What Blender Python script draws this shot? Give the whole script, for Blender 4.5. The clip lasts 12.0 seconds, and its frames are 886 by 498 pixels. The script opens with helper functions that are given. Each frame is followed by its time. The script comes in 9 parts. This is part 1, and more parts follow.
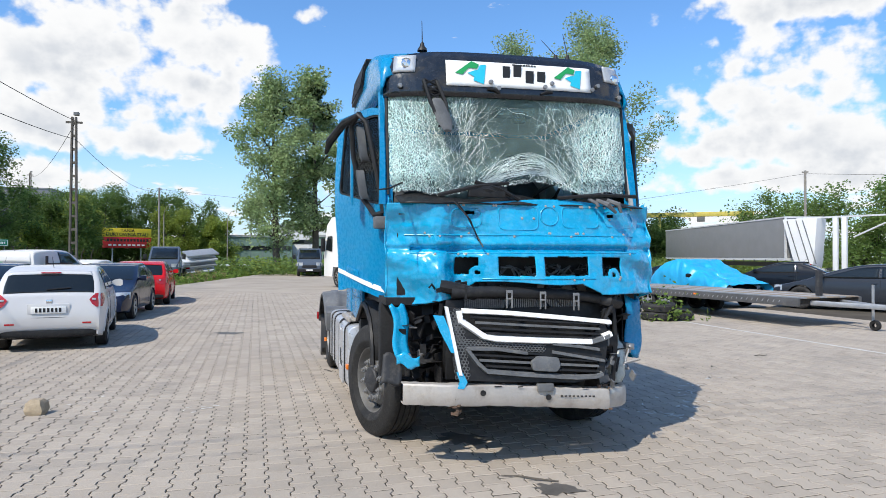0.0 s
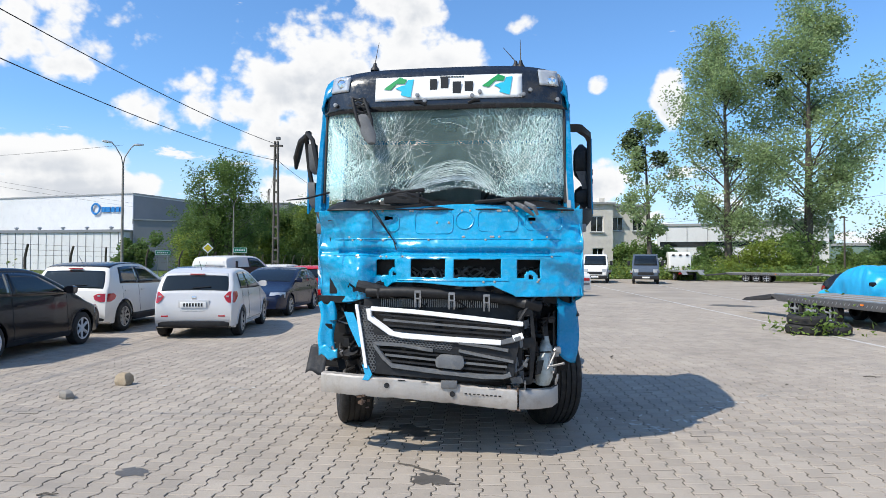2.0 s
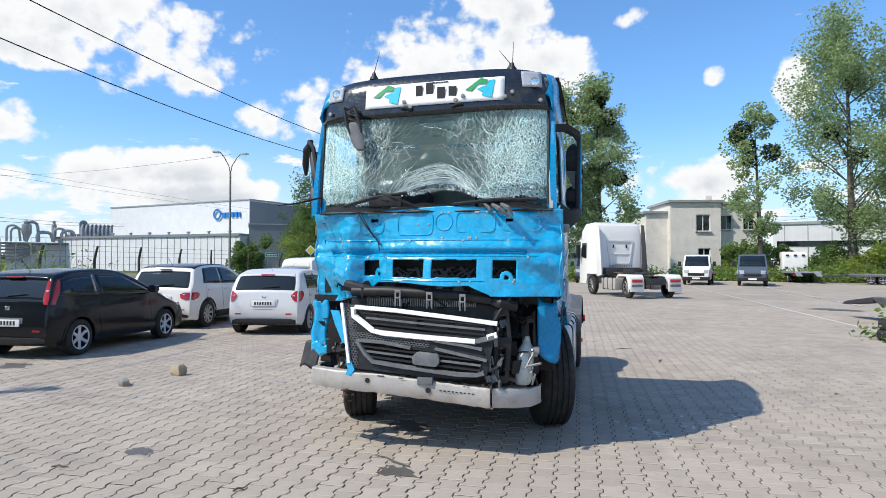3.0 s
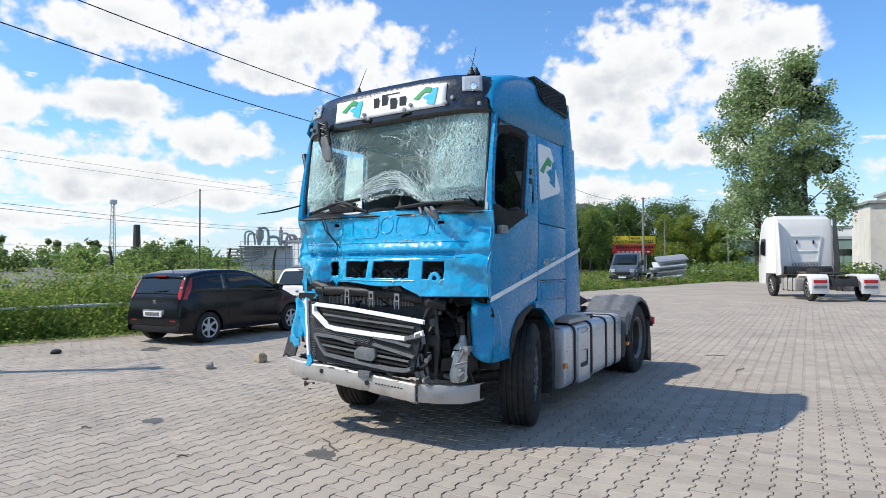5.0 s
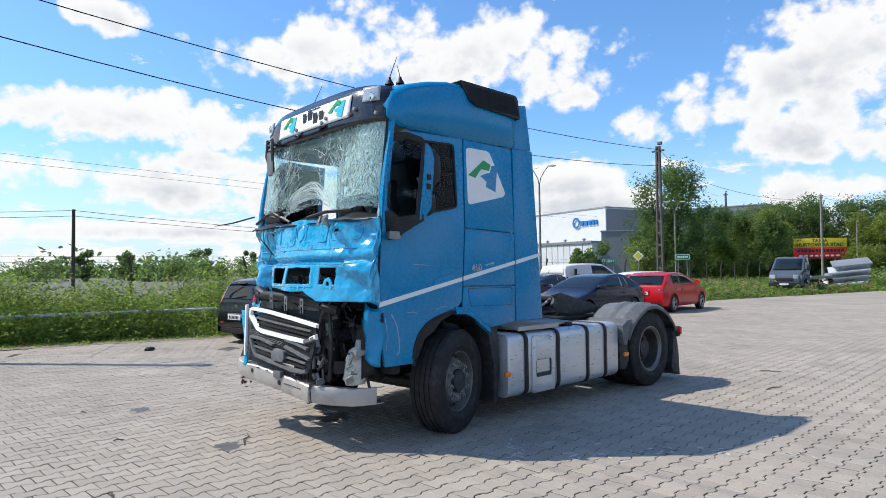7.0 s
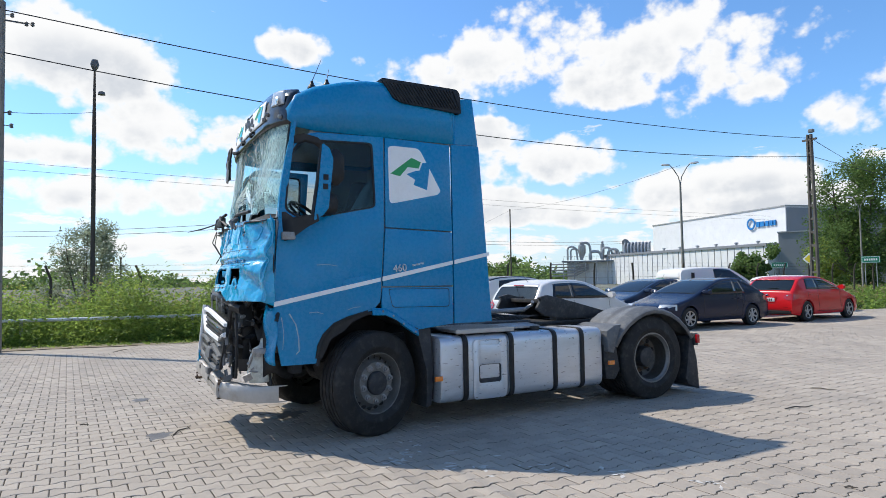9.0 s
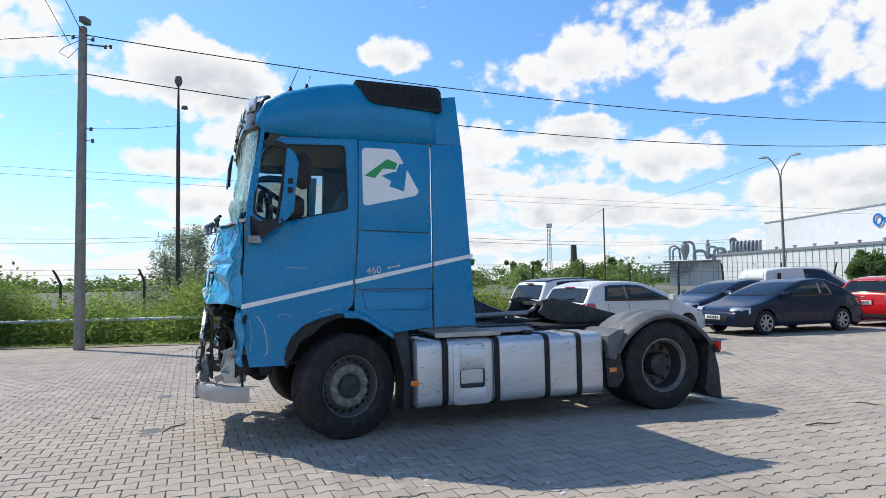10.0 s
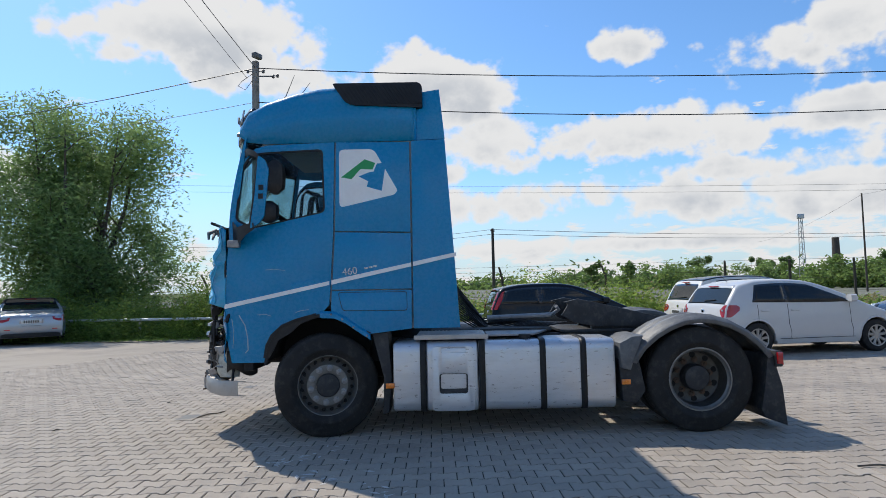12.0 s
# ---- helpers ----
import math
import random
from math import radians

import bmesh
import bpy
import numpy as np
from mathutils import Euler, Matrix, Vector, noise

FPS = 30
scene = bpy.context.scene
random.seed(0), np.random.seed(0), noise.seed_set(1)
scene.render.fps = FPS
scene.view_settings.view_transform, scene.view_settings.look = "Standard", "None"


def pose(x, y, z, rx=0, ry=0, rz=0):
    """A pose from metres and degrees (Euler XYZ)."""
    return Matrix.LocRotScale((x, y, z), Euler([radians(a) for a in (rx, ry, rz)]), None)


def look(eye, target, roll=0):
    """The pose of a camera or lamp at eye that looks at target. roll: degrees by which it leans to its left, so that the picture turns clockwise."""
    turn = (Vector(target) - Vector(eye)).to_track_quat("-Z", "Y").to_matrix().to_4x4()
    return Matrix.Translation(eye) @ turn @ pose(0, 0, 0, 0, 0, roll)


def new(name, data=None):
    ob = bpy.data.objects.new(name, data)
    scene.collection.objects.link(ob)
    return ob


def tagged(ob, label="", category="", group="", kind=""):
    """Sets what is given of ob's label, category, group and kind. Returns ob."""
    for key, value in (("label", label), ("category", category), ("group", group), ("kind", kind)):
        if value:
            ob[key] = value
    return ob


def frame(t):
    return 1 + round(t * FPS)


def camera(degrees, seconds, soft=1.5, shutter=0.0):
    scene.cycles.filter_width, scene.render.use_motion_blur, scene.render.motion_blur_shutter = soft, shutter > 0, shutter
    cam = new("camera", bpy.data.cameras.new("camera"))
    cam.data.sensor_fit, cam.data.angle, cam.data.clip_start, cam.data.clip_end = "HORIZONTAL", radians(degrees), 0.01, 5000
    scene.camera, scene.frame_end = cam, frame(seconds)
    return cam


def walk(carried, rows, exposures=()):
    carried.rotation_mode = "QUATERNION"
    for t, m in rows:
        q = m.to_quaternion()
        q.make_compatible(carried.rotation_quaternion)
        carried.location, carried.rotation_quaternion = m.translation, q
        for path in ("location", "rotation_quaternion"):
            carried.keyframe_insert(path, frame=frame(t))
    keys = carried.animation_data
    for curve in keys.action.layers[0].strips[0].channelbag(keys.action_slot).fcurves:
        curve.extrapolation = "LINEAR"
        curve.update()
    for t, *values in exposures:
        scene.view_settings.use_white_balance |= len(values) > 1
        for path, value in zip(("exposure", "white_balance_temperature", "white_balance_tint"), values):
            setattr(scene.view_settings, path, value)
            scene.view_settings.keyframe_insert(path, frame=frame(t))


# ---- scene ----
cam = camera(69.2, 12.0, soft=0.5)
# seconds, eye, target, roll
PATH = [
    (0, (0.767, -0.121, 1.628), (0.513, 1.862, 1.65), 0.1),
    (0.5, (1.37, -0.109, 1.612), (0.947, 1.846, 1.645), 0.1),
    (1, (1.925, -0.075, 1.609), (1.368, 1.846, 1.647), 0.2),
    (1.5, (2.494, 0.042, 1.611), (1.788, 1.912, 1.651), 0.1),
    (2, (3.148, 0.22, 1.601), (2.271, 2.017, 1.641), 0.2),
    (2.5, (3.635, 0.388, 1.599), (2.623, 2.112, 1.641), 0.1),
    (3, (4.144, 0.624, 1.598), (2.985, 2.254, 1.641), 0.1),
    (3.2, (4.362, 0.723, 1.591), (3.149, 2.312, 1.639), -0.0),
    (4.8, (5.827, 1.852, 1.603), (4.256, 3.089, 1.643), -0.2),
    (5, (5.961, 2.018, 1.613), (4.359, 3.215, 1.654), -0.2),
    (5.5, (6.372, 2.49, 1.601), (4.676, 3.549, 1.652), -0.3),
    (6, (6.669, 2.992, 1.594), (4.903, 3.93, 1.651), -0.4),
    (6.5, (6.965, 3.542, 1.559), (5.151, 4.381, 1.626), -0.6),
    (6.7, (7.076, 3.765, 1.587), (5.244, 4.564, 1.654), -0.6),
    (8.5, (7.581, 5.923, 1.487), (5.619, 6.298, 1.579), -0.9),
    (9, (7.648, 6.495, 1.481), (5.664, 6.731, 1.578), -0.9),
    (9.5, (7.597, 7.14, 1.475), (5.601, 7.224, 1.577), -1.0),
    (10, (7.561, 7.732, 1.473), (5.565, 7.658, 1.579), -1.0),
    (10.5, (7.39, 8.303, 1.441), (5.408, 8.052, 1.55), -1.2),
    (11, (7.239, 8.879, 1.429), (5.291, 8.439, 1.54), -1.2),
    (11.5, (7.02, 9.452, 1.431), (5.121, 8.834, 1.547), -1.2),
    (12, (6.765, 10.115, 1.424), (4.924, 9.341, 1.545), -1.3),
]
walk(cam, [(t, look(eye, target, roll)) for t, eye, target, roll in PATH], [(0, 0), (9.5, 0), (10.5, -0.12), (11.2, -0.24), (12, -0.3)])

# ---------------------------------------------------------------- light
SUN_EL, SUN_DIR = radians(49.5), Vector((-0.478, -0.878, 0.0)).normalized()
to_sun = Vector((SUN_DIR.x * math.cos(SUN_EL), SUN_DIR.y * math.cos(SUN_EL), math.sin(SUN_EL)))
sun = new("sun", bpy.data.lights.new("sun", "SUN"))
sun.data.energy, sun.data.angle, sun.data.color = 5.0, radians(0.55), (1.0, 0.935, 0.83)
sun.matrix_world = look(to_sun * 100, (0, 0, 0))


def make_world():
    """Blue summer sky with many cumulus clouds."""
    w = bpy.data.worlds.new("sky")
    scene.world = w
    w.use_nodes = True
    nt = w.node_tree
    nt.nodes.clear()
    N, K = nt.nodes.new, nt.links.new

    def math_node(op, a, b=None, c=None, clamp=False):
        n = N("ShaderNodeMath")
        n.operation, n.use_clamp = op, clamp
        for i, v in enumerate((a, b, c)):
            if v is None:
                continue
            if isinstance(v, (int, float)):
                n.inputs[i].default_value = v
            else:
                K(v, n.inputs[i])
        return n.outputs[0]

    sky = N("ShaderNodeTexSky")
    sky.sky_type, sky.sun_disc = "NISHITA", False
    sky.sun_elevation, sky.sun_rotation = SUN_EL, math.atan2(SUN_DIR.x, SUN_DIR.y)
    sky.air_density, sky.dust_density, sky.ozone_density = 1.0, 0.6, 2.0
    co = N("ShaderNodeTexCoord")
    sep = N("ShaderNodeSeparateXYZ")
    K(co.outputs["Generated"], sep.inputs[0])
    up = math_node("MAXIMUM", sep.outputs[2], 0.0)

    def fbm(scale, detail, rough, squash, off):
        mp = N("ShaderNodeMapping")
        mp.inputs["Location"].default_value = off
        mp.inputs["Scale"].default_value = (1.0, 1.0, squash)
        K(co.outputs["Generated"], mp.inputs["Vector"])
        n = N("ShaderNodeTexNoise")
        n.inputs["Scale"].default_value, n.inputs["Detail"].default_value = scale, detail
        n.inputs["Roughness"].default_value = rough
        K(mp.outputs[0], n.inputs["Vector"])
        return n.outputs["Fac"]

    def smooth(sock, lo, hi, a=0.0, b=1.0):
        n = N("ShaderNodeMapRange")
        n.interpolation_type = "SMOOTHSTEP"
        n.inputs["From Min"].default_value, n.inputs["From Max"].default_value = lo, hi
        n.inputs["To Min"].default_value, n.inputs["To Max"].default_value = a, b
        K(sock, n.inputs["Value"])
        return n.outputs[0]

    def squared(sock):
        n = N("ShaderNodeVectorMath")
        n.operation = "DOT_PRODUCT"
        K(sock, n.inputs[0])
        K(sock, n.inputs[1])
        return n.outputs["Value"]

    # cumulus heaps: how far each view lies from the nearest one, and from its lower half
    near, under = None, None
    for az, el, wide, high in CLOUDS:
        a, e = radians(az), radians(el)
        d = Vector((-math.sin(a) * math.cos(e), math.cos(a) * math.cos(e), math.sin(e)))
        side = Vector((math.cos(a), math.sin(a), 0.0))
        mp = N("ShaderNodeMapping")
        mp.vector_type = "TEXTURE"
        mp.inputs["Location"].default_value = d
        mp.inputs["Rotation"].default_value = Matrix((side, d, side.cross(d))).transposed().to_euler()
        mp.inputs["Scale"].default_value = (math.tan(radians(wide)), 0.5, math.tan(radians(high)))
        K(co.outputs["Generated"], mp.inputs["Vector"])
        r2 = squared(mp.outputs[0])
        low = N("ShaderNodeVectorMath")
        low.operation = "ADD"
        K(mp.outputs[0], low.inputs[0])
        low.inputs[1].default_value = (0.0, 0.0, 0.55)
        u2 = squared(low.outputs[0])
        near = r2 if near is None else math_node("SMOOTH_MIN", near, r2, 0.35)
        under = u2 if under is None else math_node("MINIMUM", under, u2)
    body = math_node("MAXIMUM", math_node("SUBTRACT", 1.0, near), -1.6)
    coarse, fine = fbm(6.5, 9, 0.54, 1.5, CLOUD_OFF), fbm(34.0, 5, 0.55, 1.6, (3.0, 1.0, 2.0))
    puff = N("ShaderNodeTexVoronoi")
    puff.feature = "SMOOTH_F1"
    puff.inputs["Scale"].default_value, puff.inputs["Detail"].default_value, puff.inputs["Smoothness"].default_value = 26.0, 3.0, 0.4
    K(co.outputs["Generated"], puff.inputs["Vector"])
    ragged = math_node("ADD", math_node("MULTIPLY_ADD", coarse, 2.3, -1.08), math_node("MULTIPLY_ADD", fine, 0.45, -0.22))
    ragged = math_node("ADD", ragged, math_node("MULTIPLY_ADD", puff.outputs["Distance"], -0.50, 0.22))
    dens = math_node("ADD", math_node("MULTIPLY", body, 0.62), ragged)
    # broken small clouds low over the horizon
    low_noise = fbm(11.0, 9, 0.62, 3.6, (5.0, 2.0, 0.4))
    band = math_node("MULTIPLY_ADD", math_node("EXPONENT", math_node("MULTIPLY", up, -8.0)), 0.92, -0.66)
    dens = math_node("MAXIMUM", dens, math_node("ADD", band, math_node("MULTIPLY_ADD", low_noise, 3.4, -1.7)))
    mask = smooth(dens, -0.08, 0.26)
    grey = math_node("MULTIPLY", smooth(math_node("ADD", math_node("SUBTRACT", 1.0, under), math_node("MULTIPLY_ADD", coarse, 1.6, -0.8)), 0.05, 1.25), smooth(dens, 0.15, 0.9))
    shade = N("ShaderNodeMix")
    shade.data_type = "RGBA"
    shade.inputs["A"].default_value, shade.inputs["B"].default_value = (0.98, 0.985, 0.99, 1), (0.66, 0.70, 0.76, 1)
    K(grey, shade.inputs["Factor"])
    blue = N("ShaderNodeMix")
    blue.data_type, blue.blend_type = "RGBA", "MULTIPLY"
    blue.inputs["Factor"].default_value = 1.0
    blue.inputs["B"].default_value = SKY_TINT
    K(sky.outputs[0], blue.inputs["A"])
    haze = N("ShaderNodeMapRange")
    haze.interpolation_type = "SMOOTHSTEP"
    haze.inputs["From Min"].default_value, haze.inputs["From Max"].default_value = 0.0, 0.22
    haze.inputs["To Min"].default_value, haze.inputs["To Max"].default_value = 0.72, 0.0
    K(up, haze.inputs["Value"])
    m1 = N("ShaderNodeMix")
    m1.data_type = "RGBA"
    m1.inputs["B"].default_value = (0.74, 0.86, 0.97, 1)
    K(haze.outputs[0], m1.inputs["Factor"])
    K(blue.outputs["Result"], m1.inputs["A"])
    m2 = N("ShaderNodeMix")
    m2.data_type = "RGBA"
    K(mask, m2.inputs["Factor"])
    K(m1.outputs["Result"], m2.inputs["A"])
    K(shade.outputs["Result"], m2.inputs["B"])
    bg, out = N("ShaderNodeBackground"), N("ShaderNodeOutputWorld")
    bg.inputs["Strength"].default_value = 1.0
    K(m2.outputs["Result"], bg.inputs["Color"])
    K(bg.outputs[0], out.inputs["Surface"])


SKY_TINT = (0.118, 0.170, 0.215, 1)
CLOUD_OFF = (0.3, 0.9, 0.0)
# direction to the left of +y, elevation, half width, half height, in degrees
CLOUDS = [(-24.9, 8.3, 5.5, 3.3), (-21.2, 19.6, 10.1, 2.0), (-19.2, 6.1, 11.1, 1.3), (-17.6, 15.6, 6.0, 3.0), (-16.7, 9.3, 6.6, 2.4), (6.7, 13.5, 1.8, 2.5), (12.5, 15.2, 1.1, 1.0), (13.9, 7.0, 6.0, 1.9),
          (19.4, 20.4, 1.9, 1.0), (28.1, 17.4, 7.1, 3.5), (29.6, 22.4, 5.5, 3.0), (33.0, 9.4, 5.5, 1.9), (34.7, 17.4, 8.6, 5.0), (35.5, 15.0, 12.1, 4.8), (37.7, 10.6, 8.1, 3.0), (38.3, 6.1, 5.5, 1.6),
          (46.9, 13.1, 6.6, 3.3), (55.6, 5.6, 9.6, 1.8), (58.6, 7.5, 6.6, 2.1), (59.4, 17.4, 10.1, 4.3), (63.4, 7.1, 4.0, 1.9), (66.3, 15.7, 6.0, 2.3), (66.7, 19.2, 17.6, 4.3), (70.1, 19.2, 16.6, 4.8),
          (72.4, 5.3, 7.1, 1.1), (74.2, 10.3, 7.6, 2.4), (78.9, 6.0, 12.1, 1.6), (80.0, 12.6, 6.0, 1.8), (80.0, 18.9, 6.6, 2.8), (81.0, 7.2, 6.0, 1.5), (88.4, 9.2, 7.6, 1.4), (89.9, 11.8, 5.5, 2.3),
          (90.3, 7.2, 10.1, 2.1), (90.5, 3.5, 20.2, 1.0), (96.5, 20.1, 3.0, 1.8), (97.8, 12.7, 10.6, 2.3), (103.3, 7.7, 8.1, 1.9), (105.9, 12.4, 7.1, 2.8), (109.7, 7.2, 9.1, 1.7), (112.2, 17.6, 8.1, 3.8),
          (115.1, 10.3, 4.8, 1.4), (126.7, 18.3, 7.6, 3.0), (132.4, 20.8, 13.1, 3.8)]
# the same sky goes on overhead and behind
for k in range(14):
    CLOUDS.append((150 + 16 * k, 9 + 13 * (k % 3) + 2 * (k % 5), 9 + 1.5 * (k % 4), 3.5 + 0.7 * (k % 5)))
make_world()

# ---------------------------------------------------------------- materials


def mat(name, col, rough=0.6, metal=0.0, var=0.18, scale=3.0, fine=60.0, bump=0.15, coat=0.0, spec=0.5, stain=None, stain_amount=0.35, rand=0.0, island=0.0, rvar=0.12, trans=0.0, stretch=(1, 1, 1)):
    """A painted, cast or grown surface with variation at two scales, fine relief and, if given, stains of another colour."""
    m = bpy.data.materials.new(name)
    m.use_nodes = True
    nt = m.node_tree
    p = nt.nodes["Principled BSDF"]
    N, K = nt.nodes.new, nt.links.new
    co = N("ShaderNodeTexCoord")
    mp = N("ShaderNodeMapping")
    mp.inputs["Scale"].default_value = stretch
    K(co.outputs["Object"], mp.inputs["Vector"])

    def noise_of(s, d=4.0, r=0.6):
        n = N("ShaderNodeTexNoise")
        n.inputs["Scale"].default_value, n.inputs["Detail"].default_value, n.inputs["Roughness"].default_value = s, d, r
        K(mp.outputs[0], n.inputs["Vector"])
        return n.outputs["Fac"]

    def ranged(sock, a, b, lo=0.3, hi=0.7):
        n = N("ShaderNodeMapRange")
        n.inputs["From Min"].default_value, n.inputs["From Max"].default_value = lo, hi
        n.inputs["To Min"].default_value, n.inputs["To Max"].default_value = a, b
        K(sock, n.inputs["Value"])
        return n.outputs[0]

    def times(a, b):
        n = N("ShaderNodeMath")
        n.operation = "MULTIPLY"
        K(a, n.inputs[0])
        K(b, n.inputs[1])
        return n.outputs[0]

    coarse, small = noise_of(scale), noise_of(fine, 5.0)
    value = times(ranged(coarse, 1 - var, 1 + var), ranged(small, 1 - var * 0.6, 1 + var * 0.6))
    if rand:
        oi = N("ShaderNodeObjectInfo")
        value = times(value, ranged(oi.outputs["Random"], 1 - rand, 1 + rand, 0, 1))
    if island:
        ge = N("ShaderNodeNewGeometry")
        value = times(value, ranged(ge.outputs["Random Per Island"], 1 - island, 1 + island, 0, 1))
    hsv = N("ShaderNodeHueSaturation")
    hsv.inputs["Color"].default_value = (*col, 1)
    K(value, hsv.inputs["Value"])
    colour = hsv.outputs["Color"]
    if stain:
        mx = N("ShaderNodeMix")
        mx.data_type = "RGBA"
        K(ranged(noise_of(scale * 2.3, 8.0, 0.7), 0, stain_amount, 0.5, 0.68), mx.inputs["Factor"])
        K(colour, mx.inputs["A"])
        mx.inputs["B"].default_value = (*stain, 1)
        colour = mx.outputs["Result"]
    K(colour, p.inputs["Base Color"])
    K(ranged(small, max(0.02, rough - rvar), min(1, rough + rvar)), p.inputs["Roughness"])
    p.inputs["Metallic"].default_value, p.inputs["Coat Weight"].default_value = metal, coat
    p.inputs["Coat Roughness"].default_value = 0.05
    p.inputs["Specular IOR Level"].default_value = spec
    if trans:
        p.inputs["Transmission Weight"].default_value = trans
    if bump:
        b = N("ShaderNodeBump")
        b.inputs["Strength"].default_value, b.inputs["Distance"].default_value = bump, 0.01
        K(small, b.inputs["Height"])
        K(b.outputs[0], p.inputs["Normal"])
    return m


def glass(name, col=(0.9, 0.95, 0.95), clear=0.7, rough=0.03):
    """A window pane: part clear, part glossy tinted."""
    m = bpy.data.materials.new(name)
    m.use_nodes = True
    nt = m.node_tree
    p, out = nt.nodes["Principled BSDF"], nt.nodes["Material Output"]
    p.inputs["Base Color"].default_value = (0.012, 0.016, 0.018, 1)
    p.inputs["Roughness"].default_value, p.inputs["Specular IOR Level"].default_value = rough, 0.7
    t = nt.nodes.new("ShaderNodeBsdfTransparent")
    t.inputs["Color"].default_value = (*col, 1)
    fr = nt.nodes.new("ShaderNodeFresnel")
    fr.inputs["IOR"].default_value = 1.5
    mr = nt.nodes.new("ShaderNodeMapRange")
    mr.inputs["To Min"].default_value, mr.inputs["To Max"].default_value = 1 - clear, 1.0
    nt.links.new(fr.outputs[0], mr.inputs["Value"])
    mx = nt.nodes.new("ShaderNodeMixShader")
    nt.links.new(mr.outputs[0], mx.inputs["Fac"])
    nt.links.new(t.outputs[0], mx.inputs[1])
    nt.links.new(p.outputs[0], mx.inputs[2])
    nt.links.new(mx.outputs[0], out.inputs["Surface"])
    return m


# cab blue, kept deeper to suit the shaded left side
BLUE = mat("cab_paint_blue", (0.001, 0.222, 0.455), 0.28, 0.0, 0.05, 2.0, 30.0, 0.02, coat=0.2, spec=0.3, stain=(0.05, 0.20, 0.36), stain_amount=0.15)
# the same blue with sunlight put into its colour, for the buckled front
BLUE_BENT_LIT = mat("sunlit_bent_blue", (0.001, 0.335, 0.59), 0.24, 0.0, 0.06, 5.0, 26.0, 0.05, coat=0.9, stain=(0.12, 0.40, 0.60), stain_amount=0.2)
WHITE = mat("white_vinyl", (0.84, 0.84, 0.82), 0.45, 0, 0.04, 4, 60, 0.02, stain=(0.6, 0.6, 0.58), stain_amount=0.2)
WHITE_TRIM = mat("white_trim", (0.85, 0.85, 0.84), 0.35, 0, 0.05, 6, 60, 0.03, stain=(0.45, 0.45, 0.44), stain_amount=0.25)
GREEN = mat("logo_green", (0.015, 0.30, 0.085), 0.4, 0, 0.03, 4, 40, 0.0)
CYAN = mat("logo_cyan", (0.02, 0.48, 0.66), 0.4, 0, 0.03, 4, 40, 0.0)
BLACK_PL = mat("black_plastic", (0.013, 0.013, 0.014), 0.5, 0, 0.2, 6, 80, 0.15, spec=0.35, stain=(0.07, 0.066, 0.06), stain_amount=0.3)
BLACK_GL = mat("black_gloss", (0.012, 0.014, 0.018), 0.2, 0, 0.1, 4, 40, 0.02, coat=0.4, stain=(0.07, 0.07, 0.07), stain_amount=0.3)
GREY_PL = mat("grey_plastic", (0.11, 0.115, 0.12), 0.55, 0, 0.2, 7, 70, 0.2, stain=(0.25, 0.24, 0.22), stain_amount=0.4)
# near-black for gaps and dark parts; in hollows the colour stands for shade
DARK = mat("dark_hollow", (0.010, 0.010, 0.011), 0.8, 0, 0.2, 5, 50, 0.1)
RUBBER = mat("tyre_rubber", (0.022, 0.0215, 0.021), 0.75, 0, 0.2, 5, 90, 0.3, spec=0.3, stain=(0.11, 0.10, 0.085), stain_amount=0.3)
STEEL = mat("grey_steel", (0.30, 0.30, 0.30), 0.45, 0.6, 0.2, 8, 90, 0.2, stain=(0.12, 0.09, 0.07), stain_amount=0.5)
ALU = mat("bare_aluminium", (0.45, 0.42, 0.385), 0.5, 0.35, 0.10, 3, 40, 0.15, stain=(0.30, 0.25, 0.20), stain_amount=0.55)
TANK = mat("tank_aluminium", (0.60, 0.61, 0.63), 0.36, 0.6, 0.07, 3, 30, 0.04, stain=(0.40, 0.39, 0.37), stain_amount=0.3, stretch=(1.0, 0.4, 1.6))
RIM = mat("wheel_steel", (0.24, 0.235, 0.22), 0.45, 0.6, 0.2, 9, 70, 0.15, stain=(0.10, 0.085, 0.07), stain_amount=0.6)
RUST = mat("rusty_iron", (0.13, 0.085, 0.06), 0.8, 0.2, 0.3, 8, 70, 0.4, stain=(0.04, 0.035, 0.03), stain_amount=0.6)
CHASSIS = mat("chassis_paint", (0.028, 0.029, 0.032), 0.6, 0.1, 0.25, 6, 60, 0.25, stain=(0.11, 0.10, 0.085), stain_amount=0.5)
AMBER = mat("amber_lens", (0.85, 0.22, 0.02), 0.25, 0, 0.05, 4, 40, 0.05, coat=0.5)
RED_LENS = mat("red_lens", (0.40, 0.010, 0.014), 0.18, 0, 0.08, 5, 40, 0.05, coat=0.6)
CLEAR_LENS = mat("clear_lens", (0.46, 0.48, 0.50), 0.12, 0.2, 0.12, 9, 60, 0.1, coat=0.8)
CHROME = mat("chrome", (0.75, 0.76, 0.78), 0.12, 1.0, 0.05, 5, 40, 0.02)
PLATE = mat("plate_white", (0.72, 0.72, 0.70), 0.4, 0, 0.04, 6, 50, 0.02)
LIGHT_BADGE = mat("silver_badge", (0.55, 0.57, 0.60), 0.3, 0.5, 0.05, 5, 40, 0.02)
GREY_SCUFF = mat("scraped_primer", (0.38, 0.44, 0.48), 0.6, 0, 0.2, 20, 80, 0.1)
INK = mat("black_ink", (0.015, 0.015, 0.016), 0.5, 0, 0.05, 5, 50, 0.0)
BEIGE = mat("cab_lining", (0.40, 0.40, 0.39), 0.8, 0, 0.12, 5, 60, 0.1)
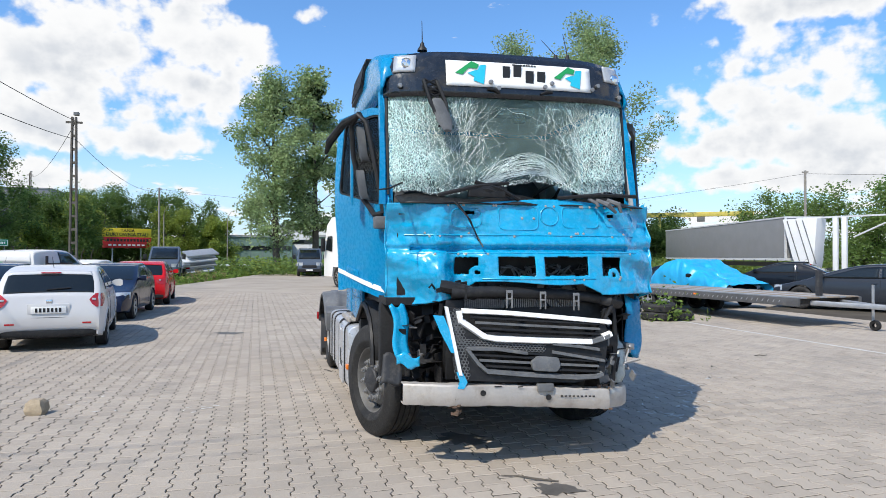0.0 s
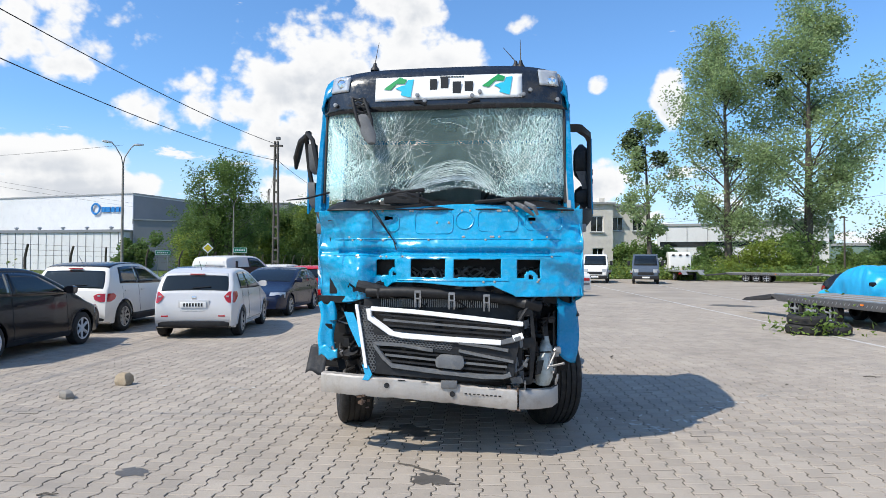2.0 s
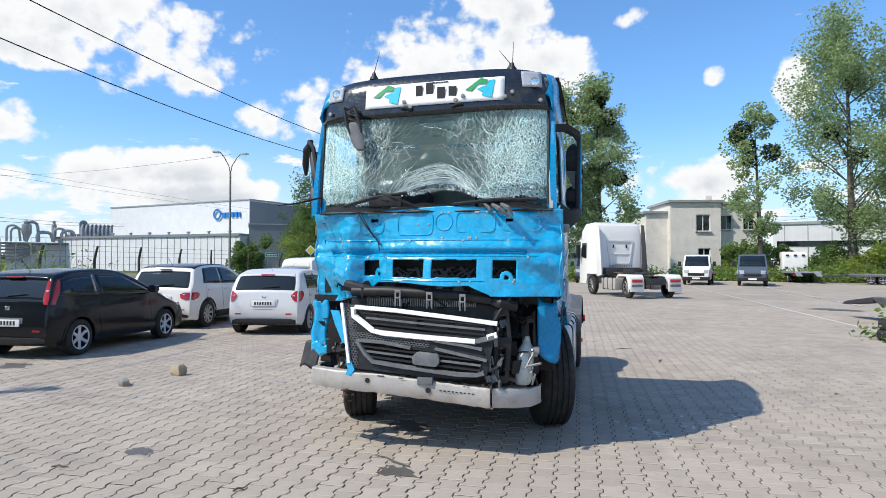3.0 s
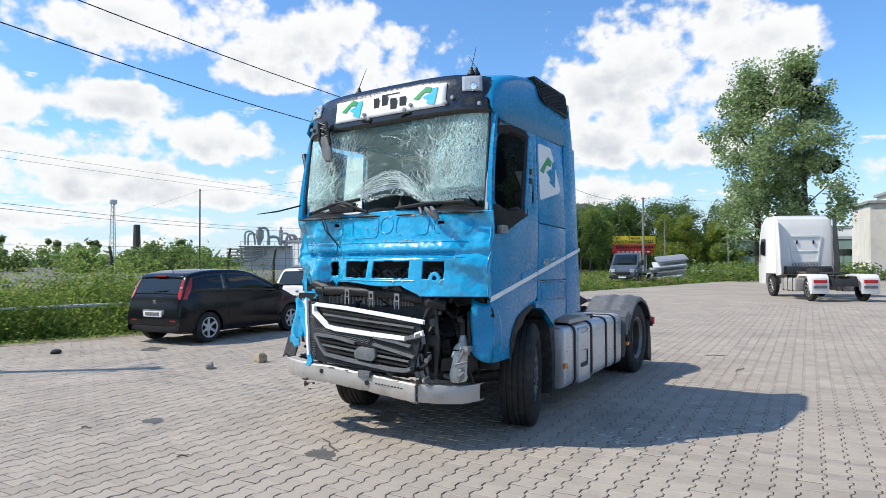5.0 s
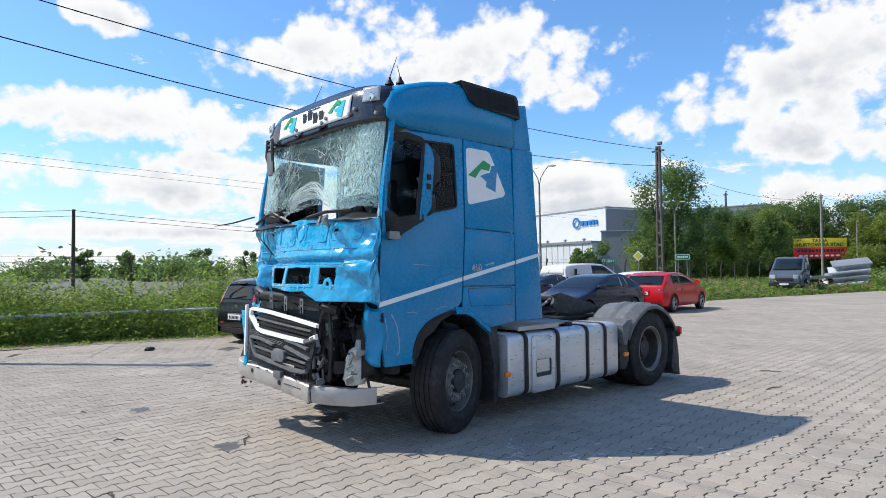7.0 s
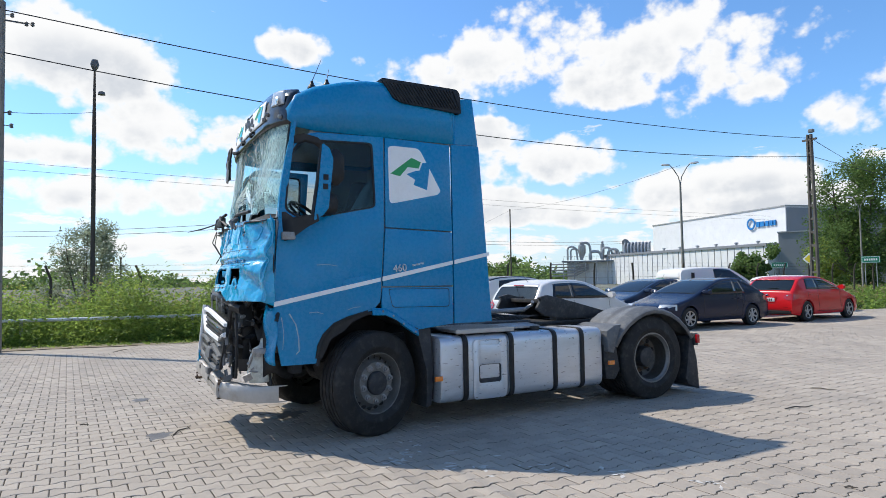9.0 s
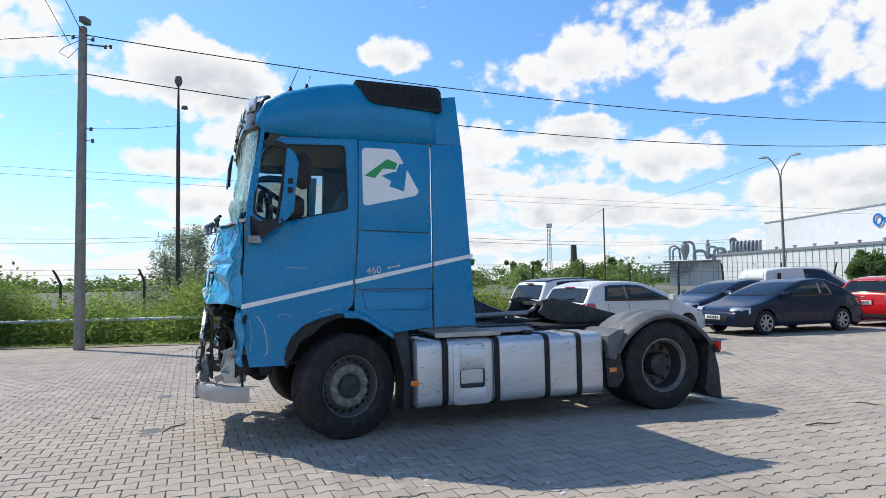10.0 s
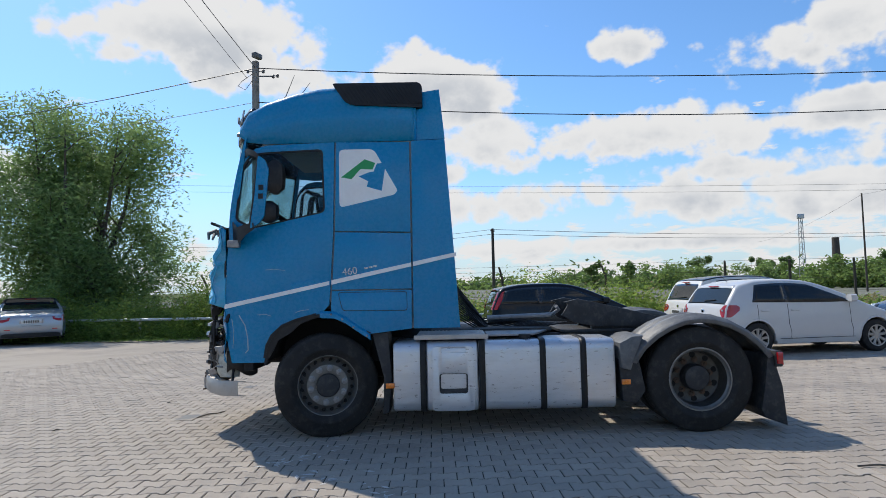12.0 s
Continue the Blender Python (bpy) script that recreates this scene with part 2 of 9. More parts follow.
BOTTLE = mat("milky_bottle", (0.50, 0.52, 0.48), 0.45, 0, 0.12, 7, 50, 0.1, stain=(0.15, 0.14, 0.11), stain_amount=0.5)
CLEAR = glass("window_glass", (0.82, 0.88, 0.88), 0.82)
TINTED = glass("car_glass", (0.10, 0.12, 0.125), 0.25)

# ---------------------------------------------------------------- mesh tools


class Shape:
    """A mesh in the making: vertices and faces in plain lists."""

    def __init__(self):
        self.v, self.f = [], []

    def add(self, verts, faces):
        k = len(self.v)
        self.v += [tuple(p) for p in verts]
        self.f += [tuple(i + k for i in f) for f in faces]
        return self

    def box(self, c, s, rz=0.0, m=None):
        x, y, z = (a / 2 for a in s)
        pts = [Vector((i * x, j * y, k * z)) for k in (-1, 1) for i, j in ((-1, -1), (1, -1), (1, 1), (-1, 1))]
        turn = m if m is not None else pose(*c, 0, 0, rz)
        return self.add([turn @ p for p in pts], [(3, 2, 1, 0), (4, 5, 6, 7), (0, 1, 5, 4), (1, 2, 6, 5), (2, 3, 7, 6), (3, 0, 4, 7)])

    def loft(self, rings, closed=True, cap=True):
        n = len(rings[0])
        fs = []
        for k in range(len(rings) - 1):
            for i in range(n if closed else n - 1):
                j = (i + 1) % n
                fs.append((k * n + i, k * n + j, (k + 1) * n + j, (k + 1) * n + i))
        if cap and closed:
            fs.append(tuple(reversed(range(n))))
            fs.append(tuple((len(rings) - 1) * n + i for i in range(n)))
        return self.add([p for r in rings for p in r], fs)

    def tube(self, path, r, n=8, cap=True):
        path = [Vector(p) for p in path]
        rs = r if isinstance(r, (list, tuple)) else [r] * len(path)
        rings, side = [], None
        for i, p in enumerate(path):
            d = (path[min(i + 1, len(path) - 1)] - path[max(i - 1, 0)]).normalized()
            if side is None:
                side = d.orthogonal().normalized()
            side = (side - d * side.dot(d)).normalized()
            up = d.cross(side)
            rings.append([p + rs[i] * (math.cos(2 * math.pi * k / n) * side + math.sin(2 * math.pi * k / n) * up) for k in range(n)])
        return self.loft(rings, True, cap)

    def lathe(self, profile, n=32, m=None, cap=False):
        """profile: (radius, height) turned about z, then laid by m."""
        m = m or Matrix()
        rings = [[m @ Vector((r * math.cos(2 * math.pi * k / n), r * math.sin(2 * math.pi * k / n), h)) for k in range(n)] for r, h in profile]
        return self.loft(rings, True, cap)

    def prism(self, poly, at):
        """poly in 2D; at(a, b, k) gives the place of a corner on side k (0 or 1)."""
        return self.loft([[at(a, b, 0) for a, b in poly], [at(a, b, 1) for a, b in poly]])

    def grid(self, nu, nv, at, keep=None):
        k = len(self.v)
        self.v += [tuple(at(i / nu, j / nv)) for j in range(nv + 1) for i in range(nu + 1)]
        for j in range(nv):
            for i in range(nu):
                if keep is None or keep((i + 0.5) / nu, (j + 0.5) / nv):
                    a = k + j * (nu + 1) + i
                    self.f.append((a, a + 1, a + nu + 2, a + nu + 1))
        return self

    def plate(self, outer, holes, at, thick):
        """A flat sheet with holes; at(a, b, d) gives the place at depth d (0 to thick)."""
        bm = bmesh.new()
        es = []
        for loop in (outer, *holes):
            vs = [bm.verts.new((a, b, 0)) for a, b in loop]
            es += [bm.edges.new((vs[i], vs[(i + 1) % len(vs)])) for i in range(len(vs))]
        bmesh.ops.triangle_fill(bm, use_beauty=True, edges=es)
        ex = bmesh.ops.extrude_face_region(bm, geom=bm.faces[:])
        for g in ex["geom"]:
            if isinstance(g, bmesh.types.BMVert):
                g.co.z = thick
        bmesh.ops.recalc_face_normals(bm, faces=bm.faces[:])
        bm.verts.index_update()
        self.add([at(*p.co) for p in bm.verts], [[q.index for q in f.verts] for f in bm.faces])
        bm.free()
        return self


def part(name, shape, material, parent=None, label="", smooth=35, bevel=0.0, solid=0.0, seg=2, subd=0):
    """Links a Shape as ONE mesh object, under its thing if there is one."""
    me = bpy.data.meshes.new(name)
    me.from_pydata(shape.v, [], shape.f)
    bm = bmesh.new()
    bm.from_mesh(me)
    if bevel:
        bmesh.ops.remove_doubles(bm, verts=bm.verts[:], dist=0.0004)
        bmesh.ops.dissolve_limit(bm, angle_limit=radians(1), verts=bm.verts[:], edges=bm.edges[:])
    bmesh.ops.recalc_face_normals(bm, faces=bm.faces[:])
    if bevel:
        sharp = [e for e in bm.edges if len(e.link_faces) == 2 and e.calc_face_angle(0) > radians(30)]
        bmesh.ops.bevel(bm, geom=sharp, offset=bevel, segments=seg, affect="EDGES", profile=0.6, clamp_overlap=True)
    bm.to_mesh(me)
    bm.free()
    me.materials.append(material)
    if smooth:
        me.shade_smooth()
        me.set_sharp_from_angle(angle=radians(smooth))
    ob = new(name, me)
    if parent is not None:
        ob.parent = parent
    if solid:
        so = ob.modifiers.new("thickness", "SOLIDIFY")
        so.thickness, so.offset = solid, -1.0
    if label:
        tagged(ob, label)
    return ob


def thing(name, m, label, category, group="", kind=""):
    e = new(name)
    e.empty_display_size = 0.2
    e.matrix_world = m
    return tagged(e, label, category, group, kind)


def letters(text, name, material, parent, m, size, depth=0.003, label="", bold=0.0):
    """Raised lettering in the built-in font, laid by m (local x along the line, y up)."""
    cu = bpy.data.curves.new(name, "FONT")
    cu.body, cu.size, cu.extrude, cu.offset = text, size, depth, bold
    cu.align_x, cu.align_y = "CENTER", "CENTER"
    tmp = bpy.data.objects.new(name, cu)
    scene.collection.objects.link(tmp)
    me = bpy.data.meshes.new_from_object(tmp.evaluated_get(bpy.context.evaluated_depsgraph_get()))
    bpy.data.objects.remove(tmp)
    bpy.data.curves.remove(cu)
    me.name = name
    me.materials.clear()
    me.materials.append(material)
    ob = new(name, me)
    ob.parent = parent
    ob.matrix_local = m
    return tagged(ob, label) if label else ob


def rnd(a, b):
    return random.uniform(a, b)

# ---------------------------------------------------------------- ground


def ground_material():
    """Worn grey-brown concrete block paving far off: joints by a fine pattern, dust, dark oil and tyre stains."""
    m = mat("paving_far", (0.345, 0.300, 0.248), 0.85, 0, 0.13, 0.25, 9.0, 0.25, spec=0.25, stain=(0.17, 0.155, 0.14), stain_amount=0.45)
    return m


PAVING_FAR = ground_material()
PAVER = mat("paver_concrete", (0.355, 0.308, 0.255), 0.85, 0, 0.10, 0.5, 45.0, 0.35, spec=0.25, stain=(0.20, 0.185, 0.165), stain_amount=0.45, island=0.09)
PAVER_ONE = mat("paver_concrete_single", (0.355, 0.308, 0.255), 0.85, 0, 0.08, 0.5, 45.0, 0.35, spec=0.25, stain=(0.20, 0.185, 0.165), stain_amount=0.4, rand=0.09)
JOINT = mat("joint_sand", (0.085, 0.074, 0.06), 0.95, 0, 0.2, 1.0, 50, 0.4, spec=0.1)
GRASS = mat("grass_ground", (0.075, 0.105, 0.025), 0.9, 0, 0.35, 0.35, 12, 0.6, spec=0.1, stain=(0.20, 0.17, 0.08), stain_amount=0.6)
FIELD = mat("lilac_field", (0.17, 0.17, 0.14), 0.95, 0, 0.15, 0.15, 5, 0.6, spec=0.1, stain=(0.09, 0.12, 0.04), stain_amount=0.6)
CHALK = mat("faded_white_line", (0.52, 0.50, 0.47), 0.9, 0, 0.15, 3, 40, 0.2, stain=(0.34, 0.31, 0.27), stain_amount=0.8)


def flat_poly(name, pts, z, material, label, thick=0.0):
    s = Shape()
    s.plate(pts, [], lambda a, b, d: (a, b, z - d), 0.02)
    return tagged(part(name, s, material, smooth=0), label, "ground", kind="structure")


# the one sheet to the horizon
s = Shape()
s.add([(-3000, -3000, -0.06), (3000, -3000, -0.06), (3000, 3000, -0.06), (-3000, 3000, -0.06)], [(0, 1, 2, 3)])
tagged(part("ground", s, GRASS, smooth=0), "wide flat ground of rough meadow grass", "ground", kind="structure")

# the paved yard
YARD = [(-4.5, -16), (-9.0, -5.2), (-9.5, -1), (-10.0, 3), (-10.2, 6), (-14.5, 18), (-17.5, 29), (-22, 52), (-27, 73), (45, 73), (45, -30), (0, -30)]
flat_poly("pavement", YARD, -0.012, PAVING_FAR, "wide yard paved with worn grey-brown concrete blocks")

# ---------------------------------------------------------------- the wrecked tractor unit
YAW = 22.0
TRUCK = pose(0.320, 6.163, 0, 0, 0, YAW)
truck = thing("tractor_unit", TRUCK, "wrecked bright blue lorry tractor with crushed front and shattered windscreen", "lorry")


def P(u, v, z):
    """Forward, to its left, up, from the middle of the front axle on the ground."""
    return Vector((v, -u, z))


def rr(pts, r, n=3):
    """Rounds the corners of a polygon."""
    out = []
    k = len(pts)
    for i in range(k):
        a, b, c = Vector(pts[i - 1]), Vector(pts[i]), Vector(pts[(i + 1) % k])
        d1, d2 = (a - b), (c - b)
        q = min(r, d1.length * 0.45, d2.length * 0.45)
        p1, p2 = b + d1.normalized() * q, b + d2.normalized() * q
        for j in range(n + 1):
            t = j / n
            out.append(tuple((1 - t) ** 2 * p1 + 2 * t * (1 - t) * b + t * t * p2))
    return out


def side_at(sign, v0, lean=0.0):
    """For plates on the cab's sides: (u, z, depth inwards)."""
    return lambda u, z, d: P(u, sign * (v0 - d - max(0.0, z - 2.0) * lean), z)


DOOR = [(0.995, 1.27), (0.975, 1.75), (0.945, 2.08), (0.885, 2.5), (0.80, 2.76), (0.70, 2.86), (0.58, 2.89), (-0.095, 2.905), (-0.078, 2.0), (-0.042, 1.42), (-0.03, 1.28), (0.06, 1.19),
        (0.19, 1.165), (0.33, 1.12), (0.44, 1.065), (0.52, 0.96), (0.555, 0.88), (0.585, 0.735), (0.93, 0.735), (0.985, 1.0)]
WINDOW = rr([(0.64, 2.82), (0.02, 2.84), (0.0, 2.20), (0.73, 2.05), (0.90, 2.14), (0.845, 2.66), (0.76, 2.79)], 0.05)
UPPER = [(-0.113, 2.905), (-0.845, 2.89), (-0.845, 1.985), (-0.096, 2.01)]
MIDDLE = [(-0.096, 1.998), (-0.845, 1.973), (-0.845, 1.425), (-0.060, 1.43)]
LOCKER = [(-0.060, 1.418), (-0.845, 1.413), (-0.838, 1.035), (-0.43, 0.99), (-0.33, 1.04), (-0.235, 1.085), (-0.12, 1.15), (-0.05, 1.19), (-0.048, 1.28)]
FAIR_LOW = [(-0.865, 2.899), (-1.20, 2.909), (-1.315, 1.035), (-0.858, 1.035)]
FAIR_UP = [(-0.985, 3.235), (-0.985, 3.405), (-1.155, 3.43), (-1.203, 2.915), (-0.865, 2.905), (-0.865, 3.22)]
QUARTER = rr([(-0.142, 2.828), (-0.49, 2.825), (-0.725, 2.40), (-0.69, 2.36), (-0.144, 2.24)], 0.05)


def logo(parent, name, at, w):
    """Two folded flags, green and blue, w wide; at(a, b, d) lays them."""
    g = [(-0.02, 0.44), (0.22, 0.38), (0.42, 0.68), (0.70, 0.66), (0.76, 0.86), (0.52, 0.98)]
    b = [(0.38, 0.46), (0.62, 0.58), (0.72, 0.60), (0.80, 0.84), (1.0, 0.86), (0.90, 0.0), (0.56, 0.14), (0.60, 0.30)]
    for poly, m, nm in ((g, GREEN, name + "_green"), (b, CYAN if name == "emblem" else BLUE, name + "_blue")):
        s = Shape()
        s.plate([(x * w, y * w * 0.75) for x, y in poly], [], at, 0.002)
        part(nm, s, m, parent, smooth=0)


def along(poly, step=0.09):
    """The same outline with more corners."""
    out = []
    for (a, b), (c, d) in zip(poly, poly[1:] + poly[:1]):
        n = max(1, int(math.hypot(c - a, d - b) / step))
        out += [(a + (c - a) * k / n, b + (d - b) * k / n) for k in range(n)]
    return out


def sprung_at(v0, lean=0.035):
    """For the right door: sprung open at its rear, its lower front corner crushed inwards."""
    ct, st = math.cos(radians(20)), math.sin(radians(20))

    def at(u, z, d):
        s = 0.985 - u
        push = 0.19 * math.exp(-max(0.0, s) / 0.34) / (1 + math.exp((z - 1.62) * 14)) + 0.012 * math.sin(7 * u + 5 * z)
        e = v0 - 1.145 - d - push - max(0.0, z - 2.0) * lean
        return P(0.965 - s * ct + e * st, -1.03 - s * st - e * ct, z)
    return at


RIGHT_DOOR = [(0.995, 1.225), (0.99, 1.5), (0.975, 1.75), (0.945, 2.08), (0.885, 2.5), (0.80, 2.76), (0.70, 2.86), (0.58, 2.89), (-0.095, 2.905), (-0.078, 2.0), (-0.042, 1.42), (-0.03, 1.31), (0.2, 1.345), (0.5, 1.31), (0.8, 1.245)]


def cab_side(sign):
    at = side_at(sign, 1.145, 0.035)
    door_at = (lambda v0: side_at(1, v0, 0.035)) if sign > 0 else sprung_at
    s = Shape().plate(DOOR if sign > 0 else along(RIGHT_DOOR), [WINDOW], door_at(1.145), 0.03)
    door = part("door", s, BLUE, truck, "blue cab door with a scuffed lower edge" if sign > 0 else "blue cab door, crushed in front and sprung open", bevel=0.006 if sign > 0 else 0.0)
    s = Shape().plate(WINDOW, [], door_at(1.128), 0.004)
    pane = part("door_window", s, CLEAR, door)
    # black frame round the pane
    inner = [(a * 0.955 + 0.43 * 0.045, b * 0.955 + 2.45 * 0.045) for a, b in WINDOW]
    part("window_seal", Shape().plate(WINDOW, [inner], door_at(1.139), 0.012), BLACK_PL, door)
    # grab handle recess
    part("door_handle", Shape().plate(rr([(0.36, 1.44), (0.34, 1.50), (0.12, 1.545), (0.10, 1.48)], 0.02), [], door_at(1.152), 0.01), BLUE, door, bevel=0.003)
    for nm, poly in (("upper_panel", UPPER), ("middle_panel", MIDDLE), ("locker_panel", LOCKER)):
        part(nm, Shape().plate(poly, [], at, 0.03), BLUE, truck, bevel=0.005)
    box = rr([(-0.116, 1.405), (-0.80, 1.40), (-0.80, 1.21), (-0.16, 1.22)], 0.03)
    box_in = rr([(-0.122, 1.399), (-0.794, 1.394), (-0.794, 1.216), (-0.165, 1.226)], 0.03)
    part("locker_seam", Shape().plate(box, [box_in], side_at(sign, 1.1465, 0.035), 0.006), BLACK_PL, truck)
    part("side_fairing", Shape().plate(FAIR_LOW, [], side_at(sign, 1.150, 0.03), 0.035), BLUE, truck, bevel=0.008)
    part("roof_fairing", Shape().plate(FAIR_UP, [], side_at(sign, 1.150, 0.05), 0.04), BLUE, truck, bevel=0.008)
    q = part("quarter_panel", Shape().plate(QUARTER, [], side_at(sign, 1.1475, 0.035), 0.006), WHITE, truck, "white vinyl panel with a green and blue flag emblem")
    f = (lambda a, b, d: P(-0.17 - a, (1.1495 - d - (2.45 + b - 2.0) * 0.035), 2.40 + b * 1.0)) if sign > 0 else (lambda a, b, d: P(-0.66 + a, -(1.1495 - d - (2.45 + b - 2.0) * 0.035), 2.40 + b))
    logo(q, "flag", f, 0.44)
    # white waist stripe, in the lengths that the panels give
    for a, b in ((1.0, -0.035), (-0.055, -0.845), (-0.865, -1.29)):
        z = lambda u: 1.287 + (1.0 - u) * 0.2035
        poly = [(a, z(a) - 0.022), (a, z(a) + 0.022), (b, z(b) + 0.019), (b, z(b) - 0.019)]
        part("waist_stripe", Shape().plate(along(poly), [], door_at(1.1525) if a > 0.5 else side_at(sign, 1.1525, 0.035), 0.006), WHITE, door if a > 0.5 else truck)
    # wheel arch lip
    arch = [(0.60, 0.73), (0.575, 0.88), (0.535, 0.97), (0.45, 1.085), (0.33, 1.14), (0.19, 1.185), (0.0, 1.205), (-0.12, 1.17), (-0.235, 1.105), (-0.43, 1.01)]
    lip = Shape()
    lip.tube([P(u, sign * 1.135, z - 0.02) for u, z in arch], 0.022, 6)
    part("arch_lip", lip, BLACK_PL, truck)
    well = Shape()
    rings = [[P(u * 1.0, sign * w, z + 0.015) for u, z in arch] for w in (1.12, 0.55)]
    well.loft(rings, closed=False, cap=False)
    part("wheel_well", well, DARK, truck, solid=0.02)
    part("mudguard", Shape().plate([(-0.44, 1.0), (-0.60, 1.0), (-0.63, 0.55), (-0.60, 0.22), (-0.54, 0.20), (-0.555, 0.55)], [], side_at(sign, 1.10), 0.34), CHASSIS, truck, bevel=0.01)


cab_side(1)
cab_side(-1)

# badge on the left panel
for sg in (1, -1):
    mm = Matrix.Translation(P(-0.24, sg * 1.158, 1.605)) @ Matrix.Rotation(radians(90 * sg), 4, "Z") @ Matrix.Rotation(radians(90), 4, "X") @ Matrix.Rotation(radians(6 * sg), 4, "Z")
    letters("460", "badge_number", LIGHT_BADGE, truck, mm, 0.10, 0.004, "raised silver number on the cab side")
    st = Shape()
    for k in range(3):
        st.box(P(-0.40 - k * 0.045, sg * 1.150, 1.635 + k * 0.009), (0.006, 0.035, 0.018))
    part("badge_script", st, LIGHT_BADGE, truck)

s = Shape().grid(8, 14, lambda a, b: P(0.985 + 0.06 * math.sin(a * 1.57) + 0.015 * math.sin(b * 8 + a * 3), 1.142 - 0.16 * a + 0.035 * math.sin(math.pi * b) * (1 - a), 0.74 + 0.10 * a ** 2 + (0.52 - 0.05 * a) * b))
part("door_foot", s, BLUE, truck, "buckled blue front edge of the door foot", solid=0.006, smooth=50)
# scrapes on the left door's foot, the torn liner and the bolted flare over the arch
s = Shape()
for line in (((0.86, 1.20), (0.80, 1.10), (0.775, 0.98), (0.77, 0.86), (0.80, 0.83)), ((0.68, 1.20), (0.60, 1.205), (0.54, 1.185)), ((0.30, 1.215), (0.24, 1.235), (0.17, 1.24)), ((0.93, 1.17), (0.91, 1.02), (0.92, 0.88)), ((0.60, 1.64), (0.50, 1.645), (0.40, 1.63))):
    for k, ((u0, z0), (u1, z1)) in enumerate(zip(line[:-1], line[1:])):
        w = 0.003 if len(line) < 4 or line[0][0] > 0.9 else 0.006
        n = Vector((z1 - z0, u0 - u1)).normalized() * w
        s.plate([(u0 - n.x, z0 - n.y), (u1 - n.x * 0.7, z1 - n.y * 0.7), (u1 + n.x * 0.7, z1 + n.y * 0.7), (u0 + n.x, z0 + n.y)], [], side_at(1, 1.1462), 0.0012)
tagged(part("scrape", s, GREY_SCUFF, truck, smooth=0), kind="stuff")
flare_line = [(0.06, 1.215), (-0.08, 1.205), (-0.19, 1.155), (-0.30, 1.075), (-0.43, 0.99)]
for sg in (1,):
    s = Shape()
    s.loft([[P(u, sg * 1.147, z + 0.012), P(u, sg * 1.168, z - 0.01), P(u - 0.005, sg * 1.168, z - 0.055), P(u - 0.01, sg * 1.12, z - 0.065), P(u, sg * 1.12, z + 0.01)] for u, z in flare_line])
    flare = part("arch_flare", s, BLUE, truck, smooth=40)
    for u, z in flare_line[1:]:
        part("flare_bolt", Shape().lathe([(0.012, 0.0), (0.009, 0.008), (0.0, 0.01)], 8, Matrix.Translation(P(u + 0.03, sg * 1.167, z - 0.015)) @ Matrix.Rotation(radians(90 * sg), 4, "Y")), STEEL, flare)
    part("torn_liner_edge", Shape().plate([(0.62, 0.78), (0.60, 0.90), (0.55, 1.0), (0.44, 1.10), (0.30, 1.155), (0.10, 1.205), (0.10, 1.16), (0.26, 1.10), (0.34, 1.02), (0.47, 0.95), (0.52, 0.85), (0.56, 0.78)], [], side_at(sg, 1.152), 0.012), BLACK_PL, truck)

# ---- inner shell: floor, back wall, dark linings, so that the gaps between the panels read as seams
s = Shape()
s.plate([(-0.86, 1.04), (-0.86, 2.96), (-0.80, 2.96), (-0.80, 1.04)], [], lambda u, z, d: P(u, d - 1.09, z), 2.18)
part("back_wall", s, BEIGE, truck)
for sg in (1, -1):
    if sg > 0:
        s = Shape().plate([(-0.80, 1.20), (-0.80, 2.95), (0.60, 2.95), (0.86, 2.62), (0.97, 2.05), (0.97, 1.32), (0.0, 1.32)],
                          [[(0.65, 2.83), (0.0, 2.85), (-0.02, 2.18), (0.74, 2.03), (0.92, 2.12), (0.86, 2.68)]], side_at(sg, 1.112, 0.035), 0.03)
    else:
        s = Shape().plate([(-0.80, 1.20), (-0.80, 2.95), (-0.12, 2.95), (-0.08, 1.32)], [], side_at(sg, 1.112, 0.035), 0.03)
    part("door_lining", s, BEIGE, truck)
s = Shape().box(P(0.1, 0, 1.27), (2.18, 1.8, 0.06))
part("cab_floor", s, BLACK_PL, truck)

# ---- roof: lofted ribs, higher in the middle
RIB = [(0.86, 3.10, 3.14), (0.775, 3.25, 3.28), (0.59, 3.345, 3.40), (0.30, 3.43, 3.49), (0.05, 3.475, 3.53), (-0.3, 3.49, 3.545), (-0.62, 3.49, 3.545), (-0.85, 3.47, 3.52), (-0.90, 3.40, 3.44)]
s = Shape()
rings = []
for u, zs, zc in RIB:
    ring = []
    base = 2.905 if u < 0.75 else 2.905 + (u - 0.75) * 0.8
    for k in range(41):
        t = -1 + 2 * k / 40
        a = abs(t)
        if a > 0.8:
            w = (a - 0.8) / 0.2
            if w < 0.55:
                q = w / 0.55 * math.pi / 2
                v, z = 1.03 + 0.072 * math.sin(q), zs - 0.085 * (1 - math.cos(q))
            else:
                v, z = 1.102 + 0.013 * (w - 0.55) / 0.45, zs - 0.085 + (base - zs + 0.085) * (w - 0.55) / 0.45
        else:
            v, z = 1.03 * a / 0.8, zc - (zc - zs) * (a / 0.8) ** 3
        ring.append(P(u, math.copysign(v, t), z))
    rings.append(ring)
s.loft(rings, closed=False, cap=False)
s.add(rings[-1] + [P(-0.90, 1.115, 2.905), P(-0.90, -1.115, 2.905)], [tuple(range(43))])
part("roof", s, BLUE, truck, "blue high roof with a dented right shoulder", smooth=50, solid=0.02)
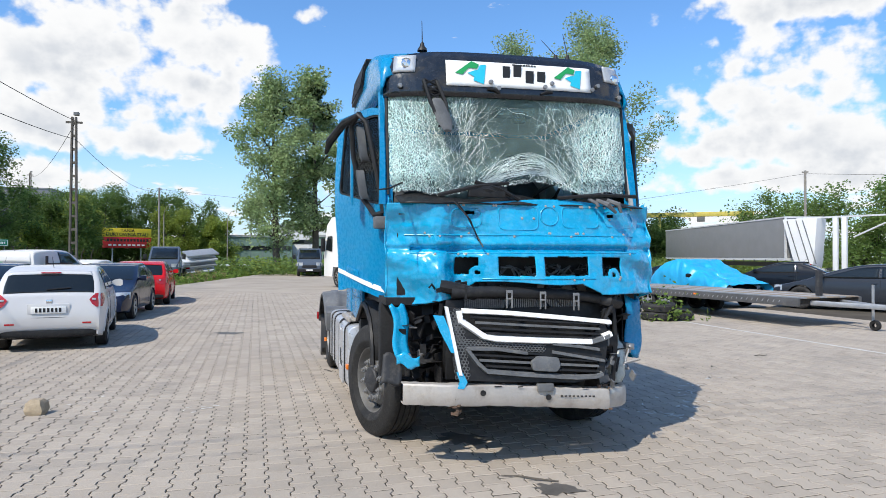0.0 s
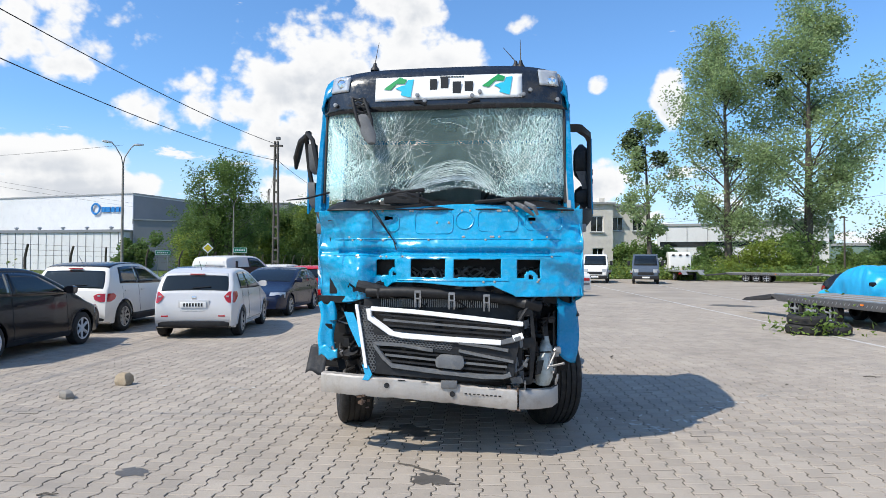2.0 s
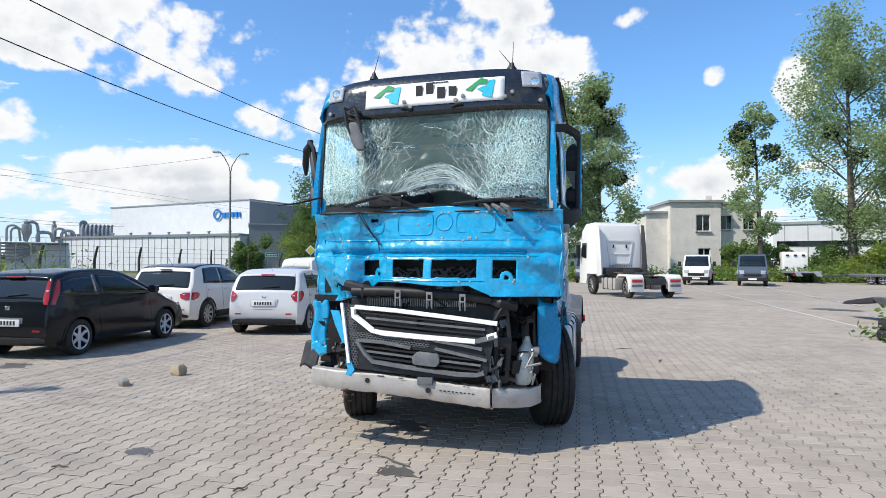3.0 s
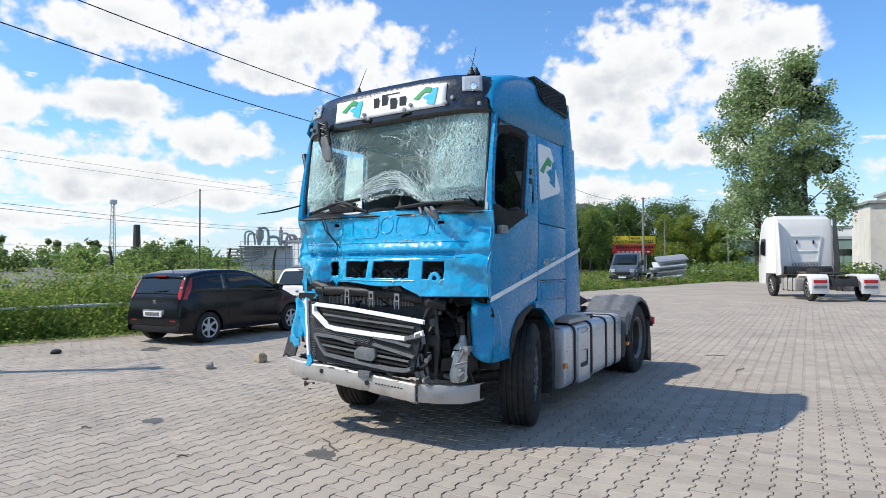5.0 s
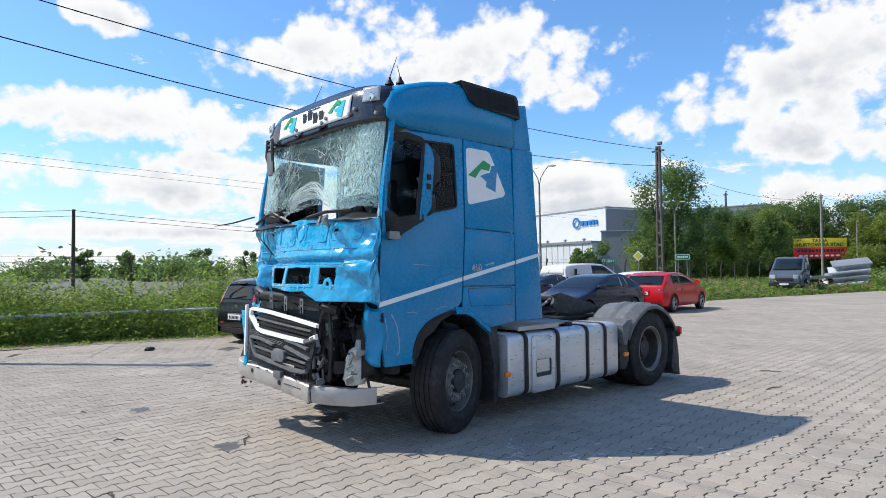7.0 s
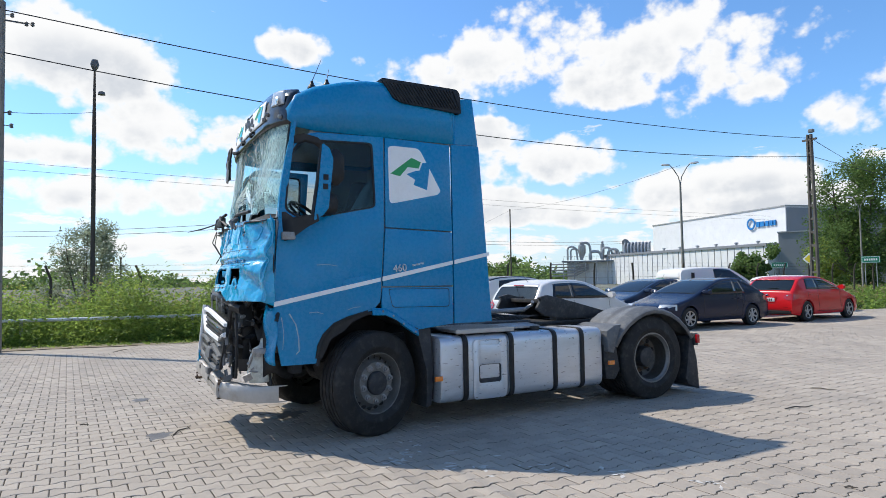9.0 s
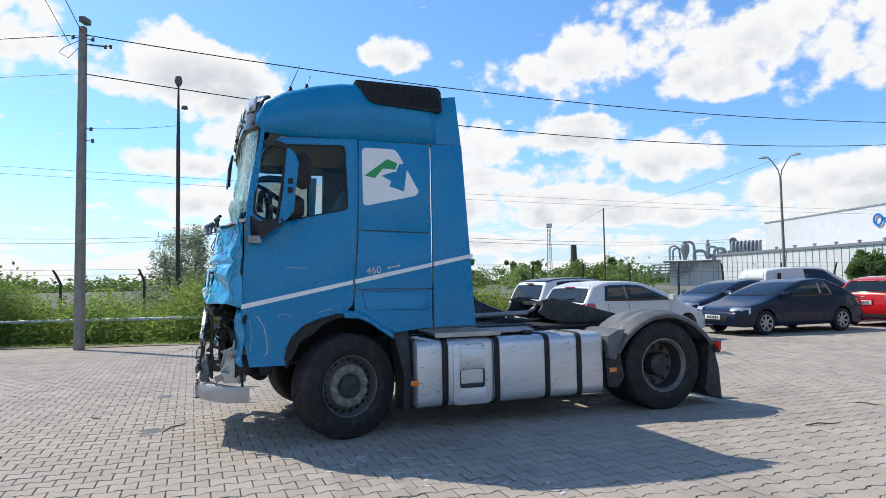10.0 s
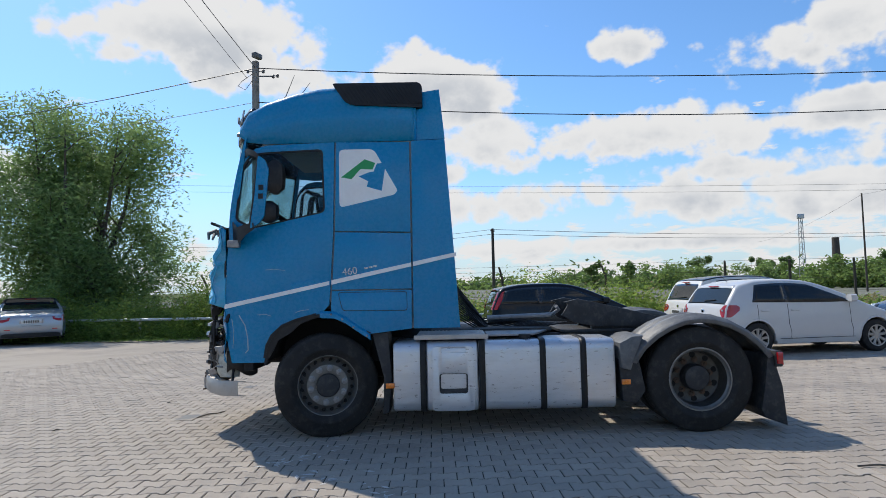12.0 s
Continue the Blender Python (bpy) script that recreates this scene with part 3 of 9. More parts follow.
# black grilled deflectors at the roof's rear shoulders
for sg in (1, -1):
    poly = rr([(-0.075, 3.51), (-0.95, 3.50), (-0.985, 3.46), (-0.985, 3.235), (-0.95, 3.235), (-0.30, 3.275), (-0.21, 3.31)], 0.03)
    d = part("roof_deflector", Shape().plate(poly, [], lambda u, z, q, sg=sg: P(u, sg * (1.142 - q - (z - 3.2) * 0.12), z), 0.16), BLACK_PL, truck, "black ribbed roof side deflector", bevel=0.012)
    s = Shape()
    for j in range(21):
        u0 = -0.17 - j * 0.038
        s.tube([P(u0 + 0.03, sg * 1.112, 3.475), P(u0 - 0.10 if j < 19 else u0 - 0.04, sg * 1.136, 3.275)], 0.008, 4)
    part("deflector_ribs", s, BLACK_PL, d)

# ---- black header over the windscreen, bowed in plan, with banner, lamps and brackets


def bow(v, z=2.95):
    """How far forward the front lies at v across: flat in the middle, turned back at the corners."""
    a = min(abs(v), 1.09) / 1.09
    return 0.985 - 0.03 * a ** 2 - 0.14 * a ** 7 - max(0.0, z - 3.0) * 0.16


roll = lambda v: 0.019 * v
s = Shape()
s.grid(40, 8, lambda a, b: P(bow(2.18 * a - 1.09, 2.935 + b * 0.395) + 0.012 - 0.16 * max(0, b - 0.75) ** 1.0, 2.18 * a - 1.09 if b < 0.5 else (2.18 * a - 1.09) * (1 - 0.10 * (b - 0.5)), 2.935 + b * 0.395 + roll(2.18 * a - 1.09) - 0.05 * (abs(2 * a - 1) ** 4) * b))
part("header_panel", s, BLACK_GL, truck, "glossy black header panel, scuffed", solid=0.03, smooth=50)
s = Shape()
s.grid(24, 6, lambda a, b: P(bow(-0.60 + 1.29 * a, 3.03 + 0.215 * b) + 0.022, -0.60 + 1.29 * a, 3.022 + 0.215 * b + roll(-0.60 + 1.29 * a)))
banner = part("banner", s, WHITE, truck, "white banner with black bars between two green and blue flags", solid=0.004)
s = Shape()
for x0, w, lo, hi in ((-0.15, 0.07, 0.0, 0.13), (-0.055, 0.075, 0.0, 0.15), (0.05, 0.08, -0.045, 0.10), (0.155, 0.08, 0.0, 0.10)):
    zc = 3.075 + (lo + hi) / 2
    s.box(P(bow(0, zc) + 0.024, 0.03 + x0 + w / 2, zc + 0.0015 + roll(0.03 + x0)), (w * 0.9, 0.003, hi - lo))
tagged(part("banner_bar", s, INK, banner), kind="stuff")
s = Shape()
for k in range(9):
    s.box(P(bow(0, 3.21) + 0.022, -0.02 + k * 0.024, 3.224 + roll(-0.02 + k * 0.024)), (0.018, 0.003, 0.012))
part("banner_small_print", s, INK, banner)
for a0 in (-0.52, 0.345):
    logo(banner, "emblem", lambda a, b, d, a0=a0: P(bow(a0 + a, 3.05 + b) + 0.026 + d, a0 + a, 3.045 + b + roll(a0 + a)), 0.26)
for v in (-0.935, 0.93):
    s = Shape()
    s.grid(6, 6, lambda a, b, v=v: P(bow(v - 0.085 + 0.17 * a, 3.13 + 0.14 * b) + 0.02, v - 0.085 + 0.17 * a * (1 if v < 0 else 1) - 0.015 * b * (1 if v > 0 else -1), 3.135 + 0.14 * b + roll(v)))
    lamp = part("roof_lamp", s, CLEAR_LENS, truck, "square roof spotlamp behind a clear lens", solid=0.015)
    s = Shape()
    s.lathe([(0.0, 0.012), (0.03, 0.008), (0.038, 0.0), (0.042, 0.004), (0.042, 0.0)], 20, Matrix.Translation(P(bow(v, 3.19) + 0.028, v + 0.02, 3.19)) @ Matrix.Rotation(radians(90), 4, "X"))
    part("reflector", s, CHROME, lamp)
for v, z in ((-0.97, 3.0), (-0.70, 2.985), (-0.225, 3.06), (-0.16, 3.01), (0.255, 3.05), (0.32, 3.085), (0.70, 3.06), (0.76, 3.10), (1.0, 3.03)):
    s = Shape()
    s.lathe([(0.0, 0.03), (0.018, 0.028), (0.02, 0.0)], 10, Matrix.Translation(P(bow(v, z) + 0.012, v, z)) @ Matrix.Rotation(radians(90), 4, "X"))
    part("bracket_bolt", s, STEEL, truck)
for (v0, z0), (v1, z1) in (((-0.25, 3.0), (-0.15, 2.975)), ((0.22, 2.985), (0.32, 3.01))):
    s = Shape()
    s.tube([P(bow(v0, z0) + 0.02, v0, z0), P(bow(v0, z0) + 0.03, (v0 + v1) / 2, (z0 + z1) / 2 + 0.01), P(bow(v1, z1) + 0.02, v1, z1)], 0.013, 6)
    part("visor_bracket", s, BLACK_PL, truck)
# hanging wiper-like camera bracket of the torn visor
s = Shape()
a, b = P(1.02, -0.745, 3.03), P(1.06, -0.625, 2.66)
for off in (-0.052, 0.052):
    s.tube([a + Vector((off, 0, 0)), a.lerp(b, 0.5) + Vector((off * 1.2, -0.02, 0)), b + Vector((off * 0.5, 0, 0))], 0.016, 6)
for k in range(7):
    q = a.lerp(b, k / 6.5)
    s.tube([q + Vector((-0.052, 0, 0.01)), q + Vector((0.052, 0, -0.03))], 0.009, 5)
    s.tube([q + Vector((0.052, 0, 0.01)), q + Vector((-0.052, 0, -0.03))], 0.009, 5)
torn = part("torn_visor_arm", s, BLACK_PL, truck, "torn black ribbed visor arm hanging down")
s = Shape()
s.loft([[a.lerp(b, t) + Vector((w * math.cos(q), -0.02 - 0.012 * math.sin(q), w * 0.25 * math.sin(q))) for q in [j * math.pi / 4 for j in range(8)]] for t, w in ((0.42, 0.04), (0.55, 0.062), (0.9, 0.064), (1.10, 0.035))])
part("visor_arm_end", s, GREY_PL, torn)
# aerials
for v, u, tall, lean in ((-0.69, 0.50, 0.30, 0.02), (0.70, 0.50, 0.30, 0.0), (0.66, 0.33, 0.22, -0.12)):
    z = 3.44 if u > 0.4 else 3.49
    ae = part("aerial", Shape().lathe([(0.045, 0), (0.04, 0.02), (0.022, 0.045), (0.014, 0.075), (0.0, 0.078)], 14, Matrix.Translation(P(u, v, z - 0.01))), BLACK_PL, truck, "black whip aerial on a rubber foot")
    part("whip", Shape().tube([P(u, v, z + 0.06), P(u - 0.10 - lean * 0.3, v + lean, z + tall)], [0.005, 0.0025], 6), BLACK_PL, ae)

# ---- windscreen: a sagging, crazed sheet


def crazed_glass():
    m = bpy.data.materials.new("crazed_glass")
    m.use_nodes = True
    nt = m.node_tree
    N, K = nt.nodes.new, nt.links.new
    p, out = nt.nodes["Principled BSDF"], nt.nodes["Material Output"]
    co = N("ShaderNodeTexCoord")
    wob = N("ShaderNodeTexNoise")
    wob.inputs["Scale"].default_value = 5.0
    K(co.outputs["Object"], wob.inputs["Vector"])
    warp = N("ShaderNodeMix")
    warp.data_type = "VECTOR"
    warp.inputs["Factor"].default_value = 0.04
    K(co.outputs["Object"], warp.inputs["A"])
    K(wob.outputs["Color"], warp.inputs["B"])
    lines = None
    zone = N("ShaderNodeTexNoise")
    zone.inputs["Scale"].default_value, zone.inputs["Detail"].default_value = 3.0, 4.0
    K(co.outputs["Object"], zone.inputs["Vector"])
    # the pane stayed clear in its upper middle, and is crushed white round the edges
    gap = N("ShaderNodeVectorMath")
    gap.operation = "SUBTRACT"
    K(co.outputs["Object"], gap.inputs[0])
    gap.inputs[1].default_value = (-0.05, 0.0, 2.66)
    sc = N("ShaderNodeVectorMath")
    sc.operation = "MULTIPLY"
    K(gap.outputs[0], sc.inputs[0])
    sc.inputs[1].default_value = (1.0 / 0.47, 0.0, 1.0 / 0.46)
    ln = N("ShaderNodeVectorMath")
    ln.operation = "LENGTH"
    K(sc.outputs[0], ln.inputs[0])
    away = N("ShaderNodeMath")
    away.operation = "MULTIPLY_ADD"
    K(ln.outputs["Value"], away.inputs[0])
    away.inputs[1].default_value = 0.42
    K(zone.outputs["Fac"], away.inputs[2])
    for scale, stretch, width, weight in ((4.5, (1.5, 1, 0.7), 0.004, 0.35), (11.0, (1.7, 1, 0.4), 0.013, 0.85), (26.0, (1.4, 1, 0.45), 0.045, 0.95), (70.0, (1, 1, 0.6), 0.13, 1.0)):
        mp = N("ShaderNodeMapping")
        mp.inputs["Scale"].default_value = stretch
        K(warp.outputs["Result"], mp.inputs["Vector"])
        vo = N("ShaderNodeTexVoronoi")
        vo.feature = "DISTANCE_TO_EDGE"
        vo.inputs["Scale"].default_value = scale
        K(mp.outputs[0], vo.inputs["Vector"])
        mr = N("ShaderNodeMapRange")
        mr.inputs["From Min"].default_value, mr.inputs["From Max"].default_value = 0.0, width
        mr.inputs["To Min"].default_value, mr.inputs["To Max"].default_value = weight, 0.0
        K(vo.outputs["Distance"], mr.inputs["Value"])
        sock = mr.outputs[0]
        if scale > 8:
            zr = N("ShaderNodeMapRange")
            zr.inputs["From Min"].default_value, zr.inputs["From Max"].default_value = {11.0: (0.66, 1.02), 26.0: (0.80, 1.10), 70.0: (0.96, 1.34)}[scale]
            K(away.outputs[0], zr.inputs["Value"])
            mu = N("ShaderNodeMath")
            mu.operation = "MULTIPLY"
            K(sock, mu.inputs[0])
            K(zr.outputs[0], mu.inputs[1])
            sock = mu.outputs[0]
        if lines is None:
            lines = sock
        else:
            mx = N("ShaderNodeMath")
            mx.operation = "MAXIMUM"
            K(lines, mx.inputs[0])
            K(sock, mx.inputs[1])
            lines = mx.outputs[0]
    base = N("ShaderNodeMath")
    base.operation = "ADD"
    base.use_clamp = True
    base.inputs[1].default_value = 0.10
    K(lines, base.inputs[0])
    p.inputs["Base Color"].default_value, p.inputs["Roughness"].default_value = (0.66, 0.95, 0.90, 1), 0.25
    t = N("ShaderNodeBsdfTransparent")
    t.inputs["Color"].default_value = (0.62, 0.86, 0.84, 1)
    ms = N("ShaderNodeMixShader")
    K(base.outputs[0], ms.inputs["Fac"])
    K(t.outputs[0], ms.inputs[1])
    K(p.outputs[0], ms.inputs[2])
    K(ms.outputs[0], out.inputs["Surface"])
    return m


CRAZED = crazed_glass()
SHARD = mat("white_glass_splinters", (0.80, 0.90, 0.87), 0.25, 0, 0.1, 8, 50, 0.05)


def screen_at(a, b):
    """The windscreen from lower right corner (a=0, b=0) to the upper left of the cab."""
    v = -1.055 + 2.16 * a
    zb = 2.135 + 0.035 * a + 0.10 * math.exp(-((a - 0.52) / 0.16) ** 2) + 0.02 * math.sin(a * 23)
    zt = 2.955 + roll(v)
    z = zb + (zt - zb) * b
    sag = 0.05 * math.sin(math.pi * b) * math.sin(math.pi * a)
    n = noise.fractal(Vector((v * 2.3, z * 2.6, 1.0)), 1.0, 2.0, 4)
    buckle = 0.05 * n * math.sin(math.pi * min(1, max(0, a))) * (1.15 - b)
    lip = 0.06 * max(0.0, 0.14 - b) / 0.14
    u = bow(v) - 0.02 + 0.105 * (1 - b) + 0.03 * (1 - b) * (1 - abs(2 * a - 1)) - sag + buckle - lip
    return P(u, v, z)


s = Shape().grid(90, 44, screen_at)
screen = part("windscreen", s, CRAZED, truck, "shattered sagging windscreen, crazed white and greenish", smooth=40)
# main cracks: long strands running up and down and arcing across
rs = random.Random(5)
s = Shape()


def strand(a, b, da, db, n, r):
    pts = []
    for k in range(n):
        if not (0.01 < a < 0.99 and 0.01 < b < 0.985):
            break
        pts.append(screen_at(a, b) + P(0.006, 0, 0))
        a += da + rs.gauss(0, 0.006)
        b += db + rs.gauss(0, 0.012)
    if len(pts) > 2:
        s.tube(pts, r, 3, False)


for k in range(420):
    side = rs.random()
    a0 = rs.gauss(0.13, 0.08) if side < 0.38 else (rs.gauss(0.82, 0.10) if side < 0.9 else rs.gauss(0.29, 0.04))
    strand(a0, rs.uniform(0.0, 0.75), rs.gauss(0, 0.007), rs.uniform(0.018, 0.04), rs.randint(5, 22), rs.choice((0.0005, 0.0007, 0.0011)))
for k in range(34):
    strand(rs.uniform(0.02, 0.95), rs.uniform(0.0, 0.95), rs.choice((-1, 1)) * rs.uniform(0.008, 0.02), rs.gauss(0, 0.02), rs.randint(5, 14), 0.0009)
for k in range(60):
    # arcs over the middle where the dashboard pushed up
    a0 = rs.uniform(0.34, 0.5)
    h = rs.uniform(0.08, 0.34)
    w = rs.uniform(0.10, 0.20)
    pts = [screen_at(0.52 + w * math.cos(q), max(0.02, h * math.sin(q)) + rs.gauss(0, 0.006)) + P(0.006, 0, 0) for q in [math.pi * (0.1 + 0.8 * j / 9) for j in range(10)]]
    s.tube(pts, 0.0014, 3, False)
tagged(part("crack_web", s, SHARD, screen), kind="stuff")
# crushed lower edge
s = Shape()
for k in range(900):
    a = rs.random()
    b = abs(rs.gauss(0, 0.05)) if rs.random() < 0.75 else abs(rs.gauss(0, 0.14))
    q = screen_at(a, min(b, 0.9)) + P(0.008, 0, -0.012)
    w = rs.uniform(0.003, 0.010)
    t1, t2 = rs.uniform(0, 6.28), rs.uniform(-0.6, 0.6)
    e1 = Vector((math.cos(t1), t2 * 0.3, math.sin(t1))) * w
    e2 = Vector((-math.sin(t1), t2, math.cos(t1))) * w * rs.uniform(0.3, 0.9)
    s.add([q - e1, q + e2, q + e1 * 0.8, q - e2 * 0.7], [(0, 1, 2, 3)])
tagged(part("glass_grit", s, SHARD, screen, smooth=0), kind="stuff")
# blue pillars beside the screen
for sg in (1, -1):
    s = Shape()
    rings = []
    for k in range(9):
        z = 2.04 + (2.97 - 2.04) * k / 8
        f = 0.105 * (2.955 - z) / 0.82
        e = bow(1.07) - 0.02 + f
        d = 0.955 - 0.19 * max(0.0, z - 2.1) ** 1.5
        rings.append([P(e + 0.012, sg * 1.062, z), P(e + 0.004, sg * 1.085, z), P(e - 0.03, sg * 1.125, z), P(d, sg * (1.146 - 0.035 * (z - 2)), z), P(d, sg * 1.09, z), P(e - 0.02, sg * 1.055, z)])
    s.loft(rings)
    part("screen_pillar", s, BLUE, truck, smooth=45)
    s = Shape().tube([P(bow(1.07) - 0.01 + 0.105 * (2.955 - z) / 0.82, sg * 1.066, z) for z in (2.12, 2.3, 2.5, 2.7, 2.95)], 0.014, 6)
    part("screen_seal", s, BLACK_PL, truck)

# ---- bare blue front panel, buckled, with slots and rivets
HOLES = [(-0.565, 1.485, -0.385, 1.62), (-0.245, 1.472, 0.042, 1.625), (0.112, 1.472, 0.505, 1.625), (0.637, 1.47, 0.83, 1.622)]
TABS = [(-0.40, 1.50, 0.05), (0.745, 1.475, 0.055)]


def front_u(v, z):
    t = (z - 1.3) / 0.77
    base = 1.175 + 0.15 * math.exp(-((v - 0.28) / 0.62) ** 2) * (1 - 0.55 * t) - 0.05 * t
    base -= 0.34 * max(0, abs(v - 0.05) - 0.72) ** 1.5 * 1.2
    if v < 0:
        base -= 0.10 * math.exp(-((v + 0.50) / 0.13) ** 2) * (1.1 - t)
    base -= 0.20 * (1 - min(1.0, max(0.0, t))) / (1 + math.exp((v + 0.74) * 22))
    # shelf under the panel's top field and the fold above the slots
    base += 0.025 * (1 / (1 + math.exp(-(1.765 - z) * 60))) - 0.05 * math.exp(-((z - 1.685) / 0.022) ** 2) * (1 if abs(v) < 0.9 else 0.4)
    base += 0.012 * (1 / (1 + math.exp(-(1.64 - z) * 70)))
    # dents
    base += 0.030 * noise.fractal(Vector((v * 3.2, z * 3.2, 4.0)), 1.0, 2.0, 4) * (0.35 + 1.0 * min(1, abs(v - 0.25) / 0.75) ** 1.5)
    base -= 0.07 * math.exp(-((v + 0.56) / 0.12) ** 2 - ((z - 1.50) / 0.16) ** 2)
    base += 0.05 * math.exp(-((v + 0.80) / 0.15) ** 2 - ((z - 1.52) / 0.18) ** 2)
    for k in range(5):
        base += 0.012 * math.sin((v * 9 + z * 14 + k * 2.1) * (1 + 0.23 * k)) * max(0, abs(v - 0.05) - 0.62)
    return base


def front_low(v):
    if v < -0.62:
        return 1.275 + 0.03 * math.sin(v * 9)
    if v < -0.42:
        return 1.275 + 0.14 * (v + 0.62) / 0.2
    if v < 0.45:
        return 1.415 - 0.015 * math.sin(v * 6)
    if v < 0.62:
        return 1.40 - 0.075 * (v - 0.45) / 0.17
    return 1.318


def front_at(a, b):
    v = -1.09 + 2.29 * a
    lo, hi = front_low(v), 2.045 + 0.012 * a + 0.035 * math.exp(-((v - 0.2) / 0.45) ** 2)
    z = lo + (hi - lo) * b
    return P(front_u(v, z), v, z)


def front_keep(a, b):
    p = front_at(a, b)
    v, z = p.x, p.z
    for v0, z0, v1, z1 in HOLES:
        if v0 < v < v1 and z0 < z < z1 and not any((v - c) ** 2 + (z - d) ** 2 < r * r for c, d, r in TABS):
            return False
    for c, d, r in TABS:
        if (v - c) ** 2 + (z - d) ** 2 < 0.00035:
            return False
    if abs(v + 0.45) < 0.036 and abs(z - 1.972) < 0.014 or abs(v - 0.76) < 0.036 and abs(z - 1.958) < 0.014:
        return False
    return True


s = Shape().grid(190, 84, front_at, front_keep)
panel = part("front_panel", s, BLUE_BENT_LIT, truck, "bare blue steel front panel, buckled, with slots and rivets", solid=0.012, smooth=50)
s = Shape()
for v0, z0, v1, z1 in ((-0.60, 1.86, -0.36, 2.0), (-0.22, 1.84, 0.10, 2.03), (0.31, 1.86, 0.64, 2.03), (0.70, 1.87, 1.02, 2.0)):
    loop = rr([(v0, z0), (v1, z0), (v1, z1), (v0, z1)], 0.05, 4)
    s.tube([P(front_u(v, z) + 0.002, v, z) for v, z in loop + loop[:1]], 0.006, 5, False)
s.tube([P(front_u(0.20 + 0.075 * math.cos(q), 1.95 + 0.075 * math.sin(q)) + 0.002, 0.20 + 0.075 * math.cos(q), 1.95 + 0.075 * math.sin(q)) for q in [2 * math.pi * k / 20 for k in range(21)]], 0.006, 5, False)
for z in (1.795, 1.655, 1.45):
    s.tube([P(front_u(v, z) + 0.001, v, z) for v in [-0.95 + 1.95 * k / 40 for k in range(41)] if z > 1.5 or (-0.4 < v < 0.6)], 0.007, 5, False)
tagged(part("pressed_bead", s, BLUE_BENT_LIT, panel), kind="stuff")
s = Shape()
for k in range(46):
    v = rs.uniform(-0.95, 1.05)
    z = rs.choice((1.785, 1.81, 1.645, 1.44, 1.455, 2.03, 1.93))
    if z < 1.5 and not (-0.3 < v < 0.85):
        continue
    s.lathe([(0.011, 0), (0.009, 0.006), (0, 0.008)], 8, Matrix.Translation(P(front_u(v, z), v, z)) @ Matrix.Rotation(radians(90), 4, "X"))
tagged(part("rivets", s, ALU, panel), kind="stuff")
# near-black slab added as the shade in the hollow behind the slots, with cables
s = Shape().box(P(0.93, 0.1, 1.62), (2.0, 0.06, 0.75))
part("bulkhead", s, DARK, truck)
s = Shape()
for k in range(26):
    v = rs.uniform(-0.4, 0.8)
    pts = [P(1.05 + rs.uniform(-0.05, 0.05), v + j * 0.04 + rs.gauss(0, 0.015), 1.50 + 0.05 * math.sin(j + k) + rs.gauss(0, 0.012)) for j in range(6)]
    s.tube(pts, rs.uniform(0.005, 0.012), 6)
tagged(part("cable_loop", s, GREY_PL, truck), kind="stuff")
# side closing strips of the nose
for sg, v0 in ((1, 1.16), (-1, 1.07)):
    s = Shape()
    s.grid(10, 30, lambda a, b, sg=sg, v0=v0: P((0.99 if sg > 0 else 0.945 - 0.17 * (1 - b) ** 2) * (1 - a) + front_u(sg * v0, 1.32 + 0.72 * b) * a, sg * ((1.135 if sg > 0 else 1.035 - 0.02 * (1 - b)) * (1 - a) + (v0 + 0.02) * a + 0.012 * math.sin(9 * b + 3 * a)), (1.27 + 0.05 * a) + 0.77 * b))
    part("corner_panel", s, BLUE_BENT_LIT, truck, solid=0.008)
    s = Shape().tube([P(1.0 if sg > 0 else 0.94 - 0.17 * (1 - (z - 1.28) / 0.77) ** 2, sg * (1.13 if sg > 0 else 1.03), z) for z in (1.28, 1.4, 1.6, 1.8, 2.05)], 0.012, 6)
    part("corner_seal", s, BLACK_PL, truck)

# ---- scuttle between screen and panel: wiper linkage and torn plastic
s = Shape()
s.grid(40, 4, lambda a, b: P(1.20 - 0.22 * b + 0.02 * math.sin(a * 31) - 0.10 * abs(2 * a - 1) ** 3, -1.0 + 2.12 * a, 2.045 + 0.07 * b + 0.025 * math.sin(a * 17) * b))
part("scuttle", s, BLACK_PL, truck, solid=0.01)
s = Shape()
for (a0, a1, z0, z1) in ((-0.72, -0.14, 2.10, 2.21), (-0.5, -0.12, 2.16, 2.10), (0.28, 1.0, 2.10, 2.13), (-0.42, -0.05, 2.21, 2.08)):
    s.tube([P(1.19, a0, z0), P(1.22, (a0 + a1) / 2, (z0 + z1) / 2 + 0.015), P(1.18, a1, z1)], 0.016, 6)
for k in range(12):
    v = -0.46 + k * 0.026
    s.tube([P(1.20, v, 2.09), P(1.19, v + 0.015, 2.165)], 0.006, 5)
part("wiper_linkage", s, BLACK_PL, truck)
s = Shape().box(P(1.20, -0.33, 2.135), (0.30, 0.05, 0.09))
part("heater_intake", s, BLACK_PL, truck, bevel=0.01)
s = Shape()
for v0, v1, du in ((0.62, 0.77, 0.0), (0.70, 0.80, 0.03)):
    s.tube([P(1.21 + du, v0, 2.09), P(1.27 + du, v0 + 0.07, 2.05), P(1.26 + du, v1, 1.985)], [0.016, 0.022, 0.012], 6)
s.tube([P(1.20, 0.55, 2.10), P(1.25, 0.60, 2.06), P(1.26, 0.61, 2.03)], 0.014, 6)
part("wiper_stub", s, GREY_PL, truck, "broken wiper arm stub")
s = Shape()
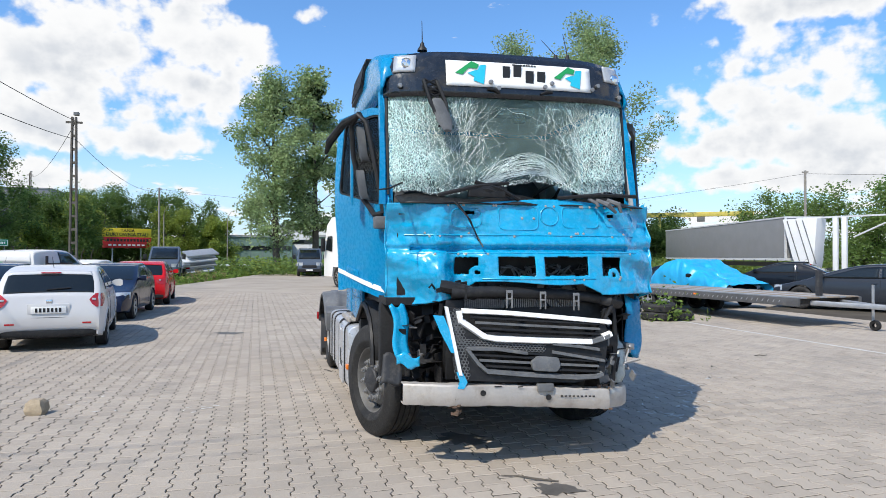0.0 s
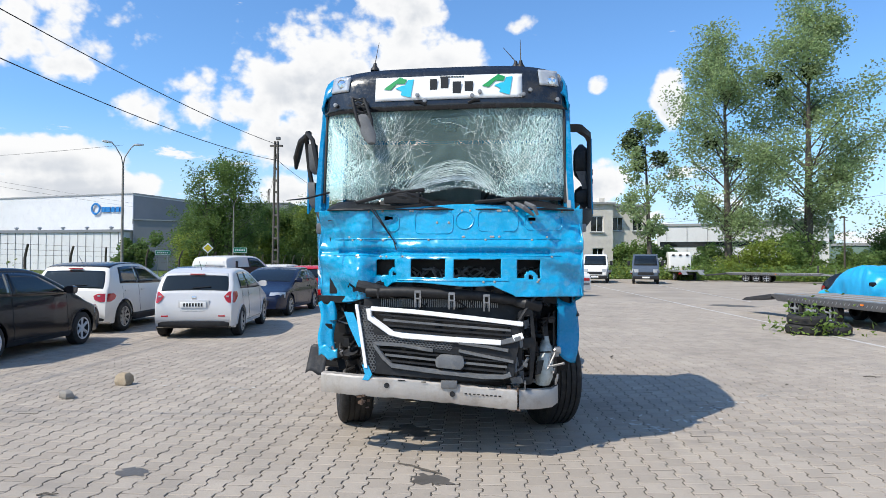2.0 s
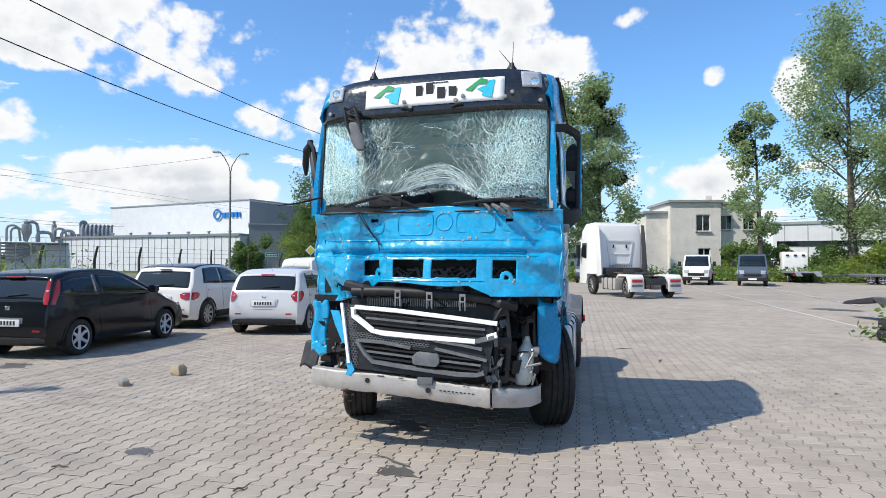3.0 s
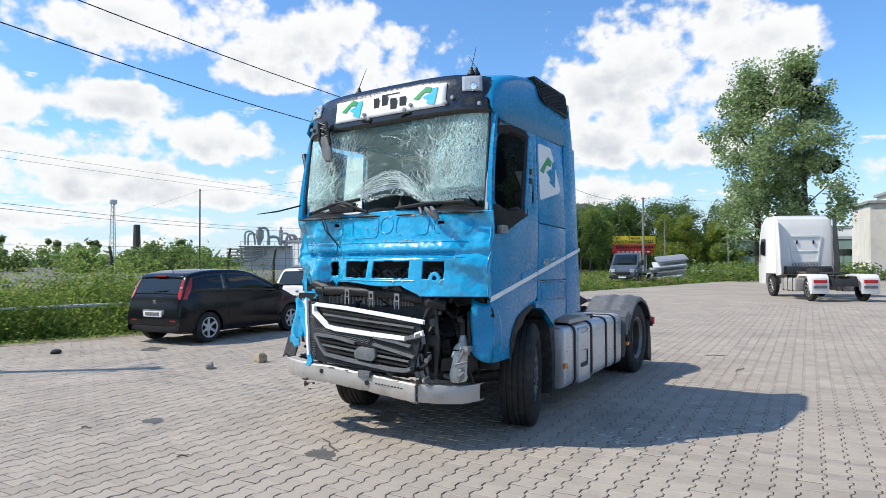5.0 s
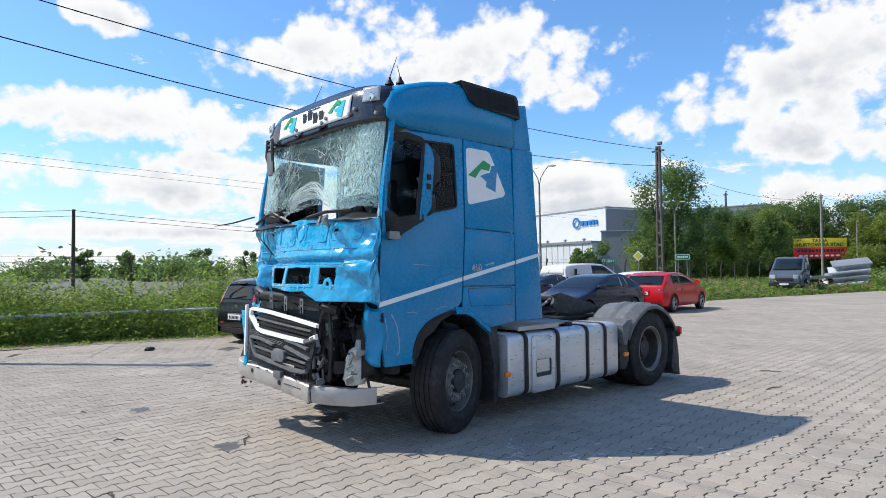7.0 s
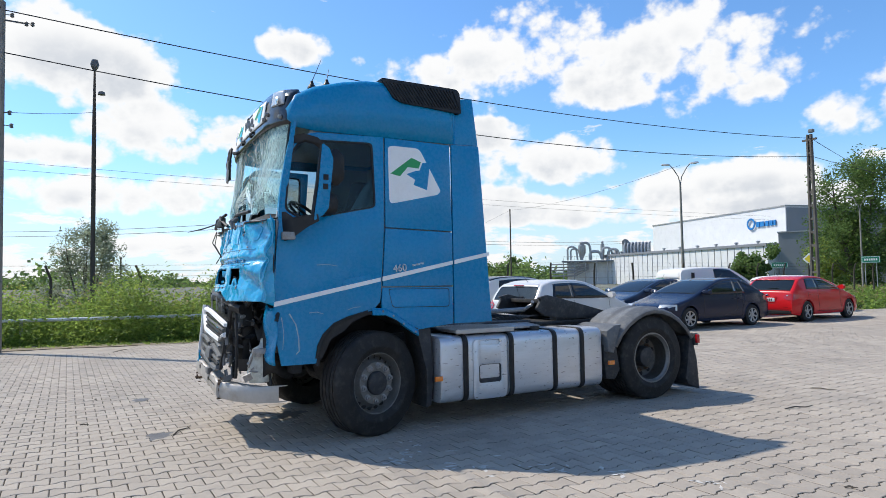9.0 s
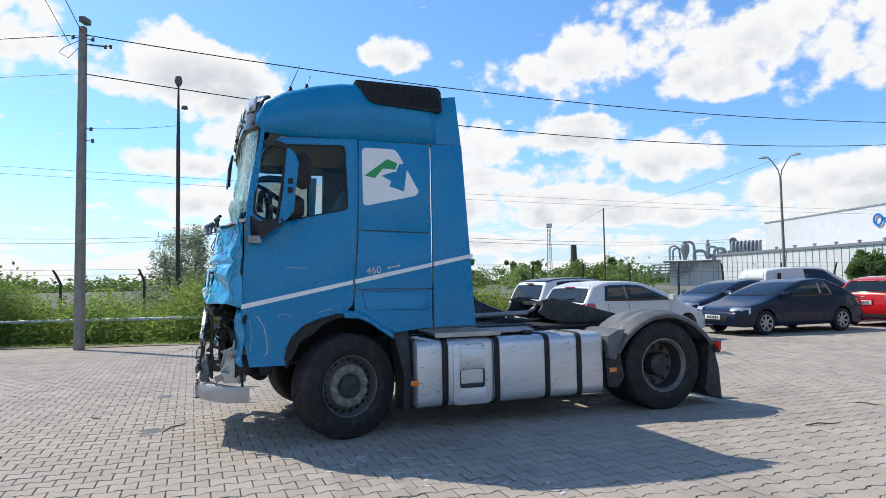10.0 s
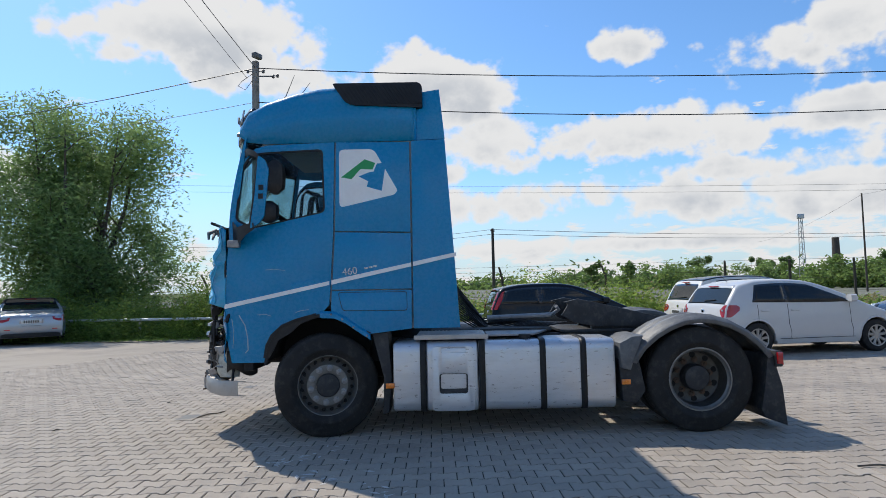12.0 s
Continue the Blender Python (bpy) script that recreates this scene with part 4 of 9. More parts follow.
s.tube([P(1.20, -0.60, 2.06), P(1.26, -0.50, 1.93), P(1.19, -0.40, 1.78), P(1.24, -0.37, 1.70)], 0.006, 6)
s.tube([P(1.20, -0.57, 2.05), P(1.24, -0.47, 1.90), P(1.17, -0.385, 1.75)], 0.005, 6)
s.tube([P(1.08, -0.98, 2.20), P(1.28, -1.12, 2.13), P(1.42, -1.25, 2.10)], [0.008, 0.008, 0.004], 6)
tagged(part("loose_cable", s, BLACK_PL, truck), kind="stuff")

# ---- grille
s = Shape()
# face carrier, leaning: top back, bottom forward; dropped at its left


def gr_at(v, z, d=0.0):
    """The grille's own plane; v runs along it, z before it dropped at one side."""
    drop = 0.085 * (v + 0.6)
    zz = z - drop
    return P(1.30 + (1.25 - zz) * 0.13 - 0.10 * max(0, v - 0.5) ** 2 + d, v, zz)


def bar(pts, r, nm, material, parent, w=None, label=""):
    s = Shape()
    s.tube([gr_at(*p) for p in pts], r, 8)
    return part(nm, s, material, parent, label)


def strip(pts, w, nm, material, parent, depth=0.03, label=""):
    """A flat moulded strip along a line on the grille."""
    s = Shape()
    rings = []
    for k, (v, z) in enumerate(pts):
        a, b = Vector(pts[max(k - 1, 0)]), Vector(pts[min(k + 1, len(pts) - 1)])
        t = (b - a).normalized()
        n = Vector((-t.y, t.x)) * w / 2
        rings.append([gr_at(v - n.x, z - n.y, 0.0), gr_at(v - n.x * 0.6, z - n.y * 0.6, depth), gr_at(v + n.x * 0.6, z + n.y * 0.6, depth), gr_at(v + n.x, z + n.y, 0.0)])
    s.loft(rings)
    return part(nm, s, material, parent, label, smooth=40)


grille = part("grille_carrier", Shape().plate([(-0.62, 0.70), (-0.69, 1.235), (-0.30, 1.235), (0.62, 1.23), (0.66, 1.12), (0.60, 0.78), (0.35, 0.72), (-0.3, 0.70)],
              [[(-0.56, 1.195), (-0.42, 1.03), (-0.30, 1.015), (0.45, 1.02), (0.60, 1.19)], [(-0.52, 0.93), (-0.40, 0.77), (0.50, 0.755), (0.57, 0.90)]], lambda v, z, d: gr_at(v, z, -d), 0.03), BLACK_PL, truck,
              "black plastic grille, dropped at one side, with white strips")
strip([(-0.565, 1.215), (-0.2, 1.222), (0.25, 1.215), (0.68, 1.205)], 0.04, "grille_strip", WHITE_TRIM, grille)
strip([(-0.585, 1.215), (-0.575, 1.14), (-0.40, 1.035), (-0.30, 1.022), (0.1, 1.03), (0.50, 1.045)], 0.055, "grille_strip", WHITE_TRIM, grille)
strip([(0.50, 1.045), (0.60, 1.075), (0.66, 1.10)], 0.05, "grille_strip", GREY_PL, grille)
strip([(0.60, 1.085), (0.68, 1.115)], 0.05, "grille_strip", WHITE_TRIM, grille)
for k, z in enumerate((1.175, 1.135, 1.095, 1.06)):
    strip([(-0.50 + 0.04 * k, z), (0.0, z + 0.003), (0.58, z + 0.012)], 0.022, "grille_slat", GREY_PL if k == 1 else BLACK_PL, grille, 0.02)
strip([(-0.535, 0.935), (-0.45, 0.83), (-0.38, 0.775), (-0.1, 0.765), (0.35, 0.76), (0.52, 0.775), (0.58, 0.80)], 0.042, "lower_frame", GREY_PL, grille)
strip([(-0.535, 0.935), (-0.30, 0.945), (-0.05, 0.925)], 0.03, "lower_frame", GREY_PL, grille)
strip([(0.16, 0.945), (0.35, 0.925), (0.60, 0.90)], 0.026, "lower_frame", GREY_PL, grille)
strip([(0.16, 1.01), (0.40, 1.0), (0.56, 0.985)], 0.03, "lower_frame", GREY_PL, grille)
for k, z in enumerate((0.895, 0.855, 0.815)):
    strip([(-0.49 + 0.05 * k, z), (0.0, z - 0.002), (0.55, z)], 0.022, "grille_slat", GREY_PL if k == 1 else BLACK_PL, grille, 0.02)
s = Shape()
s.plate(rr([(-0.02, 0.80), (-0.03, 0.865), (0.02, 0.91), (0.20, 0.91), (0.21, 0.84), (0.18, 0.80)], 0.02), [], lambda v, z, d: gr_at(v, z, 0.045 - d), 0.04)
part("radar_cover", s, GREY_PL, grille, "scuffed grey cover", bevel=0.008)
# honeycomb
s = Shape()
for row in range(17):
    for col in range(5 if row > 3 else 26):
        v, z = -0.645 + col * 0.029 + (row % 2) * 0.0145 + (0.012 if row < 4 else 0) * 0, 0.955 + row * 0.0165 if row > 3 else 0.948 + row * 0.0165
        if row > 3 and v > -0.575 - 0.05 * (z - 1.0) or (row < 4 and v > 0.12):
            continue
        if v < -0.63 + 0.0:
            continue
        pts = [gr_at(v + 0.0145 * math.cos(q), z + 0.0095 * math.sin(q), 0.004) for q in [math.pi / 6 + j * math.pi / 3 for j in range(7)]]
        s.tube(pts, 0.0028, 4, False)
tagged(part("honeycomb", s, GREY_PL, grille), kind="stuff")
s = Shape()
for row in range(22):
    for col in range(4):
        v, z = -0.655 + col * 0.027 + (row % 2) * 0.0135 + row * 0.0016 * 0, 0.72 + row * 0.0225
        v += (1.235 - z) * 0.09 - 0.01
        pts = [gr_at(v + 0.0135 * math.cos(q), z + 0.0125 * math.sin(q), 0.004) for q in [math.pi / 6 + j * math.pi / 3 for j in range(7)]]
        s.tube(pts, 0.0028, 4, False)
tagged(part("honeycomb", s, GREY_PL, grille), kind="stuff")
s = Shape()
s.loft([[gr_at(v0, z0, 0.0), gr_at(v0, z0, 0.03), gr_at(v0 + 0.025, z0, 0.03), gr_at(v0 + 0.025, z0, 0)] for v0, z0 in ((-0.70, 1.24), (-0.65, 0.98), (-0.605, 0.74))])
part("grille_edge_strip", s, WHITE_TRIM, grille)
s = Shape()
s.loft([[gr_at(v0, z0, 0.0), gr_at(v0, z0, 0.02), gr_at(v0 + w, z0, 0.02), gr_at(v0 + w, z0, 0)] for v0, z0, w in ((-0.79, 1.17, 0.08), (-0.74, 1.05, 0.08), (-0.66, 0.90, 0.03))])
s.loft([[gr_at(v0, z0, 0.0), gr_at(v0, z0, 0.02), gr_at(v0 + w, z0, 0.02), gr_at(v0 + w, z0, 0)] for v0, z0, w in ((-0.625, 0.76, 0.05), (-0.60, 0.69, 0.06), (-0.62, 0.64, 0.05))])
part("blue_corner_strip", s, BLUE_BENT_LIT, grille)

# ---- radiator stack and engine bay behind
s = Shape().box(P(1.13, 0.02, 0.98), (1.35, 0.10, 0.62))
rad = part("radiator", s, BLACK_PL, truck, bevel=0.01)
s = Shape()
for k in range(60):
    v = -0.5 + k * 0.0165
    s.box(P(1.185, v, 1.255), (0.006, 0.012, 0.07))
tagged(part("radiator_fin", s, STEEL, rad), kind="stuff")
s = Shape()
s.tube([P(1.22, -0.62, 1.345), P(1.25, -0.3, 1.35), P(1.25, 0.3, 1.325), P(1.23, 0.62, 1.285)], 0.045, 12)
s.tube([P(1.18, -0.70, 1.40), P(1.22, -0.52, 1.36), P(1.2, -0.42, 1.33)], 0.05, 10)
s.tube([P(1.2, 0.60, 1.29), P(1.26, 0.70, 1.26), P(1.2, 0.82, 1.24)], 0.05, 10)
part("cross_tube", s, BLACK_PL, truck)
for v in (-0.18, 0.10, 0.385):
    s = Shape()
    for e in (-0.021, 0.021):
        s.box(P(1.315, v + e, 1.285 - 0.05 * v), (0.012, 0.008, 0.135))
    s.box(P(1.315, v, 1.345 - 0.05 * v), (0.05, 0.01, 0.022))
    s.box(P(1.315, v, 1.29 - 0.05 * v), (0.05, 0.01, 0.012))
    part("tube_bracket", s, STEEL, truck, bevel=0.002)
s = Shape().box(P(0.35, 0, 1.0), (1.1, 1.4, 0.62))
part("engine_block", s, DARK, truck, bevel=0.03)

# ---- twisted aluminium bumper beam
BEAM = [(1.235, -1.00, 0.592), (1.33, -0.83, 0.592), (1.385, -0.64, 0.592), (1.38, -0.3, 0.572), (1.37, 0.1, 0.538), (1.375, 0.40, 0.515), (1.385, 0.63, 0.497)]


def beam(path, h, name):
    s = Shape()
    rings = []
    for k, (u, v, z) in enumerate(path):
        h2 = h * (1 + 0.03 * math.sin(k * 3.1))
        rings.append([P(u, v, z + h2), P(u + 0.012, v, z + h2 * 0.86), P(u + 0.02, v, z + h2 * 0.25), P(u + 0.02, v, z - h2 * 0.6), P(u + 0.008, v, z - h2), P(u - 0.09, v, z - h2), P(u - 0.09, v, z - h2 * 0.9), P(u - 0.01, v, z - h2 * 0.88), P(u - 0.01, v, z + h2 * 0.88), P(u - 0.09, v, z + h2 * 0.9), P(u - 0.09, v, z + h2)])
    s.loft(rings)
    return s


fine_path = []
for a, b in zip(BEAM[:-1], BEAM[1:]):
    for k in range(5):
        fine_path.append(tuple(Vector(a).lerp(Vector(b), k / 5) + Vector((rs.gauss(0, 0.003), 0, rs.gauss(0, 0.002)))))
fine_path.append(BEAM[-1])
bumper = part("bumper_beam", beam(fine_path, 0.078, "beam"), ALU, truck, "bare aluminium bumper beam, bent and scraped", smooth=30)
part("bumper_end", beam([(1.36, 0.645, 0.495), (1.27, 0.80, 0.48), (1.12, 0.93, 0.465), (0.93, 1.00, 0.465)], 0.075, "beam"), ALU, bumper, "torn bumper end piece")
s = Shape()
for v, z in ((0.112, 0.54), (-0.42, 0.60), (0.55, 0.50)):
    u = 1.40
    s.lathe([(0.022, 0), (0.022, 0.006), (0.013, 0.006), (0.0, 0.004)], 14, Matrix.Translation(P(u - 0.005, v, z)) @ Matrix.Rotation(radians(90), 4, "X"))
tagged(part("bumper_bolt", s, BLACK_PL, bumper), kind="stuff")
s = Shape().box(P(1.385, 0.085, 0.615), (0.13, 0.05, 0.06))
part("tow_eye_cover", s, GREY_PL, bumper, bevel=0.006)
s = Shape()
for v, w in ((-0.30, 0.06), (0.42, 0.05), (-0.12, 0.04)):
    s.box(P(1.398, v, 0.625 - 0.06 * v), (w, 0.004, 0.008))
for k in range(9):
    s.box(P(1.402, 0.22 + k * 0.034, 0.545 - k * 0.002), (0.02, 0.002, 0.01))
tagged(part("bumper_mark", s, BLACK_PL, bumper), kind="stuff")
for v0 in (-0.62, 0.62):
    s = Shape()
    for k in range(26):
        c = P(1.37 + rs.uniform(-0.05, 0.03), v0 + rs.gauss(0, 0.025), 0.50 + rs.uniform(-0.09, 0.10))
        s.box(c, (rs.uniform(0.01, 0.03), rs.uniform(0.01, 0.04), rs.uniform(0.006, 0.03)), rs.uniform(0, 90))
    tagged(part("torn_edge", s, RUST, bumper), kind="stuff")

# ---- smashed corners: brackets, bottles, hoses and rags of metal


def clutter(n, box, sizes, material, name, seed):
    r = random.Random(seed)
    s = Shape()
    for _ in range(n):
        c = P(*(r.uniform(a, b) for a, b in box))
        m = Matrix.Translation(c) @ Euler((r.gauss(0, 0.25), r.gauss(0, 0.25), r.gauss(0, 0.35))).to_matrix().to_4x4()
        k = r.random()
        if k < 0.45:
            big = r.uniform(*sizes)
            s.box((0, 0, 0), (big * r.uniform(0.5, 1.2), 0.012, big * r.uniform(0.8, 1.8)) if r.random() < 0.6 else (0.014, big * 1.4, big * r.uniform(0.6, 1.6)), m=m)
        elif k < 0.75:
            a, b = c, c + Vector((r.gauss(0, 0.08), r.gauss(0, 0.05), r.gauss(-0.08, 0.12)))
            s.tube([a, a.lerp(b, 0.5) + Vector([r.gauss(0, 0.03) for _ in range(3)]), b], r.uniform(0.006, 0.02), 6)
        else:
            s.lathe([(0.0, 0.03), (0.5, 0.025), (0.6, 0), (0.5, -0.02), (0.0, -0.03)], 10, m @ Matrix.Scale(r.uniform(*sizes), 4))
    return tagged(part(name, s, material, truck), kind="stuff")


clutter(44, ((0.85, 1.18), (0.62, 1.0), (0.62, 1.25)), (0.05, 0.15), BLACK_PL, "smashed_mount_debris", 1)
clutter(9, ((0.95, 1.2), (0.66, 0.98), (0.6, 1.2)), (0.03, 0.07), STEEL, "bent_bracket_debris", 2)
clutter(44, ((0.85, 1.12), (-0.98, -0.66), (0.64, 1.24)), (0.05, 0.14), BLACK_PL, "smashed_mount_debris", 3)
clutter(8, ((0.95, 1.15), (-1.0, -0.66), (0.68, 1.2)), (0.03, 0.07), STEEL, "bent_bracket_debris", 4)
clutter(46, ((1.0, 1.26), (-0.75, 0.85), (1.24, 1.40)), (0.03, 0.10), BLACK_PL, "engine_debris", 5)
clutter(18, ((1.22, 1.33), (0.60, 0.74), (0.60, 1.10)), (0.02, 0.06), GREY_PL, "broken_clip_debris", 6)
s = Shape()
s.loft([[P(u + ru * math.cos(q), v + rv * math.sin(q), z) for q in [j * math.pi / 6 for j in range(12)]] for u, v, z, ru, rv in ((1.05, 0.86, 0.57, 0.10, 0.06), (1.06, 0.87, 0.63, 0.12, 0.075), (1.06, 0.88, 0.80, 0.10, 0.07), (1.03, 0.885, 0.88, 0.10, 0.06), (1.02, 0.885, 0.91, 0.05, 0.04), (1.02, 0.885, 0.97, 0.035, 0.03))])
part("washer_bottle", s, BOTTLE, truck, "cracked milky washer bottle", smooth=60)
s = Shape()
s.grid(8, 10, lambda a, b: P(1.12 - 0.25 * b + 0.02 * math.sin(5 * a), 0.66 + 0.16 * a, 0.98 + 0.26 * b + 0.02 * math.sin(7 * a + b * 4)))
s.grid(8, 8, lambda a, b: P(1.05 - 0.30 * a, 0.95 + 0.04 * math.sin(5 * a), 0.62 + 0.55 * b + 0.04 * math.sin(6 * a)))
part("torn_liner", s, BLACK_PL, truck, solid=0.006)
s = Shape()
s.box(P(1.02, 0.98, 0.865), (0.05, 0.26, 0.05))
s.box(P(1.10, 0.93, 0.83), (0.12, 0.05, 0.04))
part("step_bracket", s, STEEL, truck, bevel=0.006)
s = Shape().plate(rr([(0.64, 0.60), (0.64, 1.20), (0.76, 1.22), (0.79, 0.95), (0.76, 0.60)], 0.03), [rr([(0.67, 0.98), (0.67, 1.15), (0.74, 1.17), (0.75, 0.98)], 0.02), rr([(0.675, 0.66), (0.675, 0.90), (0.74, 0.90), (0.735, 0.66)], 0.02)], lambda v, z, d: P(1.27 - d - 0.10 * (v - 0.64), v, z), 0.02)
part("headlamp_frame", s, BLACK_PL, truck, bevel=0.005)
# rags of the right corner
s = Shape()
s.grid(5, 12, lambda a, b: P(1.06 + 0.10 * b - 0.05 * a, -1.08 + 0.13 * a + 0.05 * b + 0.02 * math.sin(6 * b), 1.24 - 0.40 * b + 0.02 * math.sin(9 * a)))
part("torn_blue_corner", s, BLUE_BENT_LIT, truck, "torn strip of blue corner panel", solid=0.006)
s = Shape()
s.grid(6, 6, lambda a, b: P(1.18 + 0.04 * a, -1.04 + 0.17 * a, 0.80 + 0.09 * b - 0.03 * a + 0.02 * math.sin(8 * a + 5 * b)))
part("torn_blue_flap", s, BLUE_BENT_LIT, truck, solid=0.006)
s = Shape()
s.grid(6, 8, lambda a, b: P(1.10 + 0.06 * b, -1.13 + 0.16 * a - 0.03 * b, 0.87 - 0.22 * b + 0.02 * math.sin(6 * a)))
part("torn_step_cover", s, CHASSIS, truck, solid=0.012)
# near-black blocks added inside the arches, their colour standing for shade
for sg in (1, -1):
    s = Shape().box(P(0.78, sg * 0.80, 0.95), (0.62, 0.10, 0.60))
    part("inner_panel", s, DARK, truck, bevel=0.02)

# ---- wheels
AX = Matrix.Rotation(radians(90), 4, "Y")  # turns z into x, the axle


DISC = mat("dusty_wheel_disc", (0.20, 0.195, 0.185), 0.45, 0.45, 0.15, 9, 70, 0.15, stain=(0.13, 0.115, 0.10), stain_amount=0.5)
RIM_DARK = mat("greasy_wheel_dish", (0.085, 0.08, 0.072), 0.5, 0.4, 0.2, 9, 70, 0.15, stain=(0.04, 0.035, 0.03), stain_amount=0.6)


def tyre_profile(r, w, rim):
    h = w / 2
    p = [(rim, -h * 0.78), (rim + 0.02, -h * 0.92), (rim + 0.09, -h), (r - 0.05, -h * 0.99), (r - 0.018, -h * 0.90), (r, -h * 0.76)]
    for g in (-0.5, -0.17, 0.17, 0.5):
        p += [(r, h * g - 0.008), (r - 0.012, h * g - 0.006), (r - 0.012, h * g + 0.006), (r, h * g + 0.008)]
    return p + [(r, h * 0.76), (r - 0.018, h * 0.90), (r - 0.05, h * 0.99), (rim + 0.09, h), (rim + 0.085, h + 0.004), (rim + 0.06, h + 0.004), (rim + 0.055, h), (rim + 0.02, h * 0.92), (rim, h * 0.78)]


def lorry_wheel(m, front):
    """A lorry wheel, its outer face towards local +x at m."""
    w = new("front_wheel" if front else "rear_wheel")
    w.parent = truck
    w.matrix_local = m
    offs = (0.0,) if front else (0.0, -0.345)
    for o in offs:
        s = Shape().lathe(tyre_profile(0.502, 0.315, 0.288), 64, Matrix.Translation((o, 0, 0)) @ AX)
        part("tyre", s, RUBBER, w, smooth=40)
    if front:
        prof = [(0.30, 0.115), (0.302, 0.13), (0.288, 0.128), (0.278, 0.10), (0.272, 0.03), (0.262, 0.015), (0.235, 0.035), (0.215, 0.075), (0.20, 0.10), (0.135, 0.105), (0.115, 0.10)]
    else:
        prof = [(0.30, 0.115), (0.306, 0.136), (0.290, 0.136), (0.283, 0.115), (0.272, 0.105), (0.262, 0.06), (0.258, 0.0), (0.25, -0.05), (0.235, -0.062), (0.20, -0.065), (0.15, -0.07), (0.115, -0.07)]
    s = Shape().lathe(prof, 48, AX)
    rim = part("rim", s, DISC if front else RIM_DARK, w, smooth=35)
    if not front:
        part("rim_flange", Shape().lathe([(0.302, 0.118), (0.309, 0.139), (0.289, 0.140), (0.280, 0.118), (0.268, 0.108), (0.268, 0.098)], 48, AX), DISC, rim, smooth=35)
    hub = [(0.115, 0.10), (0.115, 0.125), (0.105, 0.138), (0.06, 0.145), (0.0, 0.147)] if front else [(0.13, -0.10), (0.128, 0.03), (0.115, 0.055), (0.07, 0.065), (0.0, 0.067)]
    part("hub", Shape().lathe(hub, 32, AX), CHASSIS, w, smooth=35)
    bolt = Shape()
    zb = 0.105 if front else -0.068
    bolt.lathe([(0.032, 0), (0.032, 0.006), (0.025, 0.008), (0.025, 0.026), (0.014, 0.028), (0.013, 0.044), (0.0, 0.046)], 12, AX)
    first = None
    for k in range(10):
        q = 2 * math.pi * k / 10 + 0.2
        if first is None:
            first = part("wheel_nut", bolt, STEEL if front else RUST, w, smooth=30)
            b = first
        else:
            b = new("wheel_nut", first.data)
            b.parent = w
        b.location = (zb, 0.168 * math.cos(q), 0.168 * math.sin(q))
    hole = Shape().lathe([(0.0, 0.002), (0.026, 0.002), (0.030, -0.002)], 12, AX)
    data = None
    for k in range(10 if not front else 20):
        q = 2 * math.pi * (k + 0.5) / (10 if not front else 20)
        rr_, xx = (0.216, -0.060) if not front else (0.240, 0.037)
        if data is None:
            o = part("hand_hole", hole, DARK, rim, smooth=0)
            data = o.data
        else:
            o = new("hand_hole", data)
            o.parent = rim
        o.matrix_local = Matrix.Translation((xx, rr_ * math.cos(q), rr_ * math.sin(q))) @ Matrix.Rotation(q, 4, "X") @ Matrix.Scale(0.85 if front else 1.0, 4) @ Matrix.Rotation(radians(0 if not front else 35), 4, "Y")
    return w


def at_wheel(u, v, steer, sg):
    return Matrix.Translation(P(u, v, 0.497)) @ Matrix.Rotation(radians(steer + (0 if sg > 0 else 180)), 4, "Z")


lorry_wheel(at_wheel(0.03, 1.00, 17, 1), True)
lorry_wheel(at_wheel(0.10, -0.96, 17, -1), True)
lorry_wheel(at_wheel(-3.60, 1.07, 0, 1), False)
lorry_wheel(at_wheel(-3.60, -1.02, 0, -1), False)
s = Shape()
s.tube([P(0.05, 0.85, 0.50), P(0.08, 0.5, 0.42), P(0.12, -0.5, 0.42), P(0.11, -0.82, 0.50)], 0.06, 10)
part("front_axle", s, CHASSIS, truck)
part("rear_axle", Shape().tube([P(-3.6, 0.75, 0.5), P(-3.6, 0.3, 0.5), P(-3.6, 0.15, 0.5), P(-3.6, -0.15, 0.5), P(-3.6, -0.3, 0.5), P(-3.6, -0.75, 0.5)], [0.09, 0.10, 0.22, 0.22, 0.10, 0.09], 14), CHASSIS, truck)

# ---- chassis
for sg in (1, -1):
    s = Shape().plate([(1.0, 0.66), (1.0, 0.90), (-4.35, 0.92), (-4.35, 0.70), (-3.0, 0.64)], [], lambda u, z, d, sg=sg: P(u, sg * (0.44 - d), z), 0.075)
    part("frame_rail", s, CHASSIS, truck, bevel=0.008)
for u in (-0.9, -2.2, -2.9, -4.2):
    part("cross_member", Shape().box(P(u, 0, 0.80), (0.80, 0.14, 0.16)), CHASSIS, truck, bevel=0.01)
part("gearbox", Shape().tube([P(0.2, 0, 0.75), P(-0.7, 0, 0.72), P(-1.3, 0, 0.68), P(-1.6, 0, 0.66), P(-3.4, 0, 0.55)], [0.34, 0.30, 0.22, 0.08, 0.07], 14), DARK, truck)

# ---- fuel tanks


def round_section(v0, v1, z0, z1, r, n=5):
    return [(a, b) for a, b in rr([(v0, z0), (v1, z0), (v1, z1), (v0, z1)], r, n)]


